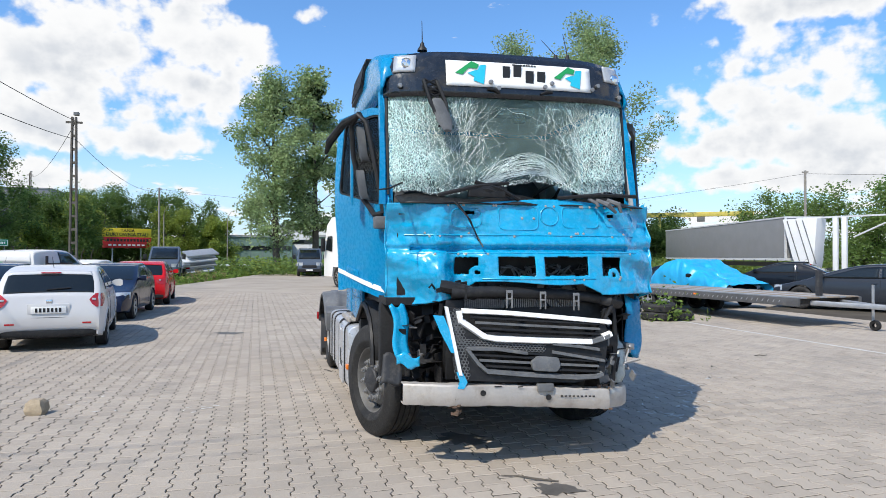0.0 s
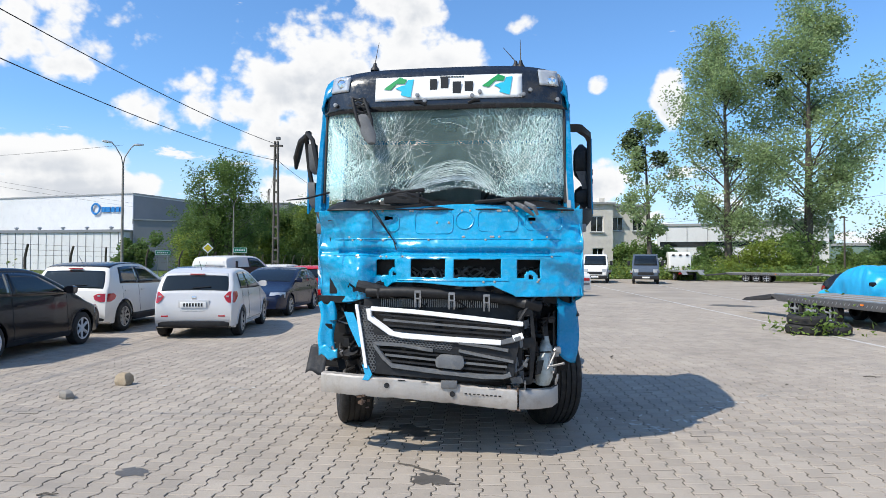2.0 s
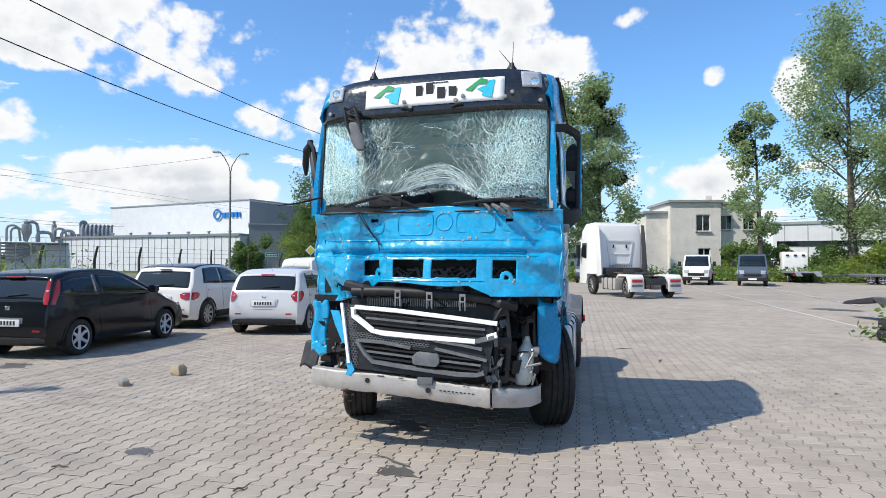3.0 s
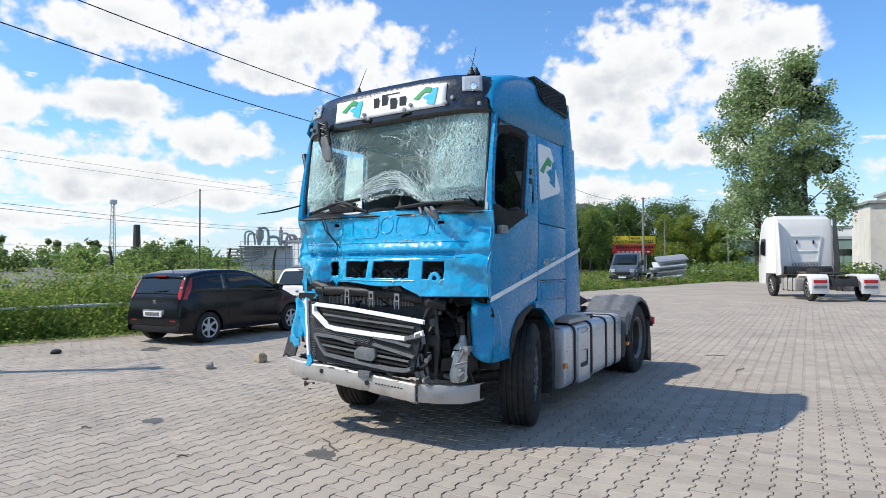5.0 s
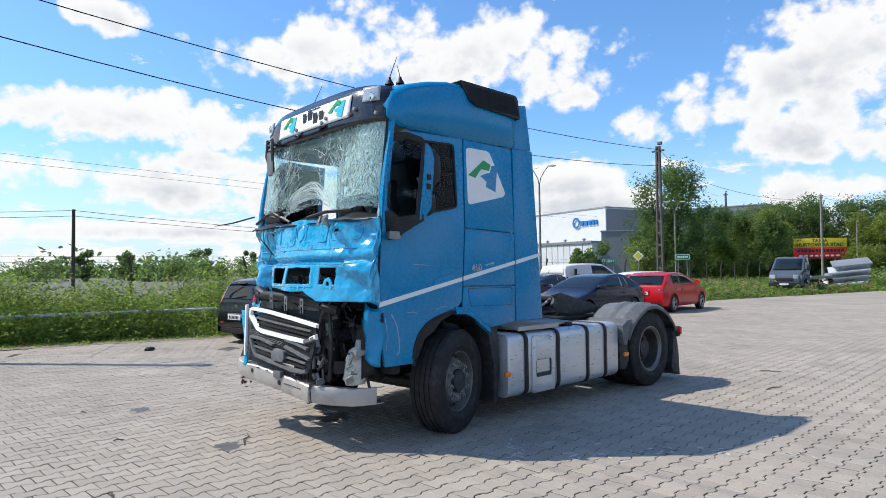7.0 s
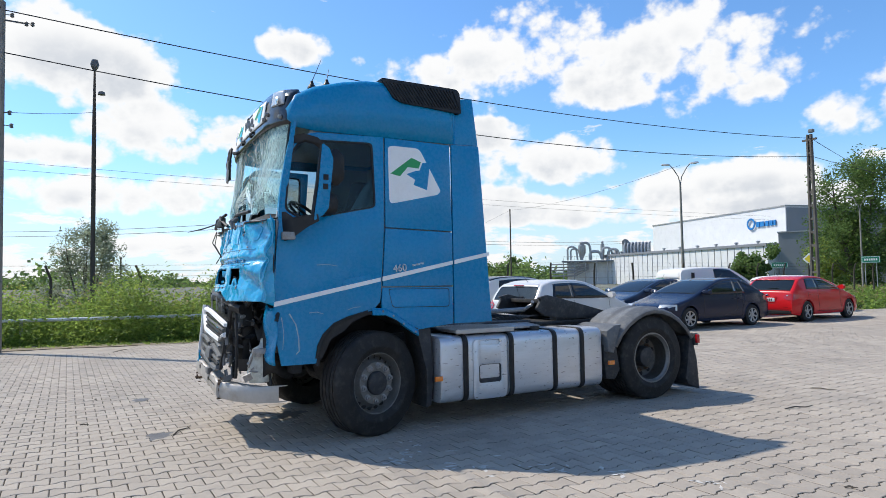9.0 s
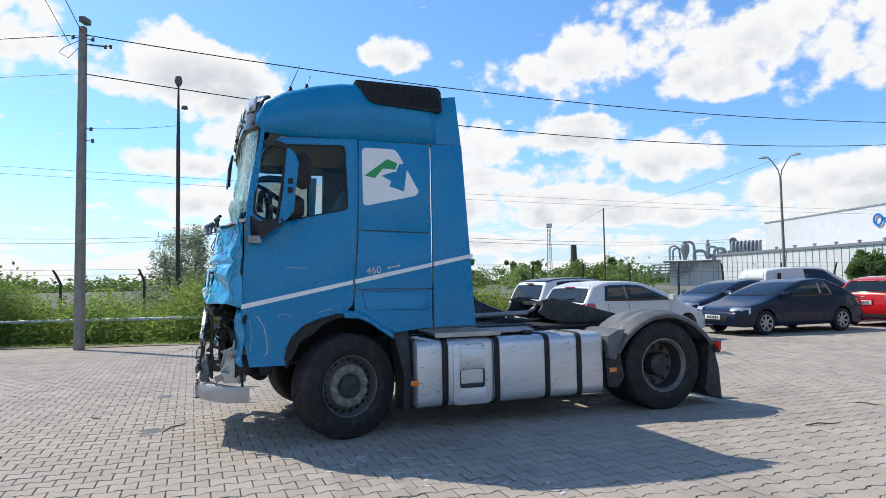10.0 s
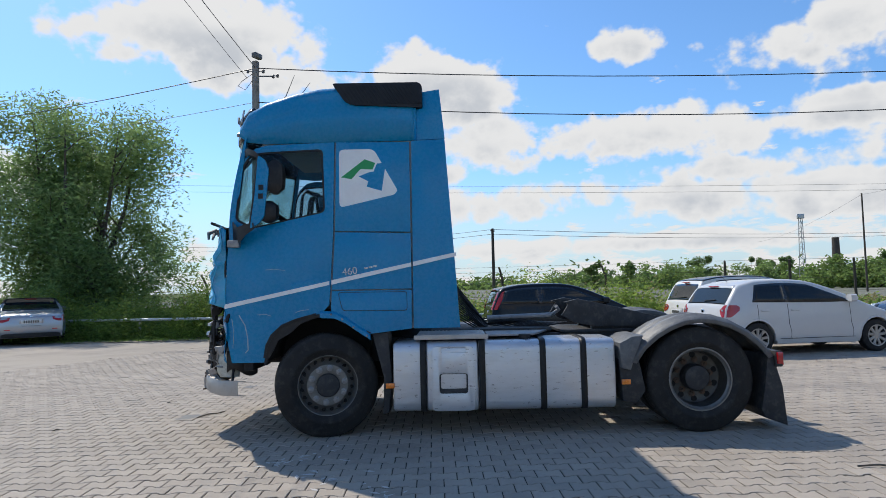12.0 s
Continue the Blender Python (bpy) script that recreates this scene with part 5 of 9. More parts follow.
def tank(u0, u1, sg, material, name, label, r=0.10, z0=0.235, z1=0.905, v0=0.55, v1=1.205):
    sec = round_section(v0, v1, z0, z1, r)
    cv, cz = (v0 + v1) / 2, (z0 + z1) / 2
    rings = []
    for u, k in ((u0, 0.955), (u0 - 0.006, 0.985), (u0 - 0.02, 1.0), (u1 + 0.02, 1.0), (u1 + 0.006, 0.985), (u1, 0.955)):
        rings.append([P(u, sg * (cv + (a - cv) * k), cz + (b - cz) * k) for a, b in sec])
    return part(name, Shape().loft(rings), material, truck, label, smooth=40)


def strap(u, sg, w=0.058):
    sec = round_section(0.545, 1.214, 0.227, 0.914, 0.105)
    rings = [[P(u + d, sg * a, b) for a, b in sec] for d in (-w / 2, w / 2)]
    part("tank_strap", Shape().loft(rings, cap=False), BLACK_PL, truck, solid=0.012, smooth=40)


for sg in (1, -1):
    tank(-0.655, -0.965, sg, TANK, "side_tank", "brushed aluminium fluid tank")
    tank(-0.975, -1.475, sg, TANK, "step_tank", "brushed aluminium tank with a moulded step")
    main = tank(-1.485, -2.795, sg, TANK, "fuel_tank", "brushed aluminium fuel tank with black straps")
    for u in (-0.945, -1.515, -2.10, -2.49):
        strap(u, sg)
    # moulded step with a recess and a handle pocket
    step = part("tank_step", Shape().plate(rr([(-1.03, 0.245), (-1.44, 0.245), (-1.44, 0.86), (-1.03, 0.86)], 0.05), [rr([(-1.10, 0.41), (-1.375, 0.41), (-1.375, 0.60), (-1.10, 0.60)], 0.03), rr([(-1.12, 0.80), (-1.36, 0.80), (-1.36, 0.87 - 0.02), (-1.12, 0.87 - 0.02)], 0.02)],
                lambda u, z, d, sg=sg: P(u, sg * (1.220 - d), z), 0.03), TANK, truck, bevel=0.008)
    part("step_recess", Shape().plate(rr([(-1.09, 0.40), (-1.385, 0.40), (-1.385, 0.61), (-1.09, 0.61)], 0.03), [rr([(-1.115, 0.455), (-1.36, 0.455), (-1.36, 0.595), (-1.115, 0.595)], 0.02)], lambda u, z, d, sg=sg: P(u, sg * (1.214 - d), z), 0.02), CHASSIS, step, bevel=0.004)
    part("filler_cap", Shape().lathe([(0.06, 0), (0.065, 0.02), (0.06, 0.045), (0.0, 0.05)], 20, Matrix.Translation(P(-1.95, sg * 1.02, 0.905))), BLACK_PL, main)
    tread = part("catwalk", Shape().plate([(-0.88, 0.50), (-1.56, 0.50), (-1.56, 1.16), (-0.88, 1.16)], [], lambda u, v, d, sg=sg: P(u, sg * v, 0.965 - d), 0.035), ALU, truck, "ribbed aluminium tread plate", bevel=0.006)
    s = Shape()
    for k in range(17):
        s.box(P(-0.90 - k * 0.039, sg * 0.83, 0.967), (0.60, 0.012, 0.008))
    part("tread_ribs", s, ALU, tread)
    part("tread_edge", Shape().box(P(-1.22, sg * 1.165, 0.945), (0.02, 0.72, 0.045)), ALU, tread, bevel=0.004)
    part("deck_plate", Shape().plate([(-1.58, 0.50), (-2.25, 0.48), (-2.05, 1.02), (-1.58, 1.06)], [], lambda u, v, d, sg=sg: P(u, sg * v, 0.955 - d), 0.02), STEEL, truck, bevel=0.004)
    for u in (-0.625, -2.875):
        lamp = part("side_marker", Shape().box(P(u, sg * (1.215 if u > -1 else 1.265), 0.495), (0.03, 0.085, 0.05)), AMBER, truck, "amber side marker lamp", bevel=0.008)

# ---- rear mudguards, lamps and flaps
for sg in (1, -1):
    c = (-3.60, 0.497)
    arc = [(c[0] + r_ * math.cos(radians(q)), c[1] + r_ * math.sin(radians(q))) for r_, q in ((0.70, 15), (0.66, 30), (0.625, 45), (0.605, 60), (0.60, 75), (0.60, 90), (0.605, 105), (0.62, 120), (0.645, 135), (0.68, 150), (0.72, 163))]
    s = Shape()
    prof = ((0.58, -0.05), (0.60, 0.0), (0.80, 0.012), (0.815, 0.026), (0.90, 0.026), (0.915, 0.012), (1.02, 0.012), (1.035, 0.026), (1.12, 0.026), (1.135, 0.012), (1.235, 0.005), (1.262, -0.02), (1.262, -0.06))
    rings = []
    for u, z in arc:
        n = Vector((u - c[0], z - c[1])).normalized()
        rings.append([P(u + n.x * e, sg * v, z + n.y * e) for v, e in prof])
    s.loft(rings, closed=False, cap=False)
    guard = part("mudguard", s, GREY_PL, truck, "dusty grey-black plastic rear mudguard", solid=0.012, smooth=45)
    part("mudguard_bracket", Shape().plate([(-2.83, 0.86), (-2.95, 0.92), (-3.06, 0.93), (-2.97, 0.72), (-2.93, 0.60), (-2.84, 0.62)], [], lambda u, z, d, sg=sg: P(u, sg * (1.255 - d), z), 0.62), GREY_PL, guard, bevel=0.012)
    part("mudguard_front", Shape().plate([(-2.83, 0.70), (-3.02, 0.72), (-3.08, 0.40), (-3.0, 0.28), (-2.86, 0.30)], [], lambda u, z, d, sg=sg: P(u, sg * (1.19 - d), z), 0.55), CHASSIS, guard, bevel=0.012)
    part("mud_flap", Shape().plate([(-4.24, 0.72), (-4.20, 0.40), (-4.16, 0.20), (-4.20, 0.12), (-4.40, 0.05), (-4.37, 0.42), (-4.29, 0.72)], [], lambda u, z, d, sg=sg: P(u, sg * (1.225 - d), z), 0.60), CHASSIS, truck, "black rubber mud flap", bevel=0.01)
    lamp = part("tail_lamp", Shape().box(P(-4.33, sg * 1.08, 0.68), (0.36, 0.07, 0.15)), CHASSIS, truck, "rear lamp cluster", bevel=0.012)
    part("tail_lens", Shape().box(P(-4.36, sg * 1.13, 0.68), (0.24, 0.035, 0.125)), RED_LENS, lamp, bevel=0.008)
    part("lamp_marker", Shape().box(P(-4.33, sg * 1.275, 0.69), (0.03, 0.05, 0.11)), RED_LENS, lamp, bevel=0.006)

# ---- fifth wheel coupling, tilted back, with its ramps
s = Shape()
poly = rr([(-2.62, -0.42), (-2.62, 0.42), (-3.05, 0.46), (-3.55, 0.30), (-3.62, 0.16), (-3.20, 0.07), (-3.0, 0.0), (-3.20, -0.07), (-3.62, -0.16), (-3.55, -0.30), (-3.05, -0.46)], 0.06)
s.plate(poly, [], lambda u, v, d: P(u, v, 1.165 + (u + 3.0) * 0.19 - d - 0.03 * ((u + 3.0) / 0.5) ** 2), 0.05)
fifth = part("fifth_wheel", s, CHASSIS, truck, "greasy black fifth wheel coupling plate, tilted", bevel=0.012)
for sg in (1, -1):
    part("coupling_skirt", Shape().plate([(-2.44, 1.24), (-2.60, 1.275), (-3.05, 1.17), (-3.60, 1.03), (-3.64, 1.00), (-3.30, 0.96), (-2.80, 0.97), (-2.55, 1.02), (-2.42, 1.10), (-2.50, 1.22)], [], lambda u, z, d, sg=sg: P(u, sg * (0.46 - d), z), 0.05), CHASSIS, fifth, bevel=0.008)
    part("coupling_stand", Shape().box(P(-3.0, sg * 0.36, 1.02), (0.12, 0.5, 0.22)), CHASSIS, fifth, bevel=0.01)
part("sliding_rail", Shape().box(P(-2.95, 0, 0.93), (0.95, 1.1, 0.03)), CHASSIS, truck, bevel=0.004)
s = Shape()
s.tube([P(-1.62, 0.30, 1.08), P(-2.32, 0.34, 1.10)], 0.03, 10)
s.tube([P(-2.32, 0.34, 1.10), P(-2.40, 0.40, 1.16), P(-2.36, 0.46, 1.20)], 0.02, 8)
part("air_pipe", s, STEEL, truck)
s = Shape()
for k in range(14):
    a0, a1 = P(-1.25, -0.2 + k * 0.03, 1.5 - k * 0.03), P(-2.1 - 0.03 * k, 0.1 + 0.02 * k, 1.02)
    s.tube([a0, a0.lerp(a1, 0.4) + Vector((0.1 * math.sin(k), 0, -0.25)), a1.lerp(a0, 0.15) + Vector((0, 0, -0.04)), a1], 0.009, 6)
tagged(part("air_hose", s, BLACK_PL, truck), kind="stuff")
part("chassis_deck", Shape().plate([(-1.0, -0.5), (-1.0, 0.5), (-2.3, 0.5), (-2.3, -0.5)], [], lambda u, v, d: P(u, v, 0.975 - d), 0.03), CHASSIS, truck, bevel=0.006)
part("exhaust_box", Shape().box(P(-2.15, -0.85, 0.62), (0.5, 0.62, 0.5)), STEEL, truck, bevel=0.05)

# ---- mirrors
# left: an open black frame, its blue cover on the outside, housings hanging behind
poly = rr([(0.605, 2.745), (0.535, 2.70), (0.500, 2.60), (0.548, 2.15), (0.600, 2.085), (0.688, 2.03), (0.640, 2.35)], 0.02)
cover = part("mirror_cover", Shape().plate(poly, [], lambda u, z, d: P(u, 1.345 - d, z), 0.03), BLUE, truck, "blue mirror cover on the cab side", bevel=0.006)
for z in (2.43, 2.345):
    part("mirror_plug", Shape().box(P(0.575 + 0.05 * (2.43 - z), 1.345, z), (0.02, 0.045, 0.05)), BLACK_PL, cover)
for z0, z1, u0 in ((2.37, 2.71, 0.455), (2.09, 2.31, 0.52)):
    h2 = (z1 - z0) / 2
    rings = []
    for k in range(7):
        q = -1 + 2 * k / 6
        e = math.sqrt(max(0.06, 1 - q ** 4))
        rings.append([P(u0 + a * e, 1.265 + b * e, z0 + h2 + q * h2) for a, b in ((0.09, -0.06), (0.10, 0.055), (0.02, 0.06), (-0.075, 0.03), (-0.085, -0.05), (0.0, -0.07))])
    house = part("mirror_housing", Shape().loft(rings), BLACK_PL, truck, "black mirror housing with its glass gone", smooth=50)
s = Shape()
s.loft([[P(u, v - w, z), P(u + 0.02, v - w, z + h), P(u - 0.02, v + w, z + h), P(u - 0.03, v + w, z)] for u, v, z, w, h in ((0.80, 1.13, 2.765, 0.03, 0.06), (0.765, 1.20, 2.78, 0.035, 0.06), (0.66, 1.30, 2.74, 0.03, 0.05), (0.60, 1.33, 2.68, 0.015, 0.05))])
s.tube([P(0.60, 1.32, 2.72), P(0.64, 1.31, 2.4), P(0.69, 1.31, 2.06)], 0.020, 8)
s.loft([[P(u, v - w, z), P(u + 0.03, v - w, z + h), P(u - 0.02, v + w, z + h), P(u - 0.03, v + w, z)] for u, v, z, w, h in ((0.92, 1.14, 1.86, 0.04, 0.26), (0.86, 1.20, 1.90, 0.05, 0.16), (0.76, 1.28, 1.98, 0.04, 0.10), (0.67, 1.33, 2.03, 0.02, 0.06))])
part("mirror_arm", s, BLACK_PL, truck, smooth=40)
s = Shape().box(P(0.885, 1.215, 1.90), (0.06, 0.12, 0.07))
part("mirror_hinge", s, STEEL, truck, bevel=0.01)
part("torn_bracket", Shape().plate(rr([(0.56, 2.15), (0.50, 2.12), (0.52, 2.30), (0.46, 2.44), (0.60, 2.44), (0.56, 2.30)], 0.01), [], lambda a, z, d: P(0.60 - d, 1.27 + (a - 0.53), z), 0.012), GREY_PL, truck)
# right: an open frame swung out
s = Shape()
loop = [(0.93, -1.06, 1.98), (0.92, -1.12, 2.35), (0.90, -1.20, 2.72), (0.86, -1.26, 2.79), (0.74, -1.30, 2.72), (0.70, -1.28, 2.45), (0.76, -1.20, 2.10), (0.84, -1.12, 1.97), (0.93, -1.06, 1.98)]
s.tube([P(*q) for q in loop], 0.022, 8)
mr_ = part("mirror_frame", s, BLACK_PL, truck, "black mirror frame torn open and swung out")
s = Shape()
s.tube([P(0.86, -1.24, 2.79), P(0.72, -1.36, 2.74), P(0.52, -1.46, 2.62), P(0.45, -1.49, 2.52)], [0.025, 0.032, 0.036, 0.015], 8)
part("mirror_arm", s, BLACK_PL, mr_)
for z0, z1 in ((2.42, 2.70), (2.10, 2.34)):
    s = Shape().loft([[P(u + a, v + b, z) for a, b in ((0.03, -0.03), (0.02, 0.03), (-0.05, 0.04), (-0.05, -0.03))] for u, v, z in ((0.80, -1.19, z0), (0.82, -1.21, z0 + 0.04), (0.80, -1.23, z1 - 0.05), (0.78, -1.235, z1))])
    part("mirror_housing", s, GREY_PL, mr_, smooth=50)
s = Shape().plate([(0.72, 2.05), (0.70, 2.72), (0.64, 2.70), (0.62, 2.10)], [], lambda u, z, d: P(u, -1.30 + d, z), 0.02)
part("mirror_cover", s, BLUE, mr_, bevel=0.005)
part("mirror_mount", Shape().box(P(0.93, -1.08, 1.90), (0.12, 0.12, 0.10)), GREY_PL, mr_, bevel=0.02)
mr_.location = P(-0.13, -0.02, 0)

# ---- inside the cab
s = Shape()
s.grid(20, 6, lambda a, b: P(1.05 - 0.5 * b + 0.03 * math.sin(9 * a), -1.0 + 2.0 * a, 1.95 + 0.12 * math.sin(math.pi * b) + 0.05 * math.sin(7 * a) * (1 - b)))
s.box(P(0.75, 0, 1.62), (2.0, 0.45, 0.6))
part("dashboard", s, BLACK_PL, truck, "crumpled dark dashboard")
s = Shape().lathe([(0.205 + 0.016 * math.cos(q), 0.016 * math.sin(q)) for q in [2 * math.pi * k / 8 for k in range(9)]], 32, Matrix.Translation(P(0.52, 0.56, 2.16)) @ Matrix.Rotation(radians(-38), 4, "X"))
s.tube([P(0.52, 0.56, 2.16), P(0.70, 0.56, 1.98)], 0.03, 8)
for q in (0, 120, 240):
    c = Matrix.Translation(P(0.52, 0.56, 2.16)) @ Matrix.Rotation(radians(-38), 4, "X")
    s.tube([c @ Vector((0, 0, 0)), c @ Vector((0.2 * math.cos(radians(q + 30)), 0.2 * math.sin(radians(q + 30)), 0))], 0.014, 6)
part("steering_wheel", s, BLACK_PL, truck)
SEAT = mat("seat_cloth", (0.06, 0.065, 0.075), 0.9, 0, 0.2, 8, 90, 0.3)
for v in (0.55, -0.55):
    seat = part("seat", Shape().loft([[P(u + 0.25 * a, v + 0.26 * b, 1.75 + dz) for a, b in rr([(-1, -1), (1, -1), (1, 1), (-1, 1)], 0.3)] for u, dz in ((-0.05, -0.10), (-0.05, 0.0), (-0.05, 0.05))]), SEAT, truck, smooth=60)
    s = Shape().loft([[P(-0.30 - (z - 1.7) * 0.18 + 0.07 * a, v + w * b, z) for a, b in rr([(-1, -1), (1, -1), (1, 1), (-1, 1)], 0.35)] for z, w in ((1.70, 0.24), (2.0, 0.26), (2.35, 0.23), (2.45, 0.15), (2.50, 0.13), (2.66, 0.13), (2.70, 0.09))])
    part("seat_back", s, SEAT, seat, smooth=60)
s = Shape().grid(10, 10, lambda a, b: P(0.25 - 0.35 * b, 0.78 + 0.22 * a + 0.03 * math.sin(9 * a + 7 * b), 2.02 + 0.55 * b + 0.03 * math.sin(8 * a) - 0.25 * a))
FILM = mat("plastic_film", (0.35, 0.5, 0.6), 0.25, 0, 0.1, 7, 40, 0.2)
part("airbag_curtain", s, FILM, truck, "limp pale airbag cloth hanging inside", smooth=60, solid=0.004)
part("bunk", Shape().box(P(-0.55, 0, 1.75), (2.0, 0.5, 0.22)), BEIGE, truck, bevel=0.05)
part("inside_lamp_console", Shape().box(P(0.80, 0.05, 2.86), (0.34, 0.16, 0.07)), GREY_PL, truck, bevel=0.02)
part("camera_pod", Shape().box(P(0.90, 0.06, 2.80), (0.11, 0.08, 0.09)), BLACK_PL, truck, bevel=0.015)
part("headlining", Shape().plate([(-0.80, -1.02), (-0.80, 1.02), (0.70, 1.02), (0.70, -1.02)], [], lambda u, v, d: P(u, v, 3.02 - d), 0.02), BEIGE, truck)

# ---------------------------------------------------------------- trees and weeds


def leaf_mat(name, col, island=0.35, through_=0.55):
    m = mat(name, col, 0.55, 0, 0.2, 0.6, 20, 0.0, island=island, spec=0.3)
    nt = m.node_tree
    p, out = nt.nodes["Principled BSDF"], nt.nodes["Material Output"]
    src = p.inputs["Base Color"].links[0].from_socket
    tr = nt.nodes.new("ShaderNodeBsdfTranslucent")
    hs = nt.nodes.new("ShaderNodeHueSaturation")
    hs.inputs["Value"].default_value, hs.inputs["Hue"].default_value = 1.5, 0.485
    nt.links.new(src, hs.inputs["Color"])
    nt.links.new(hs.outputs[0], tr.inputs["Color"])
    mx = nt.nodes.new("ShaderNodeMixShader")
    mx.inputs["Fac"].default_value = through_
    nt.links.new(p.outputs[0], mx.inputs[1])
    nt.links.new(tr.outputs[0], mx.inputs[2])
    nt.links.new(mx.outputs[0], out.inputs["Surface"])
    return m


LEAF_POPLAR = leaf_mat("poplar_leaf", (0.25, 0.33, 0.16))
LEAF_DARK = leaf_mat("dark_leaf", (0.10, 0.165, 0.048))
LEAF_MID = leaf_mat("mid_leaf", (0.155, 0.235, 0.07))
LEAF_LIME = leaf_mat("lime_leaf", (0.20, 0.26, 0.055))
LEAF_WILLOW = leaf_mat("willow_leaf", (0.165, 0.255, 0.095))
LEAF_GREY = leaf_mat("grey_willow_leaf", (0.20, 0.235, 0.16))
WEED = leaf_mat("weed_leaf", (0.155, 0.235, 0.05))
WEED_DRY = leaf_mat("dry_grass", (0.26, 0.23, 0.10))
MISTLE = leaf_mat("mistletoe_leaf", (0.028, 0.042, 0.012))
BARK = mat("bark", (0.10, 0.085, 0.068), 0.9, 0, 0.3, 3, 25, 0.8, stain=(0.04, 0.035, 0.03), stain_amount=0.5)


def leaves(gen, pts, size, droop=0.0, aspect=0.55):
    """Leaf-shaped quads at pts; returns verts and faces as arrays."""
    n = len(pts)
    d = gen.normal(size=(n, 3))
    d[:, 2] = d[:, 2] * 0.6 - droop
    d /= np.linalg.norm(d, axis=1, keepdims=True) + 1e-9
    e = np.cross(d, gen.normal(size=(n, 3)))
    e /= np.linalg.norm(e, axis=1, keepdims=True) + 1e-9
    L = size * gen.uniform(0.6, 1.4, (n, 1))
    w = L * aspect
    v = np.stack([pts - d * L * 0.5, pts + e * w * 0.5, pts + d * L * 0.5, pts - e * w * 0.5], 1).reshape(-1, 3)
    f = np.arange(4 * n).reshape(-1, 4)
    return v, f


def leaf_object(name, v, f, material, parent=None, kind="", label=""):
    me = bpy.data.meshes.new(name)
    me.vertices.add(len(v))
    me.vertices.foreach_set("co", v.astype(np.float32).ravel())
    me.loops.add(f.size)
    me.loops.foreach_set("vertex_index", f.astype(np.int32).ravel())
    me.polygons.add(len(f))
    me.polygons.foreach_set("loop_start", np.arange(0, f.size, f.shape[1], dtype=np.int32))
    me.update(calc_edges=True)
    me.validate()
    me.materials.append(material)
    ob = new(name, me)
    ob.parent = parent
    return tagged(ob, label, kind=kind)


def tree(name, x, y, h, half, material, label, seed, count=7000, size=0.30, trunk=0.3, low=0.25, clumps=46, group="", columns=1, droop=0.0, gap=1.0, mistletoe=0, stems=1, top=0.75):
    """A tapered trunk, limbs that reach the clumps, and a ragged crown of single leaves."""
    gen = np.random.default_rng(seed)
    r = random.Random(seed)
    t = thing(name, pose(x, y, -0.05, 0, 0, r.uniform(0, 360)), label, "tree", group)
    s = Shape()
    lean = Vector((r.uniform(-0.04, 0.04), r.uniform(-0.04, 0.04), 0)) * h
    bases = []
    for k in range(stems):
        q = 2 * math.pi * k / max(1, stems)
        off = Vector((math.cos(q), math.sin(q), 0)) * (0.0 if stems == 1 else half * 0.5)
        pts = [Vector((0, 0, 0)) + off * 0.12, Vector((0, 0, h * 0.25)) + off * 0.4 + lean * 0.2, Vector((0, 0, h * 0.55)) + off * 0.8 + lean * 0.6, Vector((0, 0, h * 0.88)) + off + lean]
        s.tube(pts, [trunk, trunk * 0.75, trunk * 0.45, trunk * 0.08], 9)
        bases.append(pts)
    clump = []
    boughs = max(8, clumps // 4)
    for k in range(boughs):
        b = r.choice(bases)
        zf = low + (1 - low) * (((k + r.random()) / boughs) ** 0.85)
        prof = math.sin(math.pi * min(1.0, max(0.04, (zf - low * 0.8) / (1 - low * 0.8))) ** top) ** 0.7
        q = r.uniform(0, 2 * math.pi)
        rad = half * prof * r.uniform(0.45, 1.0)
        mid = b[1].lerp(b[3], min(1, max(0, (zf - 0.2) / 0.75)))
        tip = Vector((mid.x + rad * math.cos(q), mid.y + rad * math.sin(q), h * zf * 0.95))
        start = mid.copy()
        start.z = max(h * 0.12, tip.z - rad * r.uniform(0.5, 1.2))
        elbow = start.lerp(tip, 0.5) + Vector((r.gauss(0, 0.08), r.gauss(0, 0.08), 0.10)) * rad
        s.tube([start, elbow, tip], [trunk * 0.20, trunk * 0.11, trunk * 0.03], 5)
        for j in range(max(1, round(clumps / boughs))):
            f = r.uniform(0.4, 1.08)
            c = (start.lerp(elbow, f * 2) if f < 0.5 else elbow.lerp(tip, f * 2 - 1)) + Vector((r.gauss(0, 1), r.gauss(0, 1), r.gauss(0, 0.9))) * half * 0.13
            c.z = min(c.z, h)
            clump.append((c, half * r.uniform(0.13, 0.30) * gap))
    part("trunk", s, BARK, t)
    per = max(20, count // clumps)
    pts = []
    for c, rad in clump:
        m = max(12, int(per * r.uniform(0.5, 1.5)))
        p = gen.normal(size=(m, 3))
        far_ = np.linalg.norm(p, axis=1, keepdims=True)
        p *= np.minimum(1.0, 1.9 / far_) * rad * 0.66 * gen.uniform(0.75, 1.25, 3)
        if droop:
            p[:, 2] -= np.abs(gen.normal(size=m)) * rad * droop
        pts.append(p + np.array(c))
    v, f = leaves(gen, np.concatenate(pts), size, droop * 1.2, 0.6 if not droop else 0.3)
    leaf_object("crown", v, f, material, t)
    if mistletoe:
        for k in range(mistletoe):
            c, rad = r.choice(clump[len(clump) // 3:])
            p = gen.normal(size=(260, 3))
            p /= np.linalg.norm(p, axis=1, keepdims=True)
            p *= 0.85 * gen.uniform(0.2, 1, (260, 1)) ** 0.4
            v, f = leaves(gen, p + np.array(c) * np.array((0.8, 0.8, 1)), 0.32)
            leaf_object("mistletoe", v, f, MISTLE, t)
    return t


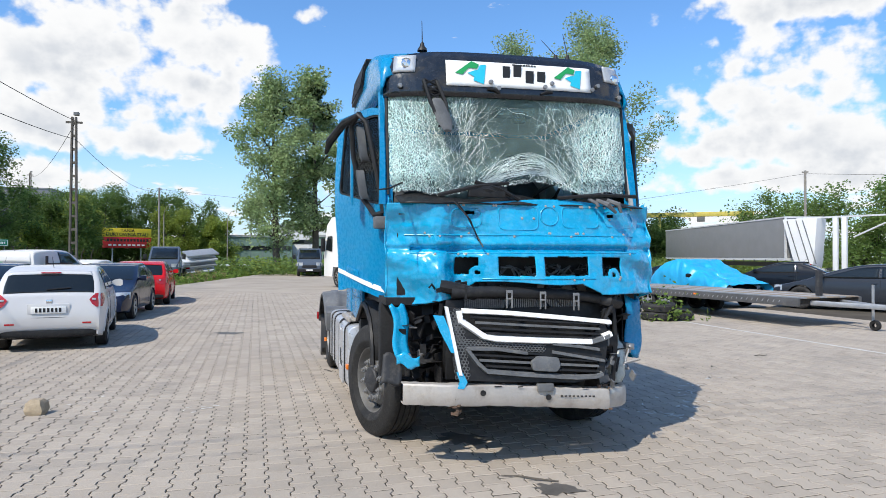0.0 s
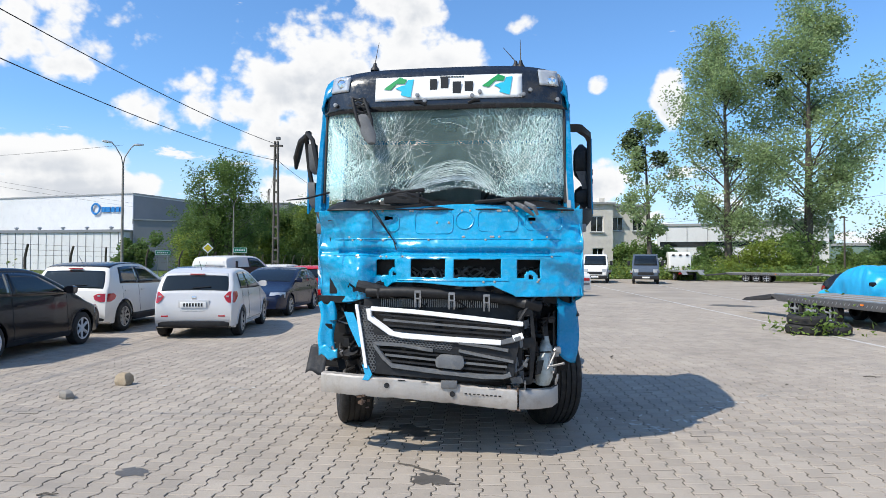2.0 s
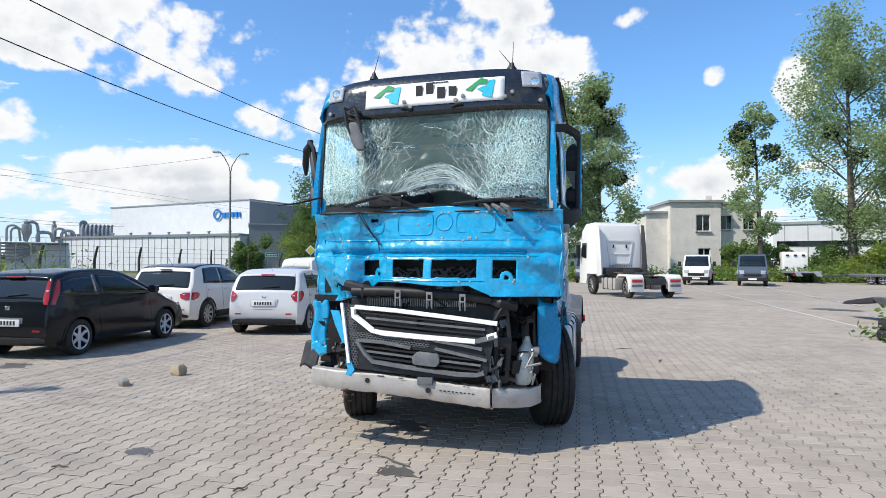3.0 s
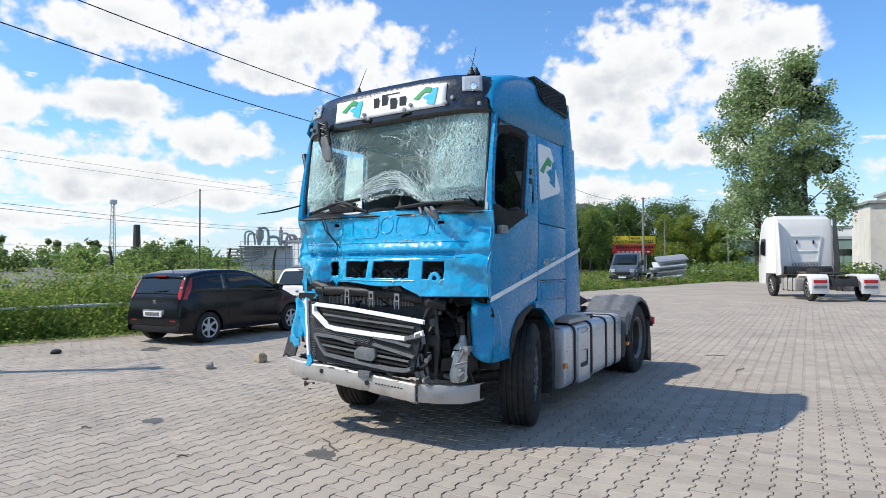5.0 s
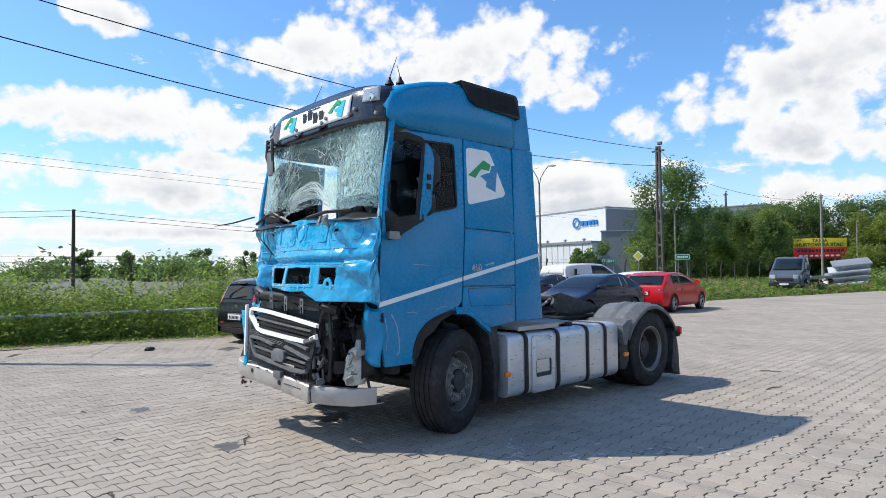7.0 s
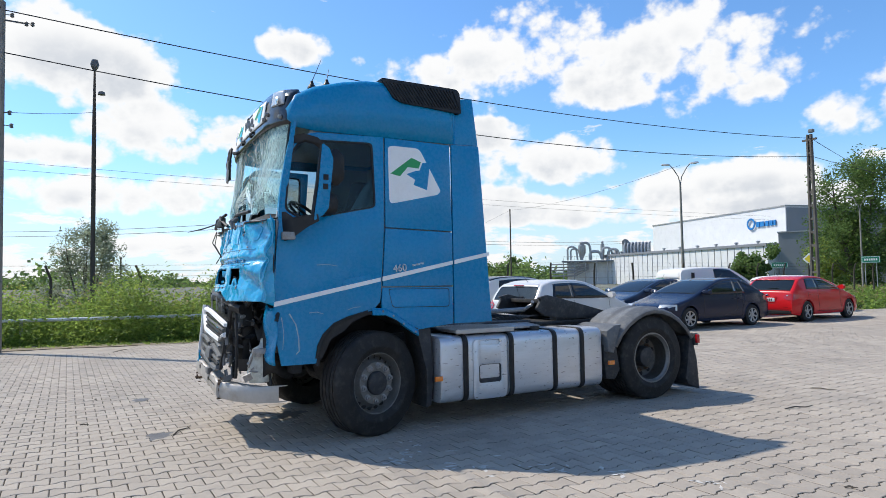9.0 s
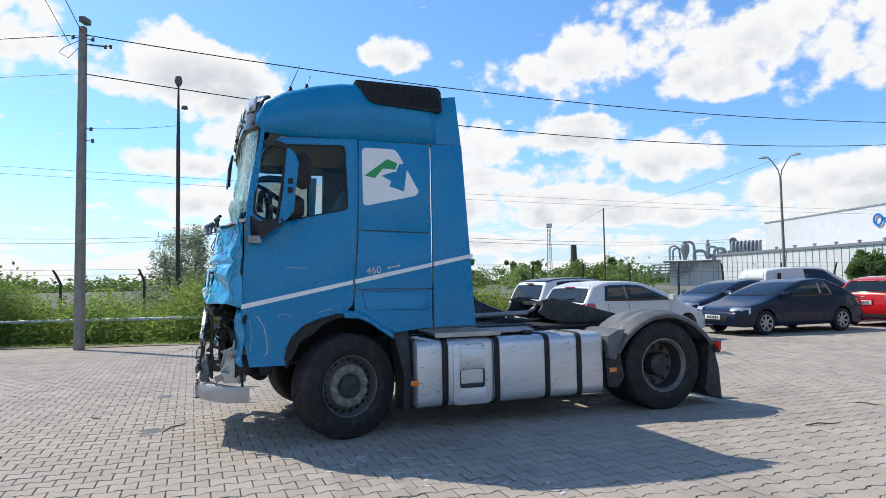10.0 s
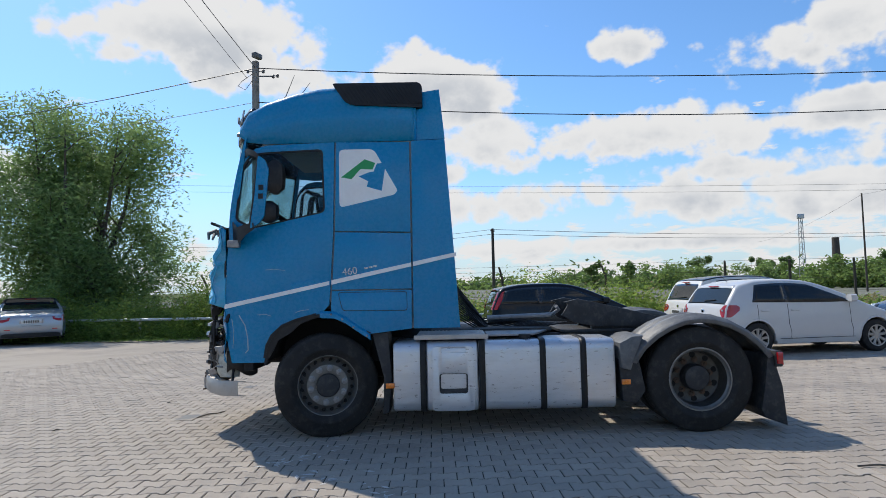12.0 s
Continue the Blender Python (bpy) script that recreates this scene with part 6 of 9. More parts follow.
POP = "tall poplar with a ragged pale green crown"
tree("poplar_tree", -22.3, 57.5, 18.6, 4.2, LEAF_POPLAR, POP + " and mistletoe balls", 11, 23000, 0.26, 0.36, 0.20, 150, "poplars", mistletoe=5, gap=0.85)
tree("poplar_tree", -18.9, 58.7, 19.8, 3.8, LEAF_POPLAR, POP + " and mistletoe balls", 12, 23000, 0.26, 0.36, 0.22, 150, "poplars", mistletoe=6, gap=0.85)
tree("poplar_tree", 0.6, 72.0, 25.8, 6.0, LEAF_POPLAR, POP, 13, 31000, 0.27, 0.42, 0.20, 170, "poplars", top=0.95, gap=0.85, mistletoe=3)
tree("poplar_tree", 7.9, 74.9, 29.0, 7.0, LEAF_POPLAR, POP, 14, 42000, 0.28, 0.5, 0.17, 200, "poplars", top=0.95, gap=0.85, mistletoe=3)
tree("poplar_tree", -6.2, 65.7, 16.8, 3.4, LEAF_POPLAR, "thin poplar with sparse drooping boughs", 15, 6500, 0.28, 0.28, 0.28, 60, "poplars", mistletoe=5, gap=0.8)
tree("ash_tree", -56.5, 59.5, 14.6, 4.6, LEAF_DARK, "broad dark green ash tree beyond the fence", 16, 26000, 0.26, 0.3, 0.05, 260, stems=3, gap=0.9)
for k, (x, y, h, w, c) in enumerate(((-62, 71.2, 9.5, 4.2, 0), (-62.8, 77.1, 10.2, 4.6, 0), (-61, 84.8, 11.1, 4.6, 0), (-55.6, 88.5, 10.6, 4.4, 0), (-49.1, 86.5, 8.3, 3.2, 2), (-57.5, 74.6, 8.9, 4.0, 2),
                                     (-60.7, 89.5, 11.7, 4.4, 0), (-55.6, 93.1, 11.2, 4.4, 0), (-51.2, 95.9, 10.2, 4.4, 0), (-44.1, 90.0, 7.1, 3.0, 2), (-68, 66, 8.6, 4.4, 0), (-66, 90, 11.5, 4.6, 0),
                                     (26.9, 70.2, 7.7, 4.8, 1), (33.4, 68.0, 8.4, 5.2, 1), (17.3, 80.0, 4.9, 3.0, 0), (18.4, 86.0, 6.4, 4.8, 0), (40, 66, 8.0, 5.0, 1),
                                     (-54.5, 66.5, 5.0, 2.6, 2), (-56.3, 73.3, 8.8, 3.6, 0), (-64.0, 63.5, 5.6, 3.0, 2))):
    tree("roadside_tree", x, y, h, w, (LEAF_DARK, LEAF_MID, LEAF_LIME)[c], ("dense dark green roadside tree", "rounded mid-green tree beyond the yard", "young bright green tree")[c], 30 + k, 17000, 0.26, 0.22, 0.0, 130, "trees along the road", stems=2, gap=0.95)
for k, (x, y, h, w, c) in enumerate(((2.4, 58.0, 3.9, 2.9, 2), (7.4, 61.9, 5.0, 3.2, 1), (-8.7, 61.3, 4.2, 2.6, 1), (-5.7, 62.0, 3.8, 2.6, 1), (-1.2, 62.5, 3.9, 3.0, 1), (12.0, 66, 3.2, 3.2, 1), (-12.4, 66, 3.2, 2.4, 1),
                                     (-55.3, 46.9, 4.2, 2.0, 0), (-51.9, 44.0, 3.4, 1.7, 0), (4.6, 66, 3.0, 3.0, 1))):
    y, h = (y + 9, h * 0.85) if y > 55 else (y, h)
    tree("bush", x, y, h, w, (LEAF_DARK, LEAF_MID, LEAF_LIME)[c], ("dark green bush by the works fence", "leafy green bush behind the yard", "yellow-green bush at the back hedge")[c], 60 + k, 6500, 0.27, 0.07, 0.0, 40, "bushes", stems=3)
tree("grey_willow", -23.6, -6.4, 4.5, 1.7, LEAF_GREY, "slender grey-green willow bush", 71, 12000, 0.16, 0.06, 0.0, 130, stems=4, droop=0.3, gap=0.9, top=0.7)
tree("willow_tree", -11.5, -13.6, 9.1, 3.7, LEAF_WILLOW, "big round willow with feathery grey-green leaves", 72, 80000, 0.19, 0.17, 0.06, 420, stems=6, droop=0.18, gap=0.85, top=0.8)
# far field trees
for k, (x, y, h, w, c) in enumerate(((-152.7, 23.9, 6.4, 2.4, 0), (-110, 33.2, 3.6, 6.3, 1), (-158.8, 44.5, 7.4, 4.2, 0), (-160.8, -18.4, 7.3, 2.4, 0), (-162, -10.1, 6.3, 4.0, 0), (-132.8, -0.4, 4.6, 5.2, 1), (-173, 7, 8.2, 3.6, 0),
                                     (-143.2, 10.9, 5.6, 6.0, 1), (-193, 20.7, 8.2, 2.6, 0), (-112.1, 26.6, 4.4, 4.6, 1), (-111, 33.5, 3.6, 4.8, 1), (-140, 20, 4.4, 6.0, 1), (-150, 2, 4.0, 6.0, 1), (-170, -28, 4.4, 7, 0), (-120, 18, 3.0, 5, 1), (-128, 30, 3.6, 6, 1))):
    tree("field_tree", x, y, h, w, (LEAF_DARK, LEAF_MID)[c], ("dark far field tree", "low bushy field tree")[c], 90 + k, 3000, 0.50, 0.14, 0.0, 26, "far field trees", stems=2)

# far wooded skyline
gen = np.random.default_rng(7)
n = 15000
az = gen.uniform(0, 1, n)
x = -330 + 30 * gen.normal(size=n) * 0.4
yy = -260 + 420 * az
z = np.abs(gen.normal(size=n)) * (3.0 + 2.5 * np.sin(az * 40) * np.sin(az * 17))
v, f = leaves(gen, np.stack([x, yy, z], 1), 2.6)
leaf_object("far_woods", v, f, LEAF_DARK, None, "stuff", "low dark wooded skyline far off")
tagged(bpy.data.objects["far_woods"], category="woods")

# verge of tall weeds along the yard's edge


def edge_x(y):
    pts = ((-16, -4.5), (-8.1, -7.5), (-4.7, -9.0), (-0.8, -9.4), (2.7, -10.0), (5.3, -10.1), (18, -14.5), (29, -17.5), (52, -22), (73, -27))
    for (y0, x0), (y1, x1) in zip(pts[:-1], pts[1:]):
        if y <= y1:
            return x0 + (x1 - x0) * (y - y0) / (y1 - y0)
    return -27


def weeds(name, n, ymin, ymax, depth, height, size, material, seed, label, stem=True, start=0.0, spread=1.0):
    gen = np.random.default_rng(seed)
    y = gen.uniform(ymin, ymax, n)
    e = np.array([edge_x(q) for q in y])
    inn = start + depth * gen.uniform(0, 1, n) ** spread
    hh = height * (0.55 + 0.35 * np.sin(y * 1.7 + inn) * np.sin(y * 0.63 + 2) + 0.25 * gen.normal(size=n)) * np.clip((inn + 0.25) / 0.8, 0.25, 1)
    hh = np.clip(hh, 0.1, height * 1.35)
    k = 10
    # each plant: leaves strewn up a leaning stalk
    t = gen.uniform(0.08, 1, (n, k))
    px = (e - inn)[:, None] + gen.normal(size=(n, k)) * 0.07 + t * gen.normal(size=(n, 1)) * 0.1
    py = y[:, None] + gen.normal(size=(n, k)) * 0.07 + t * gen.normal(size=(n, 1)) * 0.1
    pz = hh[:, None] * t - 0.05
    v, f = leaves(gen, np.stack([px, py, pz], -1).reshape(-1, 3), size, -0.15, 0.42)
    ob = leaf_object(name, v, f, material, None, "stuff", label)
    tagged(ob, category="weeds")


weeds("weeds", 24000, -15, 9, 4.0, 1.55, 0.095, WEED, 1, "dense tall green weeds along the yard edge")
weeds("weeds", 4200, -15, 9, 3.4, 1.65, 0.085, LEAF_LIME, 2, "pale flowering weeds among the green ones", start=0.3)
weeds("weeds", 1300, -15, 10, 9.0, 1.5, 0.12, WEED_DRY, 3, "dry grass heads behind the weeds", start=2.5)
weeds("weeds", 1200, -15, 9, 0.7, 0.35, 0.07, WEED, 4, "low sparse weeds at the paving edge", start=-0.5)
weeds("meadow_grass", 7000, 9, 70, 26, 0.55, 0.22, WEED, 5, "rough green verge grass by the road", start=0.2)
weeds("meadow_grass", 1500, 9, 70, 26, 0.7, 0.22, WEED_DRY, 6, "yellowing dry verge grass by the road", start=0.4)
weeds("meadow_grass", 1500, -15, 10, 14, 0.8, 0.2, WEED_DRY, 8, "dry meadow grass behind the fence", start=5)


SOIL = mat("dry_soil", (0.27, 0.225, 0.165), 0.95, 0, 0.2, 1.2, 40, 0.6, spec=0.1, stain=(0.13, 0.12, 0.06), stain_amount=0.6)
ys = np.arange(-15, 9.01, 0.25)
edge = [(edge_x(q) + 0.75 + 0.35 * noise.fractal(Vector((q * 0.9, 3.0, 1.0)), 1.0, 2.0, 4), q) for q in ys]
s = Shape()
s.loft([[(x, q, 0.005), (edge_x(q) - 0.8, q, 0.012)] for x, q in edge], closed=False, cap=False)
tagged(part("soil_strip", s, SOIL, smooth=0), "strip of dry brown soil and litter at the weeds", "ground", kind="structure")


def back_grass(seed, n, material, label):
    gen = np.random.default_rng(seed)
    px = gen.uniform(-27, 30, n)
    py = 63 + gen.uniform(0, 1, n) ** 1.4 * 12 - 0.02 * px + 0.7 * np.sin(px * 0.7)
    py = np.where(px < -14, py - 12, py)
    t = gen.uniform(0.1, 1, (n, 8))
    h = gen.uniform(0.4, 1.6, (n, 1))
    p = np.stack([px[:, None] + gen.normal(size=(n, 8)) * 0.3, py[:, None] + gen.normal(size=(n, 8)) * 0.3, t * h], -1).reshape(-1, 3)
    v, f = leaves(gen, p, 0.3, -0.1, 0.5)
    tagged(leaf_object("hedge_weeds", v, f, material, None, "stuff", label), category="weeds")


back_grass(21, 3600, LEAF_MID, "overgrown green strip at the back of the yard")
back_grass(22, 1200, LEAF_LIME, "pale green scrub at the back of the yard")
s = Shape().plate([(-30, 64.5), (45, 62.5), (45, 90), (-60, 110)], [], lambda a, b, d: (a, b, 0.03 - d), 0.03)
tagged(part("verge", s, GRASS, smooth=0), "overgrown grass strip behind the yard", "ground", kind="structure")
s = Shape().plate([(-45, -60), (-38, 20), (-60, 45), (-130, 60), (-330, 60), (-330, -220)], [], lambda a, b, d: (a, b, 0.0 - d), 0.03)
tagged(part("field", s, FIELD, smooth=0), "wide grey-lilac field of low crop", "field", kind="structure")

# ---------------------------------------------------------------- poles, wires, fence, signs
POLE_DARK = mat("weathered_pole_concrete", (0.105, 0.095, 0.082), 0.9, 0, 0.2, 3, 40, 0.4, stain=(0.05, 0.045, 0.04), stain_amount=0.5)
CONCRETE = mat("pole_concrete", (0.24, 0.225, 0.20), 0.9, 0, 0.18, 3, 40, 0.4, stain=(0.12, 0.11, 0.10), stain_amount=0.5)
WOODPOLE = mat("pole_wood", (0.075, 0.062, 0.05), 0.9, 0, 0.25, 3, 30, 0.5, stretch=(1, 1, 0.15))
WIRE = mat("wire_black", (0.02, 0.02, 0.022), 0.6, 0, 0.05, 3, 30, 0)
GALV = mat("galvanised_steel", (0.34, 0.35, 0.36), 0.45, 0.5, 0.15, 6, 50, 0.1)
LAMPGREY = mat("lamp_grey", (0.55, 0.56, 0.57), 0.4, 0.1, 0.08, 6, 40, 0.05)


def wire(a, b, sag, r, name="overhead_wire", label="thin black overhead wire"):
    a, b = Vector(a), Vector(b)
    s = Shape().tube([a.lerp(b, k / 16) - Vector((0, 0, sag * 4 * (k / 16) * (1 - k / 16))) for k in range(17)], r, 5)
    tagged(part(name, s, WIRE), label, "wire", "overhead wires")


# square concrete pole in the weeds
CON = (-8.0, -1.85)
t = thing("utility_pole", pose(*CON, -0.05), "square grey concrete power pole standing in weeds", "pole")
part("shaft", Shape().loft([[(w * a, w * b, z) for a, b in ((-1, -1), (1, -1), (1, 1), (-1, 1))] for z, w in ((0, 0.098), (4, 0.088), (8.15, 0.072))]), CONCRETE, t, bevel=0.012)
part("floodlight", Shape().box((0, 0.05, 8.30), (0.30, 0.16, 0.14)), GREY_PL, t, bevel=0.02)
s = Shape()
for z, dx in ((7.85, 0.22), (7.85, -0.22), (5.55, 0.2), (5.25, 0.24), (7.7, 0.5), (7.72, 0.62)):
    s.lathe([(0.02, -0.05), (0.045, -0.03), (0.03, 0), (0.045, 0.03), (0.015, 0.06)], 10, Matrix.Translation((-dx * 0.45, dx * 0.9, z)))
    s.tube([(0, 0, z), (-dx * 0.45, dx * 0.9, z)], 0.012, 6)
tagged(part("insulator", s, GREY_PL, t), kind="stuff")
s = Shape().tube([(0.0, -0.1, 7.8), (0.05, -0.45, 7.62), (0.05, -0.6, 7.5), (0.03, -0.35, 7.35), (0.02, -0.1, 7.6)], 0.008, 6)
part("cable_loop", s, WIRE, t)


def lattice_pole(x, y, h, name, label):
    t = thing(name, pose(x, y, -0.05, 0, 0, 20), label, "pole", "utility poles")
    s = Shape()
    for sg in (-1, 1):
        s.loft([[(sg * w + 0.038 * a, 0.08 * b, z) for a, b in ((-1, -1), (1, -1), (1, 1), (-1, 1))] for z, w in ((0, 0.165), (h, 0.075))])
    k = 0
    z = 0.4
    while z < h:
        w = 0.165 - 0.09 * z / h
        s.box((0, 0, z), (w * 2, 0.12, 0.11))
        z += 0.62
    part("shaft", s, POLE_DARK, t)
    part("crossarm", Shape().box((0, 0, h - 0.25), (0.7, 0.08, 0.09)), POLE_DARK, t)
    part("lamp_head", Shape().box((0.1, 0, h + 0.15), (0.22, 0.18, 0.16)), GREY_PL, t, bevel=0.02)
    return t


def lamp_post(x, y, h, arms, rz, material=CONCRETE, r0=0.10, label="concrete street lamp with two outreaching heads"):
    t = thing("street_lamp", pose(x, y, -0.05, 0, 0, rz), label, "street lamp", "street lamps")
    part("post", Shape().tube([(0, 0, 0), (0, 0, h * 0.84)], [r0, r0 * 0.6], 10), material, t)
    for sg in arms:
        arm = part("arm", Shape().tube([(0, 0, h * 0.83), (sg * 0.1, 0, h * 0.89), (sg * 0.42, 0, h * 0.955), (sg * 0.62, 0, h * 0.98)], 0.03, 8), material, t)
        part("lamp_head", Shape().loft([[(sg * (0.58 + d * 0.75), w * a, h * 0.98 + 0.06 * d + hh * b) for a, b in ((-1, -0.6), (1, -0.6), (0.8, 0.8), (-0.8, 0.8))] for d, w, hh in ((0, 0.06, 0.05), (0.2, 0.12, 0.08), (0.55, 0.13, 0.08), (0.75, 0.07, 0.04))]), LAMPGREY, arm, smooth=40)
    return t


lattice_pole(-20.0, 27.2, 8.1, "utility_pole", "perforated concrete power pole by the cars")
lattice_pole(-62.0, 74.5, 12.2, "utility_pole", "perforated concrete power pole by the road")
lamp_post(-31.2, 26.5, 8.9, (-1, 1), 62)
lamp_post(-48.0, 53.0, 9.0, (1, -1), 60)
lamp_post(-47, 80, 8.6, (1,), 10, label="street lamp with one outreaching head")
lamp_post(-40, 84, 8.0, (1,), 10, label="street lamp with one outreaching head")
# round steel lamp post behind the weeds
t = thing("street_lamp", pose(-14.9, -2.55, -0.05, 0, 0, 15), "dark steel yard lamp post with two small heads", "street lamp", "street lamps")
part("post", Shape().tube([(0, 0, 0), (0, 0, 6.6), (0, 0, 8.9)], [0.075, 0.07, 0.03], 10), WOODPOLE, t)
part("lamp_head", Shape().lathe([(0.0, 0.3), (0.10, 0.28), (0.14, 0.12), (0.10, 0.0), (0.03, -0.1)], 14, Matrix.Translation((0, 0, 8.85))), GREY_PL, t)
part("lamp_head", Shape().lathe([(0.0, 0.12), (0.09, 0.1), (0.12, 0.0), (0.0, -0.02)], 14, Matrix.Translation((0.05, 0.22, 7.95))), GREY_PL, t)
# plain poles
for x, y, h, r, lab in ((-33.6, 56.7, 8.1, 0.12, "grey round concrete pole by the billboard"), (-26.0, -0.75, 4.6, 0.10, "weathered wooden power pole in the field"), (-75.5, 25.4, 10.8, 0.11, "slim dark pole in the field"),
                        (-49.0, -14.0, 3.9, 0.09, "weathered wooden power pole in the field"), (23.4, 55.5, 8.7, 0.13, "grey concrete pole behind the trailers"), (-45.0, 103, 8.0, 0.12, "dark pole beyond the meadow"), (10.5, 70.0, 6.0, 0.10, "grey pole in the scrub"),
                        (-170.7, 37.2, 11.4, 1.1, "far brown brick works chimney")):
    t = thing("pole", pose(x, y, -0.05), lab, "pole", "poles")
    part("shaft", Shape().tube([(0, 0, 0), (0, 0, h)], [r, r * 0.7], 10), CONCRETE if "concrete" in lab else WOODPOLE, t)
    if "chimney" not in lab:
        part("crossarm", Shape().box((0, 0, h - 0.12), (0.5, 0.07, 0.08)), WOODPOLE, t)
# far radio mast
t = thing("radio_mast", pose(-141.2, 26.8, 0), "slim lattice radio mast far off", "mast")
s = Shape()
for q in range(3):
    a = 2 * math.pi * q / 3
    s.tube([(0.8 * math.cos(a), 0.8 * math.sin(a), 0), (0.35 * math.cos(a), 0.35 * math.sin(a), 14.8)], 0.07, 5)
for k in range(14):
    z = k * 1.05
    w = 0.8 - 0.45 * z / 14.8
    for q in range(3):
        a, b = 2 * math.pi * q / 3, 2 * math.pi * (q + 1) / 3
        s.tube([(w * math.cos(a), w * math.sin(a), z), (w * math.cos(b), w * math.sin(b), z + 1.0)], 0.04, 4)
part("lattice", s, GALV, t)
part("antennas", Shape().box((0, 0, 14.3), (1.3, 1.3, 0.9)), LAMPGREY, t, bevel=0.1)

PT = Vector((CON[0], CON[1], 7.9))
wire(PT, (-19.9, 27.2, 7.85), 0.55, 0.014)
wire(PT + Vector((0, 0, -1.0)), (-19.9, 27.2, 7.0), 0.75, 0.014)
wire(PT, (-10.5, -32, 9.6), 0.35, 0.014)
wire(PT + Vector((0, 0, -1.0)), (-10.5, -32, 8.4), 0.3, 0.008)
wire(PT, (9.0, 4.0, 10.5), 0.15, 0.010)
wire(PT + Vector((-0.1, -0.4, -0.2)), (9.0, 3.0, 11.5), 0.15, 0.007)
wire(PT + Vector((0, 0, -2.4)), (-14.9, -2.55, 7.3), 0.05, 0.007)
wire((-19.9, 27.2, 7.85), (-62.0, 74.5, 11.8), 0.9, 0.013)
wire((-19.9, 27.2, 7.0), (-33.6, 56.7, 7.8), 0.8, 0.012)
wire((-33.6, 56.7, 7.8), (-45, 103, 7.8), 0.6, 0.012)
wire((-33.6, 56.7, 7.9), (8, 110, 8.5), 0.9, 0.012)
for dz in (0.0, 0.25):
    wire((-26, -0.75, 4.5 - dz), (-62, 36, 5.6 - dz), 0.5, 0.012)
    wire((-26, -0.75, 4.5 - dz), (-30, -30, 5.2 - dz), 0.5, 0.012)
    wire((-24.0, -45, 10.5 - dz * 2), (-75, 62, 9.6 - dz * 2), 0.7, 0.011)
wire((23.4, 55.5, 8.4), (-30, 103, 7.0), 1.2, 0.013)
wire((23.4, 55.5, 8.4), (60, 48, 8.4), 0.6, 0.013)
wire((-75.5, 25.4, 10.6), (-170, 20, 11), 1.0, 0.012)
wire((-75.5, 25.4, 10.6), (-31.2, 26.5, 8.6), 0.5, 0.010)

# wire fence with bent concrete posts
fence = thing("fence", pose(0, 0, 0), "rusty wire mesh fence on dark posts with bent tops", "fence")
line = [(-13.5, -16.0), (-16.0, -7.5), (-17.3, -1.8), (-18.2, 2.2), (-19.0, 6.2), (-19.8, 10.5), (-21.5, 15.0), (-23.8, 20.0), (-27, 27), (-31, 35), (-35, 43), (-39, 52), (-42, 60)]
posts = []
post = Shape().tube([(0, 0, 0), (0, 0, 1.75), (0.14, -0.05, 2.05), (0.26, -0.09, 2.25)], [0.055, 0.05, 0.045, 0.04], 8)
data = None
for (x0, y0), (x1, y1) in zip(line[:-1], line[1:]):
    n = max(1, round(math.hypot(x1 - x0, y1 - y0) / 3.2))
    for k in range(n):
        posts.append((x0 + (x1 - x0) * k / n, y0 + (y1 - y0) * k / n))
for x, y in posts:
    if data is None:
        o = part("post", post, WOODPOLE, fence)
        data = o.data
    else:
        o = new("post", data)
        o.parent = fence
    o.location, o.rotation_euler = (x, y, -0.05), (0, rnd(-0.03, 0.03), rnd(-0.3, 0.3))
s = Shape()
for z in (0.5, 1.0, 1.5, 1.8):
    s.tube([(x, y, z) for x, y in posts], 0.006, 4)
for z, dx in ((2.0, 0.14), (2.2, 0.26)):
    s.tube([(x + dx, y - 0.05, z) for x, y in posts], 0.006, 4)
r = random.Random(3)
for (x0, y0), (x1, y1) in zip(posts[:9], posts[1:10]):
    for k in range(14):
        a = k / 14
        s.tube([(x0 + (x1 - x0) * a, y0 + (y1 - y0) * a, 0.3), (x0 + (x1 - x0) * min(1, a + 0.3), y0 + (y1 - y0) * min(1, a + 0.3), 1.75)], 0.004, 3)
tagged(part("mesh_wire", s, RUST, fence), kind="stuff")
# white pipe rail in the weeds
rail = thing("pipe_rail", pose(0, 0, 0), "whitish pipe rail in the weeds", "rail")
part("pipe", Shape().tube([(-7.8, -9.5, 0.62), (-9.5, -4.0, 0.62), (-10.0, -0.5, 0.63), (-10.7, 3.0, 0.63), (-11.3, 5.4, 0.62), (-12.5, 8.5, 0.6)], 0.045, 8), LAMPGREY, rail)
for x, y in ((-8.6, -7.0), (-9.8, -2.2), (-10.45, 1.8), (-11.1, 4.8)):
    part("stake", Shape().tube([(x, y, -0.05), (x, y, 0.62)], 0.04, 8), GALV, rail)

# signs
YEL = mat("sign_yellow", (0.80, 0.60, 0.03), 0.5, 0, 0.06, 3, 30, 0.05)
REDS = mat("sign_red", (0.62, 0.025, 0.03), 0.5, 0, 0.06, 3, 30, 0.05)
GRN = mat("road_sign_green", (0.01, 0.25, 0.13), 0.4, 0, 0.06, 4, 30, 0.03)
a, b = Vector((-55.2, 79.1, 0)), Vector((-51.4, 84.2, 0))
d = (b - a).normalized()
ang = math.degrees(math.atan2(d.y, d.x))
board = thing("billboard", pose(a.x, a.y, 0, 0, 0, ang), "yellow and red billboard on two posts beside the road", "billboard")
W_, Z0, Z1, ZM = (b - a).length, 2.65, 5.35, 4.15
part("upper_panel", Shape().box((W_ / 2, 0, (ZM + Z1) / 2), (W_, 0.12, Z1 - ZM)), YEL, board, bevel=0.01)
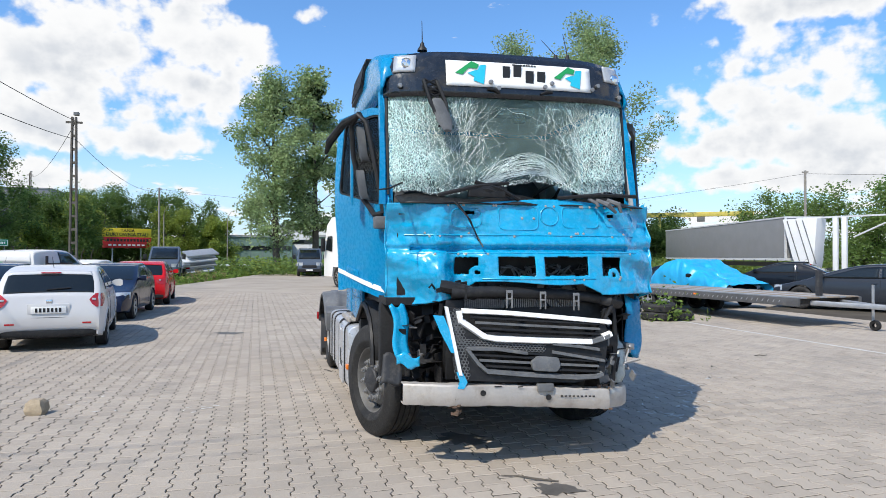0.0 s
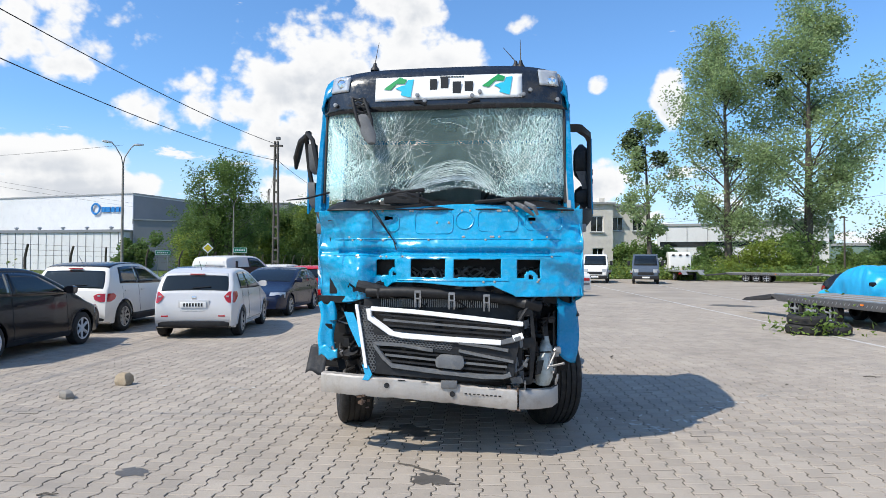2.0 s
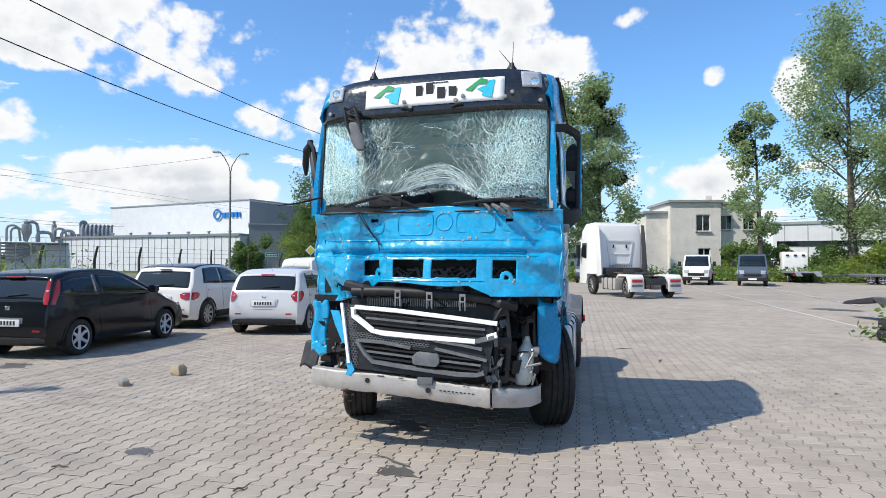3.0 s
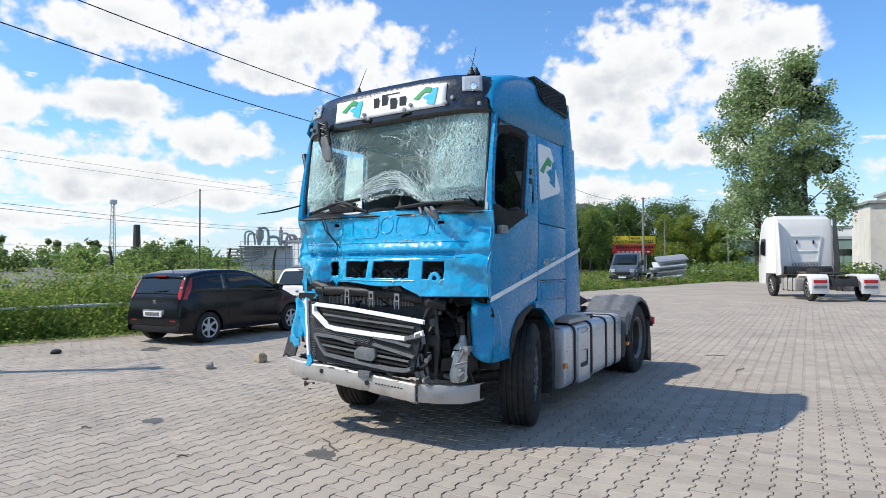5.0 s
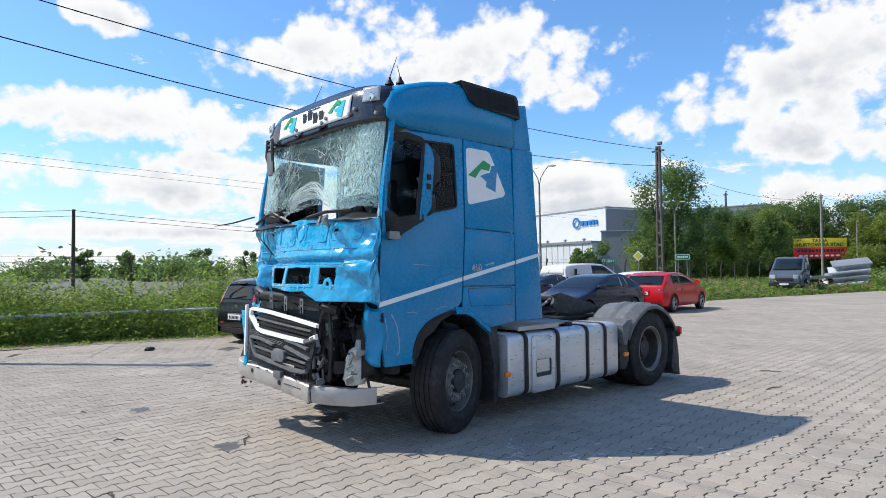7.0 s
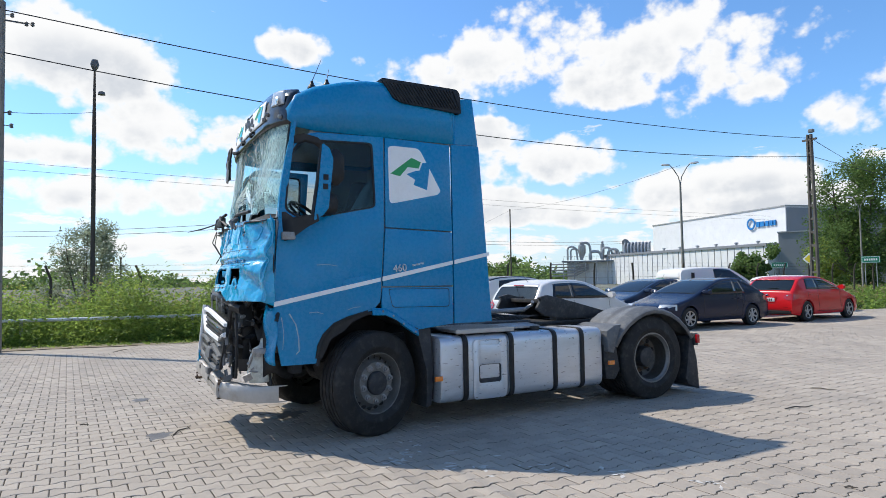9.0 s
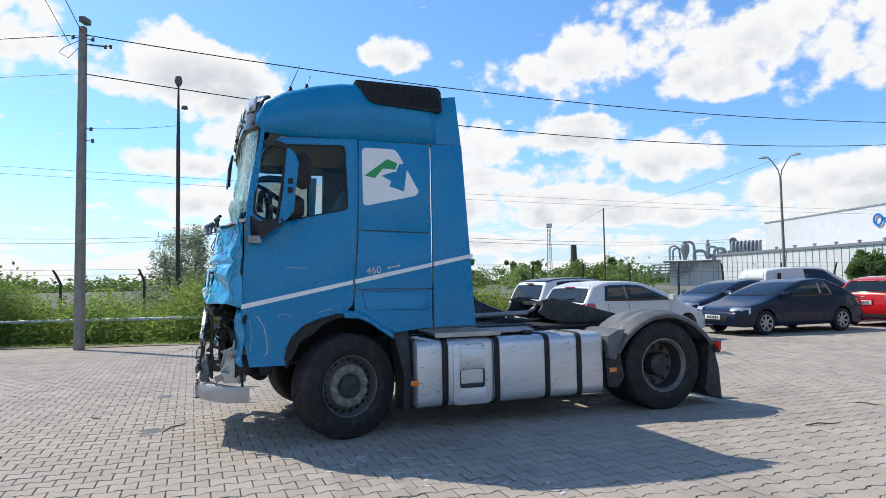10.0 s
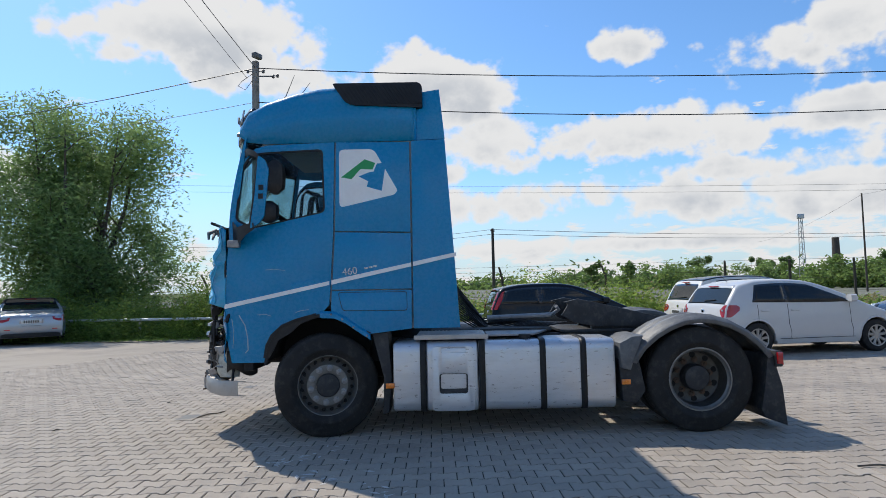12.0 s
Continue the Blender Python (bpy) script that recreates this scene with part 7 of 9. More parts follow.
part("lower_panel", Shape().box((W_ / 2, 0, (ZM + Z0) / 2 - 0.005), (W_, 0.12, ZM - Z0 - 0.01)), REDS, board, bevel=0.01)
for x in (1.3, 5.0):
    part("post", Shape().box((x, 0.16, 1.6), (0.16, 0.14, 3.3)), LAMPGREY, board)
face = lambda x, z: Matrix.Translation((x, -0.07, z)) @ Matrix.Rotation(radians(90), 4, "X")
letters("TANIA", "board_text", INK, board, face(W_ / 2, 5.02), 0.62, 0.01, "", 0.012)
letters("HURTOWNIA STALI", "board_text", INK, board, face(W_ / 2, 4.48), 0.62, 0.01, "", 0.012)
s = Shape()
for k in range(13):
    s.box((0.65 + k * 0.43, -0.075, 3.72), (0.30, 0.02, 0.36))
part("address_bars", s, INK, board)
s = Shape()
for k in range(8):
    s.box((0.9 + k * 0.62, -0.075, 3.05), (0.40, 0.02, 0.22))
part("small_bars", s, WHITE, board)


def road_sign(x, y, h, w, hh, rz, label):
    t = thing("road_sign", pose(x, y, 0, 0, 0, rz), label, "road sign", "road signs")
    part("plate", Shape().plate(rr([(-w / 2, h - hh), (w / 2, h - hh), (w / 2, h), (-w / 2, h)], 0.08), [], lambda p, q, e: (p, e, q), 0.05), GRN, t)
    part("border", Shape().plate(rr([(-w / 2 + 0.04, h - hh + 0.04), (w / 2 - 0.04, h - hh + 0.04), (w / 2 - 0.04, h - 0.04), (-w / 2 + 0.04, h - 0.04)], 0.06), [rr([(-w / 2 + 0.08, h - hh + 0.08), (w / 2 - 0.08, h - hh + 0.08), (w / 2 - 0.08, h - 0.08), (-w / 2 + 0.08, h - 0.08)], 0.05)], lambda p, q, e: (p, e - 0.006, q), 0.005), WHITE, t)
    s = Shape()
    for k in range(6):
        s.box((-w * 0.3 + k * w * 0.12, -0.01, h - hh / 2), (w * 0.08, 0.01, hh * 0.3))
    part("word_bars", s, WHITE, t)
    for sx in (-w * 0.3, w * 0.3):
        part("post", Shape().tube([(sx, 0.08, -0.05), (sx, 0.08, h)], 0.04, 8), GALV, t)


road_sign(-53.1, 48.1, 2.75, 1.55, 0.55, 55, "small green road sign with white lettering bars")
road_sign(-47.4, 53.4, 3.1, 1.5, 0.62, 52, "green place-name road sign with white lettering bars")
t = thing("priority_sign", pose(-40.0, 41.7, 0, 0, 0, 50), "yellow diamond priority road sign with white edge", "road sign", "road signs")
part("plate", Shape().plate([(0, 2.25), (0.48, 2.73), (0, 3.21), (-0.48, 2.73)], [], lambda p, q, e: (p, e, q), 0.03), WHITE, t)
part("yellow_field", Shape().plate([(0, 2.40), (0.33, 2.73), (0, 3.06), (-0.33, 2.73)], [], lambda p, q, e: (p, e - 0.012, q), 0.01), YEL, t)
part("post", Shape().tube([(0, 0.05, -0.05), (0, 0.05, 2.9)], 0.04, 8), GALV, t)

# ---------------------------------------------------------------- parked cars and vans


def profile_solid(poly, half, inset=0.05, tumble=None, taper=None):
    """A side outline drawn out across, with rounded shoulders; tumble(x, z) scales the half width."""
    xs, zs = [p[0] for p in poly], [p[1] for p in poly]
    cx, hx = (min(xs) + max(xs)) / 2, (max(xs) - min(xs)) / 2
    z0, z1 = min(zs), max(zs)
    rings = []
    for f, k in ((-1.0, 1.0), (-0.985, 0.45), (-0.955, 0.15), (-0.90, 0.0), (-0.5, 0.0), (0.0, 0.0), (0.5, 0.0), (0.90, 0.0), (0.955, 0.15), (0.985, 0.45), (1.0, 1.0)):
        ring = []
        for x, z in poly:
            xx = x - (x - cx) / hx * inset * k
            zz = z - inset * k * max(0, (z - z0) / (z1 - z0) - 0.35)
            w = half * (tumble(x, z) if tumble else 1.0)
            ring.append((xx, f * w, zz))
        rings.append(ring)
    return Shape().loft(rings)


def car_wheel(parent, x, y, r, spokes, rim_mat):
    sg = 1 if y > 0 else -1
    w = new("wheel")
    w.parent = parent
    w.matrix_local = Matrix.Translation((x, y, r)) @ Matrix.Rotation(radians(90 * sg), 4, "Z")
    ri = r * 0.66
    part("tyre", Shape().lathe([(ri, -0.09), (ri + 0.03, -0.10), (r - 0.03, -0.10), (r, -0.075), (r, 0.075), (r - 0.03, 0.10), (ri + 0.03, 0.10), (ri, 0.09)], 36, AX), RUBBER, w, smooth=40)
    s = Shape().lathe([(ri + 0.004, 0.085), (ri + 0.004, 0.098), (ri - 0.02, 0.09), (ri - 0.03, 0.02), (0.10, -0.01), (0.0, -0.01)], 32, AX)
    rim = part("rim", s, DARK, w, smooth=40)
    s = Shape()
    for k in range(spokes):
        a = 2 * math.pi * k / spokes
        m = Matrix.Rotation(a, 4, "X")
        s.loft([[m @ Vector((xx, wdt * q, rad)) for xx, q in ((dep, -1), (dep + 0.02, -0.6), (dep + 0.02, 0.6), (dep, 1))] for rad, wdt, dep in ((0.03, 0.035, 0.06), (ri * 0.6, 0.026, 0.065), (ri - 0.012, 0.036, 0.07))])
    s.lathe([(0.06, 0.05), (0.055, 0.085), (0.0, 0.09)], 16, AX)
    s.lathe([(ri + 0.004, 0.08), (ri + 0.004, 0.10), (ri - 0.018, 0.092), (ri - 0.022, 0.06)], 32, AX)
    part("spoke_star", s, rim_mat, rim, smooth=40)


def car(name, rear_axle, heading, paint, label, wb=2.55, ro=0.72, fo=0.8, w=1.72, h=1.46, belt=0.95, cowl=0.62, screen=1.35, roof_end=-0.25, hatch=-0.62, tail_z=0.98, nose_z=0.72, roof_paint=None,
        tail="high", windows=3, rim_mat=None, spokes=6, cladding=False, plate=True, group="parked cars", r=0.31, blind=False):
    """x runs forward from the rear axle. One rounded shell drawn through cross sections, with windows, lamps and trim laid on it."""
    hx, hy = heading
    c = thing(name, pose(rear_axle[0], rear_axle[1], 0, 0, 0, math.degrees(math.atan2(hy, hx))), label, "car", group)
    half, rim_mat, ra = w / 2, rim_mat or ALU, r + 0.05
    xf, xc, xw = wb + fo, wb - cowl + 0.36, wb - screen
    line = [(xf, 0.38), (xf - 0.005, 0.52), (xf - 0.07, 0.63), (xf - 0.26, nose_z + 0.01), (wb + 0.12, nose_z + 0.13), (xc + 0.12, belt - 0.02), (xc, belt + 0.025), (0.5 * (xc + xw), 0.5 * (belt + h) + 0.015), (xw + 0.02, h - 0.055),
            (xw - 0.35, h - 0.006), (xw - 0.8, h), (0.5 * (xw - 0.8 + roof_end), h - 0.018), (roof_end + 0.22, h - 0.055), (roof_end, h - 0.105), (0.5 * (roof_end + hatch), 0.5 * (h - 0.105 + tail_z) + 0.02), (hatch, tail_z + 0.01),
            (0.5 * (hatch - ro) + 0.02, tail_z - 0.03), (-ro + 0.05, tail_z - 0.12), (-ro + 0.01, 0.68), (-ro, 0.52), (-ro + 0.015, 0.40), (-ro + 0.05, 0.33)]
    for _ in range(2):
        cut = [line[0]]
        for a, b in zip(line[:-1], line[1:]):
            cut += [(0.75 * a[0] + 0.25 * b[0], 0.75 * a[1] + 0.25 * b[1]), (0.25 * a[0] + 0.75 * b[0], 0.25 * a[1] + 0.75 * b[1])]
        line = cut + [line[-1]]
    fine = []
    for a, b in zip(line[:-1], line[1:]):
        n = max(1, int(abs(a[0] - b[0]) / 0.05))
        fine += [(a[0] + (b[0] - a[0]) * k / n, a[1] + (b[1] - a[1]) * k / n) for k in range(n)]
    line = fine + [line[-1]]
    order = sorted(line)
    lx, lz = [q[0] for q in order], [q[1] for q in order]

    def over(x):
        return float(np.interp(x, lx, lz))

    def out(x, z):
        """Half width at a place of the side."""
        e = max(0.0, (x - wb - 0.05) / (fo - 0.05)) if x > wb else max(0.0, (-x + 0.05) / (ro + 0.05))
        b = half * (1 - (0.17 if x > wb else 0.12) * min(1.05, e) ** 2.6)
        k = 1 - 0.05 * max(0.0, (0.45 - z) / 0.25) ** 2 - 0.035 * max(0.0, (min(z, belt) - 0.66) / 0.3) ** 1.5
        return b * (k - 0.215 * max(0.0, (z - belt) / (h - belt)) ** 1.25)

    def under(x):
        z = 0.215 if -ro + 0.2 < x < xf - 0.2 else 0.26
        for x0 in (0.0, wb):
            if abs(x - x0) < ra:
                z = max(z, r + math.sqrt(ra * ra - (x - x0) ** 2))
        return z

    def section(x, zt):
        zb = min(under(x), zt - 0.03)
        rad = min(0.09, (zt - zb) * 0.4)
        side = [(out(x, zb + (zt - rad - zb) * k / 7), zb + (zt - rad - zb) * k / 7) for k in range(8)]
        y0 = side[-1][0]
        bend = [(y0 - rad * 1.1 * (1 - math.cos(radians(q))) - 0.0, zt - rad + rad * 0.86 * math.sin(radians(q))) for q in (22, 45, 68, 86)]
        yb, zc = bend[-1]
        flat = [(yb * k, zc + (zt - zc) * (1 - k * k)) for k in (0.75, 0.5, 0.25)]
        right = side + bend + flat
        return [(x, y, z) for y, z in right] + [(x, 0.0, zt)] + [(x, -y, z) for y, z in reversed(right)]

    body = part("body", Shape().loft([section(x, z) for x, z in line]), paint, c, smooth=34)

    def on_top(x0, x1, f, lift, name_, material, zmin=0.0, narrow=1.0):
        """A pane or panel laid over the shell's upper line between two places."""
        pts = [q for q in line if x1 <= q[0] <= x0 and q[1] > zmin]
        rows = []
        for k, (x, z) in enumerate(pts):
            a, b = pts[max(0, k - 1)], pts[min(len(pts) - 1, k + 1)]
            n = Vector((-(b[1] - a[1]), b[0] - a[0])).normalized()
            n = n if n.y > 0 or abs(n.y) < 1e-6 else -n
            sec = section(x, z)
            m = len(sec) // 2
            row = []
            for q in sec[m - 6:m + 7]:
                row.append((q[0] + n.x * lift, q[1] * f, q[2] + n.y * lift - 0.0))
            rows.append(row)
        return part(name_, Shape().loft(rows, closed=False, cap=False), material, c, smooth=50, solid=0.006)

    on_top(xc - 0.02, xw + 0.03, 0.93, 0.008, "windscreen", TINTED)
    if not blind:
        on_top(roof_end - 0.01, hatch - 0.005, 0.92, 0.008, "rear_window", TINTED)
    if roof_paint:
        on_top(xw + 0.0, roof_end + 0.02, 1.0, 0.006, "roof", roof_paint)
    else:
        on_top(roof_end + 0.06, roof_end - 0.05, 0.90, 0.016, "roof_lip", paint)
    low = lambda x: belt + 0.025 + 0.045 * max(0.0, (xw - x) / 2.0)
    high = lambda x: over(x) - 0.088

    def side_pane(a0, a1, b0, b1, lift, name_, material, sg, shrink=0.0):
        """Lower edge from a0 to a1, upper edge from b0 to b1."""
        def at(a, b):
            xl, xh = a0 + (a1 - a0) * a, b0 + (b1 - b0) * a
            zl, zh = low(xl) + shrink, high(xh) - shrink
            x, z = xl + (xh - xl) * b, zl + (max(zh, zl + 0.01) - zl) * b
            return x, sg * (out(x, z) + lift), z
        return part(name_, Shape().grid(12, 6, at), material, c, smooth=40, solid=0.004)

    bp = xw - 0.58 if windows > 2 else xw - 0.78
    rp = roof_end + (0.38 if windows > 2 else 0.12)
    ah, at_ = xc - 0.30, xw - 0.08
    for sg in (1, -1):
        end_l, end_h = (rp - 0.14, rp - 0.02) if windows != 4 else (roof_end - 0.12, roof_end + 0.02)
        side_pane(end_l - 0.02 if not blind else bp - 0.04, ah + 0.05, end_h - 0.01 if not blind else bp - 0.02, at_ + 0.03, 0.004, "window_trim", BLACK_GL, sg)
        side_pane(bp, ah, bp + 0.01, at_, 0.009, "side_window", TINTED, sg, 0.014)
        if not blind:
            side_pane(rp - 0.12, bp - 0.07, rp, bp - 0.06, 0.009, "side_window", TINTED, sg, 0.014)
            if windows == 4:
                side_pane(roof_end - 0.10, rp - 0.19, roof_end + 0.03, rp - 0.06, 0.009, "side_window", TINTED, sg, 0.018)
        gaps = (xc - 0.34, bp - 0.03) + ((rp - 0.06,) if windows > 2 and not blind else ())
        for x in gaps:
            s = Shape().tube([(x + (0.04 if z < 0.5 else 0), sg * (out(x, z) + 0.0), z) for z in (0.32, 0.45, 0.6, 0.75, belt)], 0.005, 5)
            part("door_gap", s, DARK, c)
        part("sill_gap", Shape().tube([(x, sg * out(x, 0.31), 0.31) for x in (ra + 0.1, wb * 0.5, wb - ra - 0.12)], 0.005, 5), DARK, c)
        for x in gaps[1:]:
            part("door_handle", Shape().box((x + 0.15, sg * (out(x, 0.84) + 0.008), belt - 0.11), (0.17, 0.03, 0.028)), paint, c, bevel=0.008)
        part("door_mirror", Shape().loft([[(xc - 0.33 + dx + 0.075 * a, sg * (out(xc - 0.3, belt) + dy), belt + 0.10 + hh * b) for a, b in ((-1, -1), (0.6, -1), (1, 0), (0.6, 0.9), (-1, 1))] for dx, dy, hh in ((0, -0.01, 0.03), (0, 0.05, 0.065), (-0.02, 0.15, 0.075), (-0.04, 0.19, 0.05))]), paint, c, smooth=50)
        part("arch_lip", Shape().tube([(ra * math.cos(radians(q)) * 1.02, sg * (out(ra * math.cos(radians(q)), r + ra * math.sin(radians(q))) - 0.004), r + ra * math.sin(radians(q)) * 1.02) for q in range(-5, 186, 19)], 0.016, 6), BLACK_PL if cladding else paint, c, smooth=60)
        part("arch_lip", Shape().tube([(wb + ra * math.cos(radians(q)) * 1.02, sg * (out(wb + ra * math.cos(radians(q)), r + ra * math.sin(radians(q))) - 0.004), r + ra * math.sin(radians(q)) * 1.02) for q in range(-5, 186, 19)], 0.016, 6), BLACK_PL if cladding else paint, c, smooth=60)
        # rear lamps wrap the corner
        if tail == "high":
            zz = ((0.74, 0.07, 0.08), (0.79, 0.15, 0.17), (0.87, 0.19, 0.25), (0.93, 0.13, 0.24), (0.97, 0.05, 0.16))
        elif tail == "column":
            zz = ((0.90, 0.10, 0.05), (0.98, 0.14, 0.12), (1.12, 0.13, 0.14), (1.26, 0.10, 0.13), (1.31, 0.06, 0.08))
        else:
            zz = ((0.70, 0.14, 0.12), (0.75, 0.27, 0.26), (0.83, 0.30, 0.30), (0.88, 0.20, 0.22))
        rear = sorted([q for q in line if q[0] < roof_end + 0.3], key=lambda q: q[1])
        xr = lambda z: float(np.interp(z, [q[1] for q in rear], [q[0] for q in rear]))
        s = Shape()
        rings = []
        for z, wd, fw in zz:
            x0 = xr(z + 0.03)
            yo = out(x0 + 0.10, z)
            rings.append([(x0 + fw, sg * (out(x0 + fw, z) + 0.006), z), (x0 + 0.11, sg * (yo + 0.008), z), (x0 + 0.035, sg * (yo - 0.012), z), (x0 - 0.008, sg * (yo - 0.06), z), (x0 - 0.022, sg * (yo - max(0.09, wd)), z), (x0 + 0.05, sg * (yo - wd), z), (x0 + fw, sg * (yo - 0.06), z)])
        tl = part("tail_lamp", s.loft(rings), RED_LENS, c, "red tail lamp", smooth=50)
        z, wd, fw = zz[len(zz) // 2]
        part("clear_lens", Shape().box((xr(z + 0.03) - 0.018, sg * (out(xr(z) + 0.10, z) - 0.6 * max(0.09, wd)), z), (0.02, 0.06 if tail != "column" else 0.05, 0.035)), CLEAR_LENS, tl, bevel=0.006)
        part("bumper_reflector", Shape().box((-ro + 0.012, sg * half * 0.66, 0.47), (0.02, 0.14, 0.03)), RED_LENS, c, bevel=0.005)
        s = Shape()
        s.loft([[(x, sg * y, z) for x, y in ((xf - 0.06 - dz, out(xf - 0.06, z) - 0.26), (xf - 0.075 - dz, out(xf - 0.08, z) - 0.13), (xf - 0.15 - dz, out(xf - 0.15, z) - 0.005), (xf - 0.42, out(xf - 0.42, z) + 0.006), (xf - 0.44, out(xf - 0.42, z) - 0.08), (xf - 0.25, out(xf - 0.2, z) - 0.28))] for z, dz in ((nose_z - 0.15, 0.0), (nose_z - 0.06, 0.03), (nose_z + 0.01, 0.09))])
        part("headlamp", s, CLEAR_LENS, c, "clear glass headlamp", smooth=50)
        if cladding:
            part("sill_cladding", Shape().grid(10, 3, lambda a, b, sg=sg: (ra + 0.02 + (wb - 2 * ra - 0.04) * a, sg * (out(ra + 0.02 + (wb - 2 * ra - 0.04) * a, 0.22 + 0.17 * b) + 0.014), 0.22 + 0.17 * b)), BLACK_PL, c, solid=0.012)
    part("rear_apron", Shape().loft([[(-ro - 0.006 + 0.05 * abs(f) ** 3 + 0.01, f * half * 0.86, z0) for f in (-1, -0.8, -0.4, 0, 0.4, 0.8, 1)] + [(-ro + 0.12, f * half * 0.86, z0) for f in (1, 0, -1)] for z0 in ((0.28, 0.36, 0.50) if cladding else (0.24, 0.30, 0.36))]), BLACK_PL, c, bevel=0.01)
    part("front_grille", Shape().box((xf - 0.03, 0, 0.42), (0.09, w * 0.58, 0.15)), BLACK_PL, c, bevel=0.03)
    part("underbody", Shape().box((wb / 2, 0, 0.30), (wb + 0.9, w * 0.76, 0.20)), DARK, c)
    if plate:
        for x, z in ((-ro - 0.004, 0.60 if tail == "column" else 0.70), (xf + 0.014, 0.46)):
            p = part("number_plate", Shape().box((x, 0, z), (0.02, 0.52, 0.115)), PLATE, c, bevel=0.004)
            s = Shape()
            for k in range(7):
                s.box((x + (-0.012 if x < 0 else 0.012), -0.17 + k * 0.058, z), (0.004, 0.034, 0.07))
            tagged(part("plate_bar", s, INK, p), kind="stuff")
    if not blind:
        part("high_brake_lamp", Shape().box((roof_end - 0.055, 0, over(roof_end) - 0.008), (0.05, 0.30, 0.022)), RED_LENS, c, bevel=0.005)
        for z in (tail_z - 0.02, 0.585):
            x = xr(z)
            part("tailgate_gap", Shape().tube([(x + 0.05 * abs(f) ** 3 - 0.002, f * half * 0.80, z - 0.015 * (1 - abs(f))) for f in (-1, -0.6, -0.2, 0.2, 0.6, 1)], 0.004, 5), DARK, c)
        part("plate_recess", Shape().box((xr(0.66) + 0.004, 0, 0.72 if tail != "column" else 0.60), (0.02, 0.62, 0.17)), GREY_PL if tail == "column" else paint, c, bevel=0.02)
    part("badge", Shape().box((xr(0.86) - 0.004, 0, 0.84), (0.03, 0.09, 0.07)), CHROME, c, bevel=0.01)
    if not blind:
        part("rear_wiper", Shape().tube([(xr(tail_z + 0.05) - 0.02, 0.05, tail_z + 0.06), (xr(tail_z + 0.08) - 0.02, -0.32, tail_z + 0.09)], 0.010, 5), BLACK_PL, c)
    part("aerial", Shape().tube([(roof_end + 0.25, 0, h - 0.06), (roof_end + 0.05, 0, h + 0.14)], 0.005, 5), BLACK_PL, c)
    for x in (0.0, wb):
        for y in (half - 0.10, -half + 0.10):
            car_wheel(c, x, y, r, spokes, rim_mat)
    return c


def car_paint(name, col, rough=0.28, metal=0.0, dust=0.25):
    return mat(name, col, rough * 0.8, metal, 0.02, 0.8, 9, 0.0, coat=0.22, spec=0.22, rvar=0.02)


BLACKCAR = car_paint("black_car_paint", (0.006, 0.007, 0.010))
NAVY = car_paint("navy_car_paint", (0.008, 0.013, 0.034))
STEELBLUE = car_paint("steel_blue_car_paint", (0.025, 0.045, 0.085))
WHITECAR = car_paint("white_car_paint", (0.70, 0.68, 0.64))
PEARL = car_paint("silver_white_car_paint", (0.60, 0.595, 0.59), 0.3, 0.1)
SILVER = car_paint("silver_car_paint", (0.45, 0.46, 0.48), 0.3, 0.5)
REDCAR = car_paint("red_car_paint", (0.50, 0.012, 0.016))
GREYVAN = car_paint("slate_van_paint", (0.075, 0.095, 0.125))
DARKGREY = car_paint("dark_grey_car_paint", (0.035, 0.040, 0.050), 0.3, 0.3)


def from_wheel(wheel, heading, side, track=0.72):
    """Middle of an axle from the foot of one wheel (side: -1 right, 1 left)."""
    hx, hy = Vector(heading).normalized()
    lx, ly = -hy, hx
    return wheel[0] - side * lx * track, wheel[1] - side * ly * track


H1 = (-0.444, 0.896)
car("hatchback_car", from_wheel((-7.46, 5.99), H1, -1), H1, BLACKCAR, "black three-door hatchback with tall red rear lamps", wb=2.51, ro=0.68, fo=0.84, w=1.69, h=1.49, belt=0.97, cowl=0.55, screen=1.22, roof_end=-0.42, hatch=-0.60, tail="column", windows=2, rim_mat=LAMPGREY, spokes=6)
H2 = (-0.46, 0.888)
car("crossover_car", from_wheel((-9.95, 10.2), H2, -1, 0.76), H2, WHITECAR, "cream-white small crossover car with black roof", wb=2.61, ro=0.72, fo=0.84, w=1.78, h=1.57, belt=1.03, cowl=0.55, screen=1.25, roof_end=-0.38, hatch=-0.62, tail="wide", roof_paint=BLACKCAR, cladding=True, r=0.335, windows=3, nose_z=0.80, spokes=9)
H3 = (-0.523, 0.852)
car("hatchback_car", from_wheel((-6.98, 10.78), H3, -1), H3, PEARL, "silver-white five-door hatchback with a dented tailgate", wb=2.54, ro=0.66, fo=0.80, w=1.72, h=1.46, belt=0.96, cowl=0.58, screen=1.28, roof_end=-0.30, hatch=-0.56, tail="high", windows=3, spokes=9)
H4 = (0.387, -0.922)
car("liftback_car", from_wheel((-10.42, 17.82), H4, 1, 0.74), H4, NAVY, "dark blue liftback car facing the yard", wb=2.72, ro=0.90, fo=0.92, w=1.76, h=1.43, belt=0.93, cowl=0.62, screen=1.42, roof_end=0.10, hatch=-0.55, tail="wide", windows=3, nose_z=0.70, tail_z=0.99, spokes=7)
H5 = (-0.452, 0.892)
car("hatchback_car", from_wheel((-11.3, 20.24), H5, -1, 0.76), H5, REDCAR, "bright red five-door hatchback", wb=2.68, ro=0.78, fo=0.88, w=1.81, h=1.45, belt=0.96, cowl=0.62, screen=1.40, roof_end=-0.25, hatch=-0.66, tail="wide", windows=3, r=0.32, spokes=5)
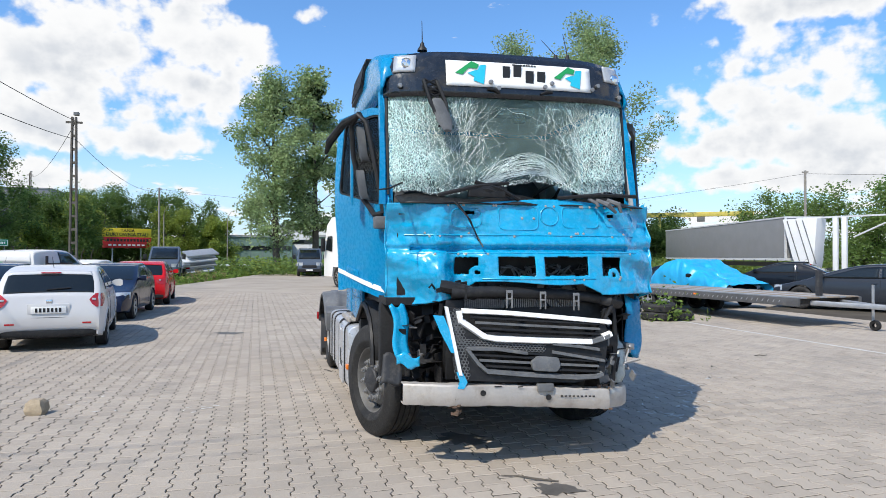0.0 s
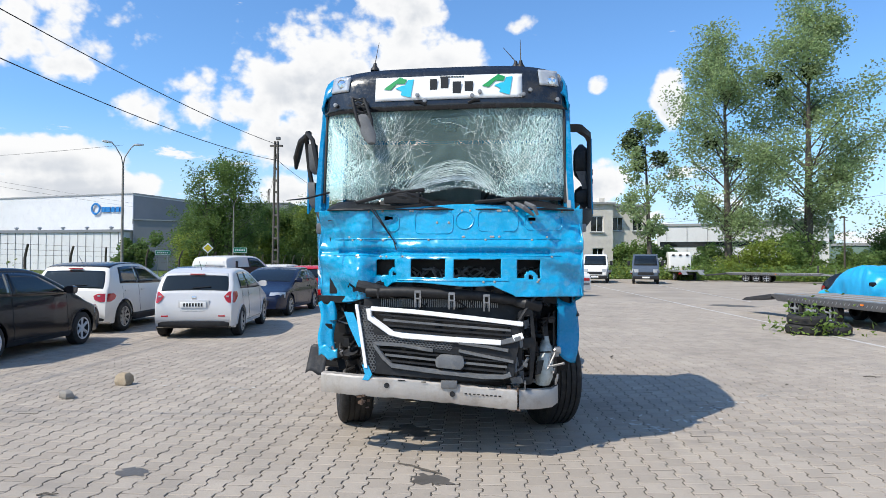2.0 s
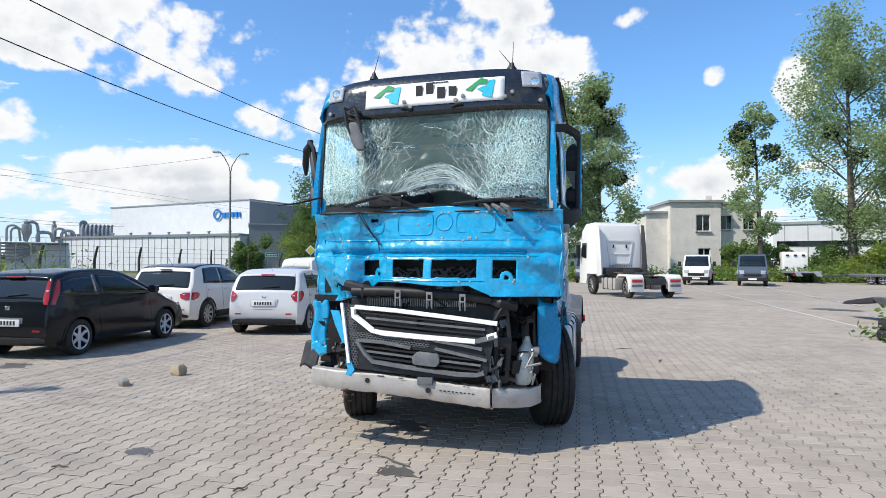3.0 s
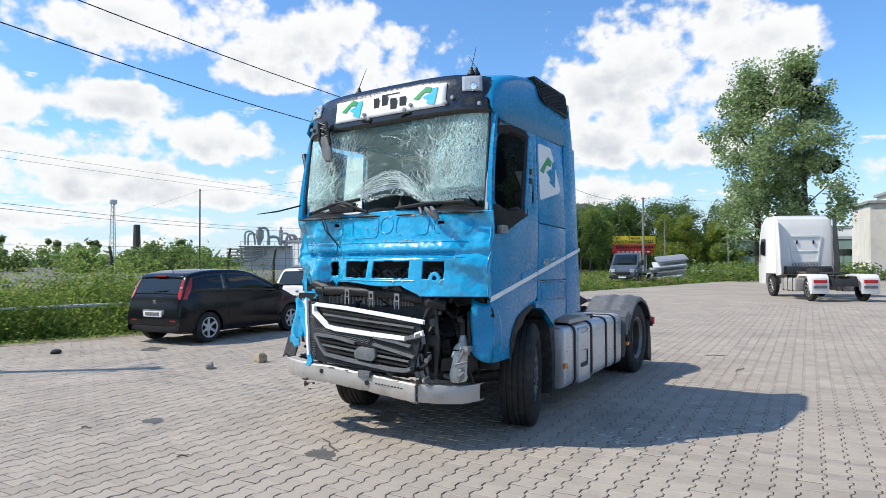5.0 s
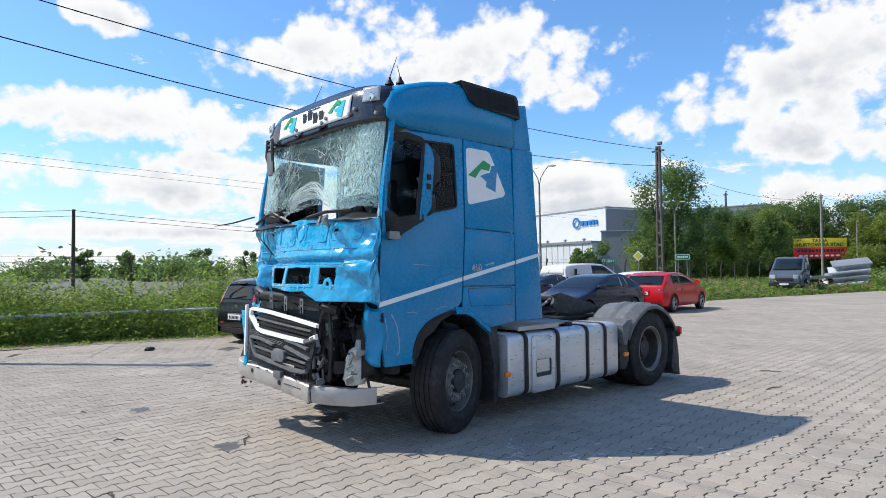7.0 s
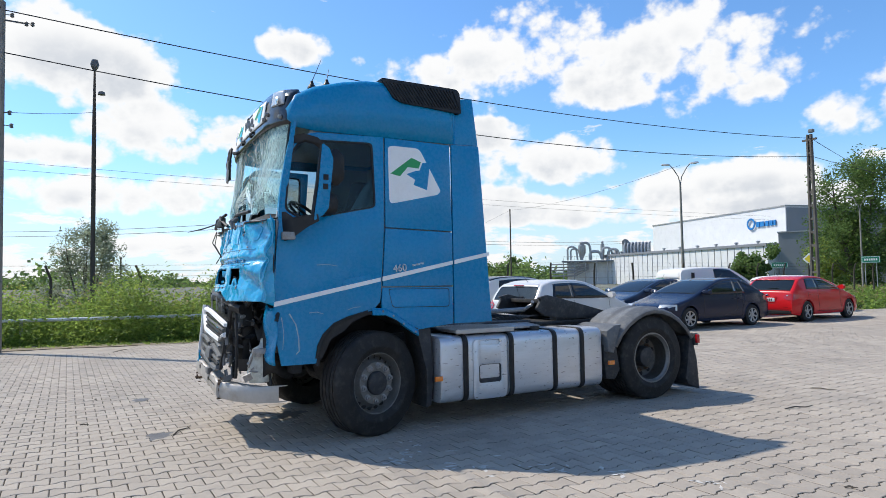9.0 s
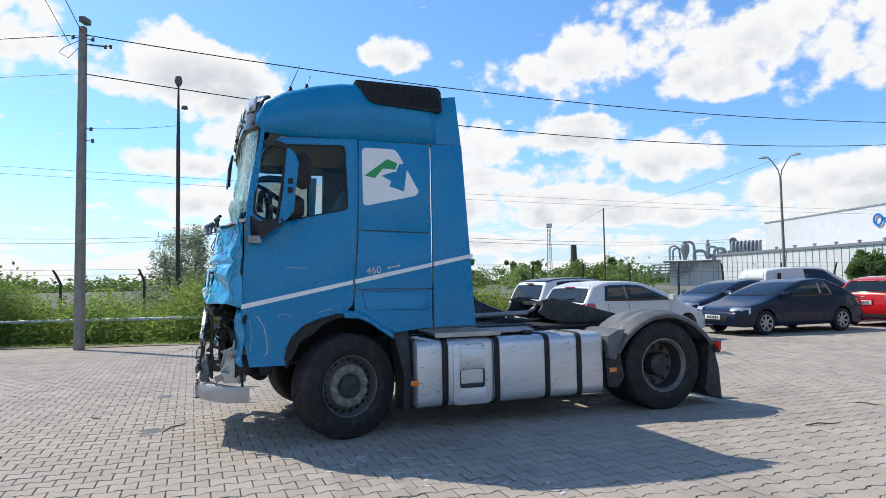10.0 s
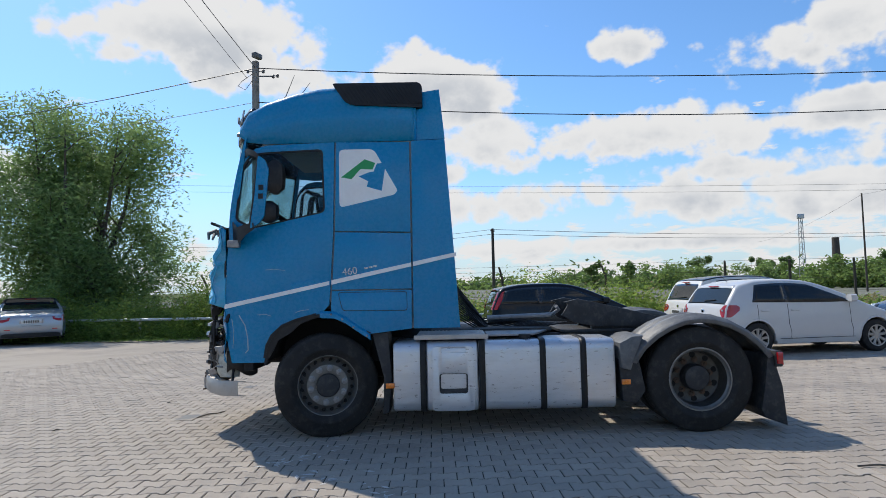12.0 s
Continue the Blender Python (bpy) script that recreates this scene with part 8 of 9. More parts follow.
car("saloon_car", (-14.6, 17.3), (0.40, -0.917), STEELBLUE, "steel-blue car parked behind the others", wb=2.6, ro=0.85, fo=0.85, w=1.74, h=1.42, belt=0.93, screen=1.38, roof_end=0.05, hatch=-0.55, tail="wide")
car("estate_car", (-16.1, 22.6), (-0.35, 0.937), WHITECAR, "white estate car behind the red one", wb=2.65, ro=0.9, fo=0.85, w=1.76, h=1.47, belt=0.94, screen=1.35, roof_end=-0.6, hatch=-0.8, tail="column")
car("coupe_car", (-6.75, -9.55), (-0.55, -0.835), SILVER, "silver coupe with wide red rear lamps at the weeds", wb=2.72, ro=1.0, fo=0.95, w=1.82, h=1.40, belt=0.92, screen=1.55, roof_end=0.45, hatch=-0.42, tail="wide", tail_z=1.0, windows=2, spokes=5)
car("saloon_car", (12.2, 20.3), (-0.80, 0.60), DARKGREY, "dark grey fastback car with a crushed side behind the trailer", wb=2.9, ro=1.05, fo=0.95, w=1.9, h=1.42, belt=0.95, screen=1.5, roof_end=-0.1, hatch=-0.8, tail="wide", tail_z=1.0, windows=3, r=0.35, spokes=10, rim_mat=DARK)
car("saloon_car", (12.4, 27.3), (-0.86, 0.51), BLACKCAR, "black saloon car behind the trailer", wb=2.75, ro=1.0, fo=0.9, w=1.82, h=1.44, belt=0.95, screen=1.45, roof_end=0.3, hatch=-0.4, tail="wide", tail_z=1.0)
car("saloon_car", (16.0, 18.5), (-0.86, 0.51), NAVY, "dark blue car further along the row", wb=2.75, ro=1.0, fo=0.9, w=1.82, h=1.44, belt=0.95, screen=1.45, roof_end=0.3, hatch=-0.4, tail="wide", tail_z=1.0)
# white panel van
c = car("panel_van", (-14.75, 18.0), (-0.215, 0.977), WHITECAR, "white panel van with a green cross and black side stripe", wb=2.72, ro=0.75, fo=0.85, w=1.80, h=1.82, belt=1.08, cowl=0.45, screen=1.15, roof_end=-0.62, hatch=-0.72, tail="column", windows=2, nose_z=0.85, group="parked cars", blind=True)
s = Shape().box((-0.73, 0.35, 1.25), (0.03, 0.42, 0.36))
part("green_cross", s, GRN, c)
s = Shape().box((0.55, -0.90, 1.25), (1.5, 0.03, 0.28))
part("side_stripe", s, BLACK_PL, c)
s = Shape().box((-0.3, -0.9, 1.30), (0.12, 0.03, 0.62))
part("side_stripe", s, BLACK_PL, c)


def flatbed(name, m, paint, label, bed=True, cab_back=False):
    """A light recovery truck: sloping cab in front, flat steel deck behind. x forward from the rear axle."""
    t = thing(name, m, label, "truck", "recovery trucks")
    wb = 3.75
    poly = [(wb - 0.95, 0.45), (wb - 0.50, 0.45), (wb - 0.42, 0.70), (wb - 0.2, 0.82), (wb + 0.2, 0.82), (wb + 0.42, 0.70), (wb + 0.50, 0.40), (wb + 0.92, 0.40), (wb + 1.0, 0.60), (wb + 0.98, 0.95), (wb + 0.85, 1.18), (wb + 0.42, 1.36), (wb + 0.36, 1.38), (wb - 0.28, 2.16), (wb - 0.55, 2.24), (wb - 1.05, 2.22), (wb - 1.10, 1.4)]
    wd = lambda x, z: (1 - 0.10 * max(0, (z - 1.3) / 0.9) ** 1.3) * (1 - 0.10 * max(0, (x - wb - 0.5) / 0.5) ** 2)
    part("cab", profile_solid(poly, 0.98, 0.09, wd), paint, t, smooth=40)
    s = Shape()
    s.loft([[(x, f * 0.84 * wd(x, z), z) for f in (-1, -0.6, 0, 0.6, 1)] for x, z in ((wb + 0.385, 1.40), (wb - 0.20, 2.12))], closed=False, cap=False)
    part("windscreen", s, TINTED, t, solid=0.02)
    for sg in (1, -1):
        part("side_window", Shape().plate(rr([(wb + 0.22, 1.38), (wb - 0.28, 2.02), (wb - 0.72, 2.04), (wb - 0.72, 1.38)], 0.06), [], lambda x, z, d, sg=sg: (x, sg * (0.985 * wd(x, z) - d), z), 0.03), TINTED, t)
        part("headlamp", Shape().loft([[(wb + x, sg * y, z) for x, y in ((1.01, 0.52), (0.99, 0.80), (0.78, 0.96), (0.74, 0.90), (0.86, 0.5))] for z in (0.86, 0.98, 1.10)]), CLEAR_LENS, t, smooth=50)
        part("door_mirror", Shape().box((wb + 0.12, sg * 1.20, 1.55), (0.10, 0.22, 0.36)), BLACK_PL, t, bevel=0.03)
        for x in ((0.0, wb) if bed else (0.0, wb)):
            car_wheel(t, x, sg * 0.86, 0.34, 8, GALV)
    part("grille", Shape().box((wb + 0.96, 0, 0.78), (0.10, 1.15, 0.22)), BLACK_PL, t, bevel=0.03)
    part("front_bumper", Shape().box((wb + 0.93, 0, 0.48), (0.20, 1.86, 0.26)), BLACK_PL, t, bevel=0.05)
    p = part("number_plate", Shape().box((wb + 1.04, 0, 0.50), (0.02, 0.52, 0.115)), PLATE, t)
    part("frame", Shape().box((0.9, 0, 0.62), (4.6, 0.8, 0.16)), CHASSIS, t)
    deck = part("deck", Shape().box((0.15, 0, 0.86), (5.0, 2.1, 0.10)), GALV, t, bevel=0.02)
    for sg in (1, -1):
        part("deck_edge", Shape().box((0.15, sg * 1.06, 0.88), (5.0, 0.08, 0.18)), GALV, t, bevel=0.01)
        part("rear_lamp", Shape().box((-2.38, sg * 0.9, 0.66), (0.06, 0.3, 0.12)), RED_LENS, t)
        part("loading_ramp", Shape().plate([(-2.35, 0.84), (-2.35, 0.92), (-3.3, 0.62), (-3.3, 0.56)], [], lambda x, z, d, sg=sg: (x, sg * (0.9 - d), z), 0.4), GALV, t)
    if cab_back:
        s = profile_solid([(wb - 2.05, 1.35), (wb - 1.95, 2.35), (wb - 1.6, 2.62), (wb - 0.7, 2.62), (wb - 0.3, 2.15), (wb - 1.05, 2.15), (wb - 1.05, 0.9), (wb - 2.0, 0.9)], 1.0, 0.10)
        part("sleeper_box", s, paint, t, smooth=40)
        for y in (-0.62, 0.0, 0.62):
            part("sleeper_window", Shape().box((wb - 2.0, y, 2.30), (0.10, 0.22, 0.16)), DARK, t, bevel=0.02)
        for y in (-0.72, 0.72):
            part("sleeper_vent", Shape().box((wb - 2.07, y, 1.25), (0.06, 0.24, 0.14)), DARK, t, bevel=0.01)
    return t


flatbed("recovery_truck", pose(-8.85, 54.4, 0, 0, 0, -80), WHITECAR, "white flatbed recovery truck facing the yard")
flatbed("recovery_truck", pose(-5.05, 54.3, 0, 0, 0, -80), GREYVAN, "slate-grey flatbed recovery truck facing the yard")
flatbed("recovery_truck", pose(-24.7, 43.6, 0, 0, 0, -66), GREYVAN, "slate-grey flatbed recovery truck by the meadow")
flatbed("recovery_truck", pose(-2.7, 62.2, 0, 0, 0, 108), WHITECAR, "white recovery truck with sleeper, seen from behind", cab_back=True)


flatbed("recovery_truck", pose(-17.7, 53.4, 0, 0, 0, -71), GREYVAN, "slate-grey flatbed recovery truck before the poplars")


def white_tractor():
    t = thing("tractor_unit", pose(-4.84, 29.8, 0, 0, 0, 136), "white lorry tractor with high roof, seen from behind", "lorry")
    # x forward from the tail
    cab = [(3.55, 1.05), (3.55, 3.05), (3.70, 3.50), (4.1, 3.68), (5.1, 3.66), (5.55, 3.3), (5.75, 2.4), (5.85, 1.3), (5.85, 0.55), (4.9, 0.55), (4.8, 1.05)]
    part("cab", profile_solid(cab, 1.22, 0.10, lambda x, z: 1 - 0.05 * max(0, (z - 2.9) / 0.7)), WHITECAR, t, smooth=40)
    for y in (-0.35, 0.35):
        s = Shape().box((3.53, y, 2.45), (0.04, 0.06, 0.16))
        part("back_latch", s, DARK, t)
    part("back_panel", Shape().plate(rr([(-0.72, 2.75), (0.72, 2.75), (0.55, 1.55), (-0.55, 1.55)], 0.08), [rr([(-0.66, 2.69), (0.66, 2.69), (0.50, 1.61), (-0.50, 1.61)], 0.08)], lambda y, z, d: (3.545 - d, y, z), 0.03), WHITECAR, t)
    for z in (2.05, 2.75):
        part("back_rib", Shape().box((3.54, 0, z), (0.03, 1.2, 0.05)), WHITECAR, t, bevel=0.01)
    for sg in (1, -1):
        part("side_fairing", Shape().plate([(3.0, 1.0), (3.55, 0.95), (3.6, 3.55), (3.35, 3.5), (3.15, 2.4)], [], lambda x, z, d, sg=sg: (x, sg * (1.24 - d), z), 0.05), WHITECAR if sg > 0 else CHASSIS, t, bevel=0.02)
        part("rear_mudguard", Shape().plate(rr([(-0.02, 0.42), (-0.05, 0.95), (0.1, 1.08), (1.15, 1.08), (1.35, 0.9), (1.28, 0.88), (1.1, 1.0), (0.4, 1.0), (0.22, 0.8), (0.12, 0.42)], 0.05), [], lambda x, z, d, sg=sg: (x, sg * (1.26 - d), z), 0.66), WHITECAR, t, bevel=0.02)
        part("tail_panel", Shape().box((-0.04, sg * 0.93, 0.62), (0.08, 0.66, 0.62)), WHITECAR, t, bevel=0.03)
        part("tail_lamp", Shape().box((-0.09, sg * 0.93, 0.80), (0.05, 0.5, 0.14)), RED_LENS, t, bevel=0.015)
        part("number_bar", Shape().box((-0.09, sg * 0.93, 0.58), (0.03, 0.5, 0.11)), GREY_PL, t)
        part("side_tank", Shape().box((2.3, sg * 0.98, 0.62), (1.5, 0.5, 0.55)), ALU, t, bevel=0.08)
        for k in range(3):
            part("tank_strap", Shape().box((1.8 + 0.5 * k, sg * 0.98, 0.62), (0.06, 0.53, 0.58)), BLACK_PL, t, bevel=0.05)
        for x, y in ((0.65, 0.98), (4.45, 1.03)):
            car_wheel(t, x, sg * y, 0.50, 10, RIM)
        part("cab_window", Shape().plate([(4.9, 1.85), (5.55, 1.95), (5.35, 2.65), (4.9, 2.65)], [], lambda x, z, d, sg=sg: (x, sg * (1.235 - d), z), 0.03), TINTED, t)
        part("frame_rail", Shape().box((2.2, sg * 0.42, 0.85), (4.4, 0.08, 0.26)), CHASSIS, t)
        part("door_mirror", Shape().box((5.55, sg * 1.40, 2.2), (0.16, 0.2, 0.7)), BLACK_PL, t, bevel=0.04)
    part("fifth_wheel", Shape().plate(rr([(0.4, -0.4), (0.3, 0.0), (0.4, 0.4), (1.2, 0.45), (1.2, -0.45)], 0.1), [], lambda x, y, d: (x, y, 1.16 - d), 0.08), CHASSIS, t, bevel=0.01)
    part("tail_beam", Shape().box((0.0, 0, 0.75), (0.14, 0.95, 0.3)), CHASSIS, t, bevel=0.02)
    part("spare_tyre", Shape().lathe([(0.25, -0.14), (0.47, -0.14), (0.5, 0), (0.47, 0.14), (0.25, 0.14)], 30, Matrix.Translation((2.0, 0.05, 1.16))), RUBBER, t)
    s = Shape()
    for k in range(10):
        s.tube([(3.5, -0.6 + 0.13 * k, 1.5), (3.2, -0.55 + 0.12 * k, 1.15), (2.8, -0.3 + 0.07 * k, 1.05)], 0.02, 6)
    tagged(part("air_line", s, RUST, t), kind="stuff")
    part("gap_panel", Shape().box((3.3, 0, 1.2), (0.3, 1.9, 0.35)), CHASSIS, t, bevel=0.03)


white_tractor()

# ---------------------------------------------------------------- trailers
TARP = mat("blue_tarpaulin", (0.015, 0.33, 0.60), 0.4, 0, 0.08, 4, 20, 0.15)
BEAMGREY = mat("dull_steel_beam", (0.10, 0.10, 0.102), 0.55, 0.3, 0.2, 4, 40, 0.2, stain=(0.20, 0.18, 0.15), stain_amount=0.4)
DECKWOOD = mat("deck_boards", (0.27, 0.22, 0.17), 0.85, 0, 0.2, 5, 50, 0.3, stretch=(0.2, 1, 1))


def trailer(name, m, label, length, width, z, axles, first, ramp=True, dark=True):
    """A low flat trailer. x runs from the tail forward."""
    t = thing(name, m, label, "trailer", "flat trailers")
    for sg in (1, -1):
        part("side_beam", Shape().plate([(0.0, z - 0.02), (0.35, z - 0.17), (length, z - 0.17), (length, z + 0.02), (0.0, z + 0.02)], [], lambda x, q, d, sg=sg: (x, sg * (width / 2 - d), q), 0.07), BEAMGREY if dark else GALV, t, bevel=0.006)
        s = Shape()
        k = 0.9
        while k < length - 0.5:
            s.loft([[(k + e, sg * (width / 2 + 0.003), z - 0.105), (k + e + 0.04, sg * (width / 2 + 0.003), z - 0.045)] for e in (0.0, 0.025)], closed=False, cap=False)
            k += 0.16
        tagged(part("beam_slot", s, GALV if dark else DARK, t), kind="stuff")
        for k in range(axles):
            car_wheel(t, first + 0.78 * k, sg * (width / 2 - 0.14 if dark else width / 2 - 0.2), 0.33, 4, GALV)
        if ramp:
            part("tail_ramp", Shape().plate([(0.0, z + 0.02), (0.0, z - 0.12), (-1.5, z - 0.26), (-1.75, z - 0.26), (-1.5, z - 0.16)], [], lambda x, q, d, sg=sg: (x, sg * (width / 2 - d), q), 0.5), CHASSIS, t, bevel=0.006)
        part("side_lamp", Shape().box((length * 0.55, sg * (width / 2 + 0.008), z - 0.05), (0.10, 0.02, 0.04)), AMBER, t)
    n = int(width / 0.22)
    for k in range(n):
        y = -width / 2 + 0.08 + (width - 0.16) * (k + 0.5) / n
        part("deck_board", Shape().box((length / 2, y, z + 0.025), (length - 0.02, (width - 0.16) / n - 0.012, 0.03)), DECKWOOD if k % 3 else GALV, t)
    for k in range(int(length / 1.2)):
        part("cross_beam", Shape().box((0.6 + 1.2 * k, 0, z - 0.10), (0.08, width - 0.15, 0.12)), CHASSIS, t)
    part("drawbar", Shape().tube([(length - 0.1, 0.5, z - 0.1), (length + 1.3, 0.0, z - 0.12), (length - 0.1, -0.5, z - 0.1)], 0.06, 8), GALV, t)
    jock = part("jockey_wheel", Shape().tube([(length + 0.9, 0.15, z + 0.35), (length + 0.9, 0.15, 0.2)], 0.03, 8), GALV, t)
    part("jockey_tyre", Shape().lathe([(0.05, -0.04), (0.11, -0.04), (0.12, 0), (0.11, 0.04), (0.05, 0.04)], 18, Matrix.Translation((length + 0.95, 0.15, 0.12)) @ Matrix.Rotation(radians(90), 4, "X")), RUBBER, jock)
    part("winch_post", Shape().box((length - 0.3, 0, z + 0.35), (0.1, 0.12, 0.6)), CHASSIS, t, bevel=0.01)
    return t


TA = math.degrees(math.atan2(-0.883, 0.47))
base = Vector((4.141, 20.815)) + Vector((0.883, 0.47)) * 0.92
tail = base - Vector((0.47, -0.883)) * 1.1
trailer("flat_trailer", pose(tail.x, tail.y, 0, 0, 0, TA), "low three-axle car trailer with dark slotted beams", 7.2, 2.05, 0.66, 3, 1.1)
tail2 = base + Vector((0.47, -0.883)) * 9.2 + Vector((0.883, 0.47)) * 1.4
trailer("flat_trailer", pose(tail2.x, tail2.y, 0, 0, 0, TA), "grey steel flat trailer in the next bay", 6.5, 2.2, 0.64, 2, 2.6, False, False)
trailer("flat_trailer", pose(1.0, 60.6, 0, 0, 0, -12), "long three-axle flat trailer at the back", 7.0, 2.2, 0.75, 3, 1.6)

# car under a blue tarpaulin, on the trailer
mT = pose(tail.x, tail.y, 0, 0, 0, TA)
tc = car("hatchback_car", (0, 0), (1, 0), BLACKCAR, "black car half wrapped in a bright blue tarpaulin", wb=2.6, ro=0.75, fo=0.85, w=1.74, h=1.34, belt=0.90, tail="wide", plate=False, group="")
tc.matrix_world = mT @ pose(-0.9, 2.3, 0)
prof = [(-0.72, 0.62), (-0.60, 0.70), (-0.2, 0.80), (0.15, 1.05), (0.6, 1.38), (1.1, 1.50), (1.5, 1.46), (2.1, 1.18), (2.7, 0.92), (3.2, 0.85), (3.5, 0.72)]
s = Shape()
rgs = []
px, pz = [q[0] for q in prof], [q[1] for q in prof]
prof = [(float(x), float(np.interp(x, px, pz))) for x in np.linspace(px[0], px[-1], 54)]
for i, (x, z) in enumerate(prof):
    ring = []
    for j in range(49):
        f = -1 + 2 * j / 48
        a = abs(f)
        y = 0.97 * math.copysign(min(1, (a / 0.72)), f) + 0.02 * math.sin(i * 0.43 + j * 0.5)
        zz = z + 0.02 if a < 0.62 else z - (a - 0.62) / 0.38 * (z - 0.22 - 0.08 * math.sin(i * 0.35 + (3 if f > 0 else 0)))
        n = 0.55 * noise.fractal(Vector((x * 2.0, f * 3.0, 7)), 1.0, 2.0, 4) + 0.5 - 1.3 * abs(noise.noise(Vector((x * 3.1 + f * 1.5, f * 4.0 - x, 3)))) - 0.5 * abs(noise.noise(Vector((x * 8.0, f * 7.0, 9))))
        ring.append((x + 0.07 * n, y + 0.09 * n * math.copysign(1, f), zz + 0.075 * n))
    rgs.append(ring)
s.loft(rgs, closed=False, cap=False)
tp = thing("tarpaulin", mT @ pose(-0.9, 2.3, 0), "bright blue crumpled tarpaulin over a car", "tarpaulin")
tpo = part("sheet", s, TARP, tp, smooth=60, solid=0.006)
sub = tpo.modifiers.new("soft", "SUBSURF")
sub.levels = sub.render_levels = 1

# old tyres with weeds
for k in range(3):
    t = thing("old_tyre", pose(4.15 + (0.5 if k == 2 else 0.03 * k), 16.95 + (0.2 if k == 2 else 0), 0.0 if k != 1 else 0.22, 4 * k, 0, 0), "worn black tyre lying on the paving", "tyre", "old tyres")
    part("tyre", Shape().lathe([(0.24, 0.01), (0.38, 0.0), (0.42, 0.05), (0.42, 0.17), (0.38, 0.22), (0.24, 0.21), (0.26, 0.11), (0.24, 0.01)], 30), RUBBER, t)
gen = np.random.default_rng(77)
n = 900
q = gen.uniform(0, 6.28, n)
rad = np.abs(gen.normal(size=n)) * 0.32
hgt = np.clip(np.abs(gen.normal(size=n)) * 0.25, 0.02, 0.7) * np.where(gen.uniform(size=n) < 0.25, 1.6, 0.7)
v, f = leaves(gen, np.stack([4.3 + rad * np.cos(q) * 1.3, 16.95 + rad * np.sin(q), hgt], 1), 0.13, -0.1, 0.45)
tagged(leaf_object("weeds", v, f, WEED, None, "stuff", "green weeds growing round old tyres"), category="weeds")

# curtain-sided semi-trailer far off
CURT = mat("grey_curtain", (0.19, 0.195, 0.20), 0.6, 0, 0.06, 1, 20, 0.1)
a, b = Vector((14.7, 66.4, 0)), Vector((17.4, 43.9, 0))
d = b - a
st = thing("semi_trailer", pose(a.x, a.y, 0, 0, 0, math.degrees(math.atan2(d.y, d.x))), "grey curtain-sided semi-trailer behind the cars", "trailer")
Ls = d.length
part("curtain", Shape().box((Ls / 2, 1.25, 2.85), (Ls, 2.5, 2.62)), CURT, st, bevel=0.04)
part("roof_edge", Shape().box((Ls / 2, 1.25, 4.18), (Ls + 0.06, 2.56, 0.10)), LAMPGREY, st)
part("lower_rail", Shape().box((Ls / 2, 1.25, 1.45), (Ls + 0.04, 2.54, 0.16)), LAMPGREY, st)
for k in range(14):
    part("rail_hook", Shape().box((0.8 + k * (Ls - 1.6) / 13, -0.02, 1.36), (0.10, 0.04, 0.14)), BLACK_PL, st)
part("chassis", Shape().box((Ls / 2, 1.25, 1.1), (Ls, 1.0, 0.3)), CHASSIS, st)
for x in (3.0, 4.3, 5.6):
    for y in (0.15, 2.35):
        car_wheel(st, x, y, 0.5, 8, RIM)
part("front_post", Shape().box((Ls + 0.05, 0.05, 2.8), (0.12, 0.12, 2.8)), LAMPGREY, st)
WHITECOVER = mat("white_cover", (0.62, 0.63, 0.64), 0.5, 0, 0.06, 1, 20, 0.1)
cv = thing("boat_cover", pose(18.2, 43.0, 0, 0, 0, -48), "tall white covered frame beside the trailer", "cover")
part("sheet", Shape().loft([[(x, y, z) for x, y in ((-1.0 + e, -0.6), (1.1 - e * 0.3, -0.6), (1.1 - e * 0.3, 0.6), (-1.0 + e, 0.6))] for z, e in ((0.9, 0.9), (1.6, 0.6), (4.0, 0.0))]), WHITECOVER, cv, bevel=0.03)
for x in (-0.2, 0.35, 0.75):
    part("strap", Shape().tube([(x - 0.5, -0.63, 3.9), (x + 0.3, -0.63, 1.2)], 0.03, 6), GREY_PL, cv)
for k in range(2):
    part("upright", Shape().box((1.9 + 0.5 * k, 0, 2.4), (0.28, 0.2, 3.2)), WHITECOVER, cv, bevel=0.02)
part("top_rail", Shape().box((2.4, 0, 4.05), (5.6, 0.12, 0.10)), LAMPGREY, cv)
part("brace", Shape().tube([(2.9, 0, 2.8), (4.6, 0, 3.6)], 0.05, 6), LAMPGREY, cv)
for k in range(4):
    part("foot", Shape().box((-0.7 + 1.1 * k, 0, 0.45), (0.12, 0.5, 0.95)), CHASSIS, cv)
# yellow gantry crane
GANT = mat("gantry_yellow", (0.55, 0.45, 0.10), 0.5, 0.1, 0.1, 2, 20, 0.1)
gc = thing("gantry_crane", pose(16.3, 83.4, 0, 0, 0, -14), "pale yellow gantry crane beyond the trees", "crane")
part("beam", Shape().box((5.6, 0, 6.8), (12.5, 0.5, 0.55)), GANT, gc, bevel=0.03)
for x in (1.2, 10.4):
    for e in (-1, 1):
        part("leg", Shape().tube([(x, 0, 6.6), (x + 0.2, e * 1.4, 0)], 0.16, 8), GANT, gc)
part("hoist", Shape().box((6.0, 0, 6.2), (0.9, 0.6, 0.6)), GREY_PL, gc, bevel=0.05)
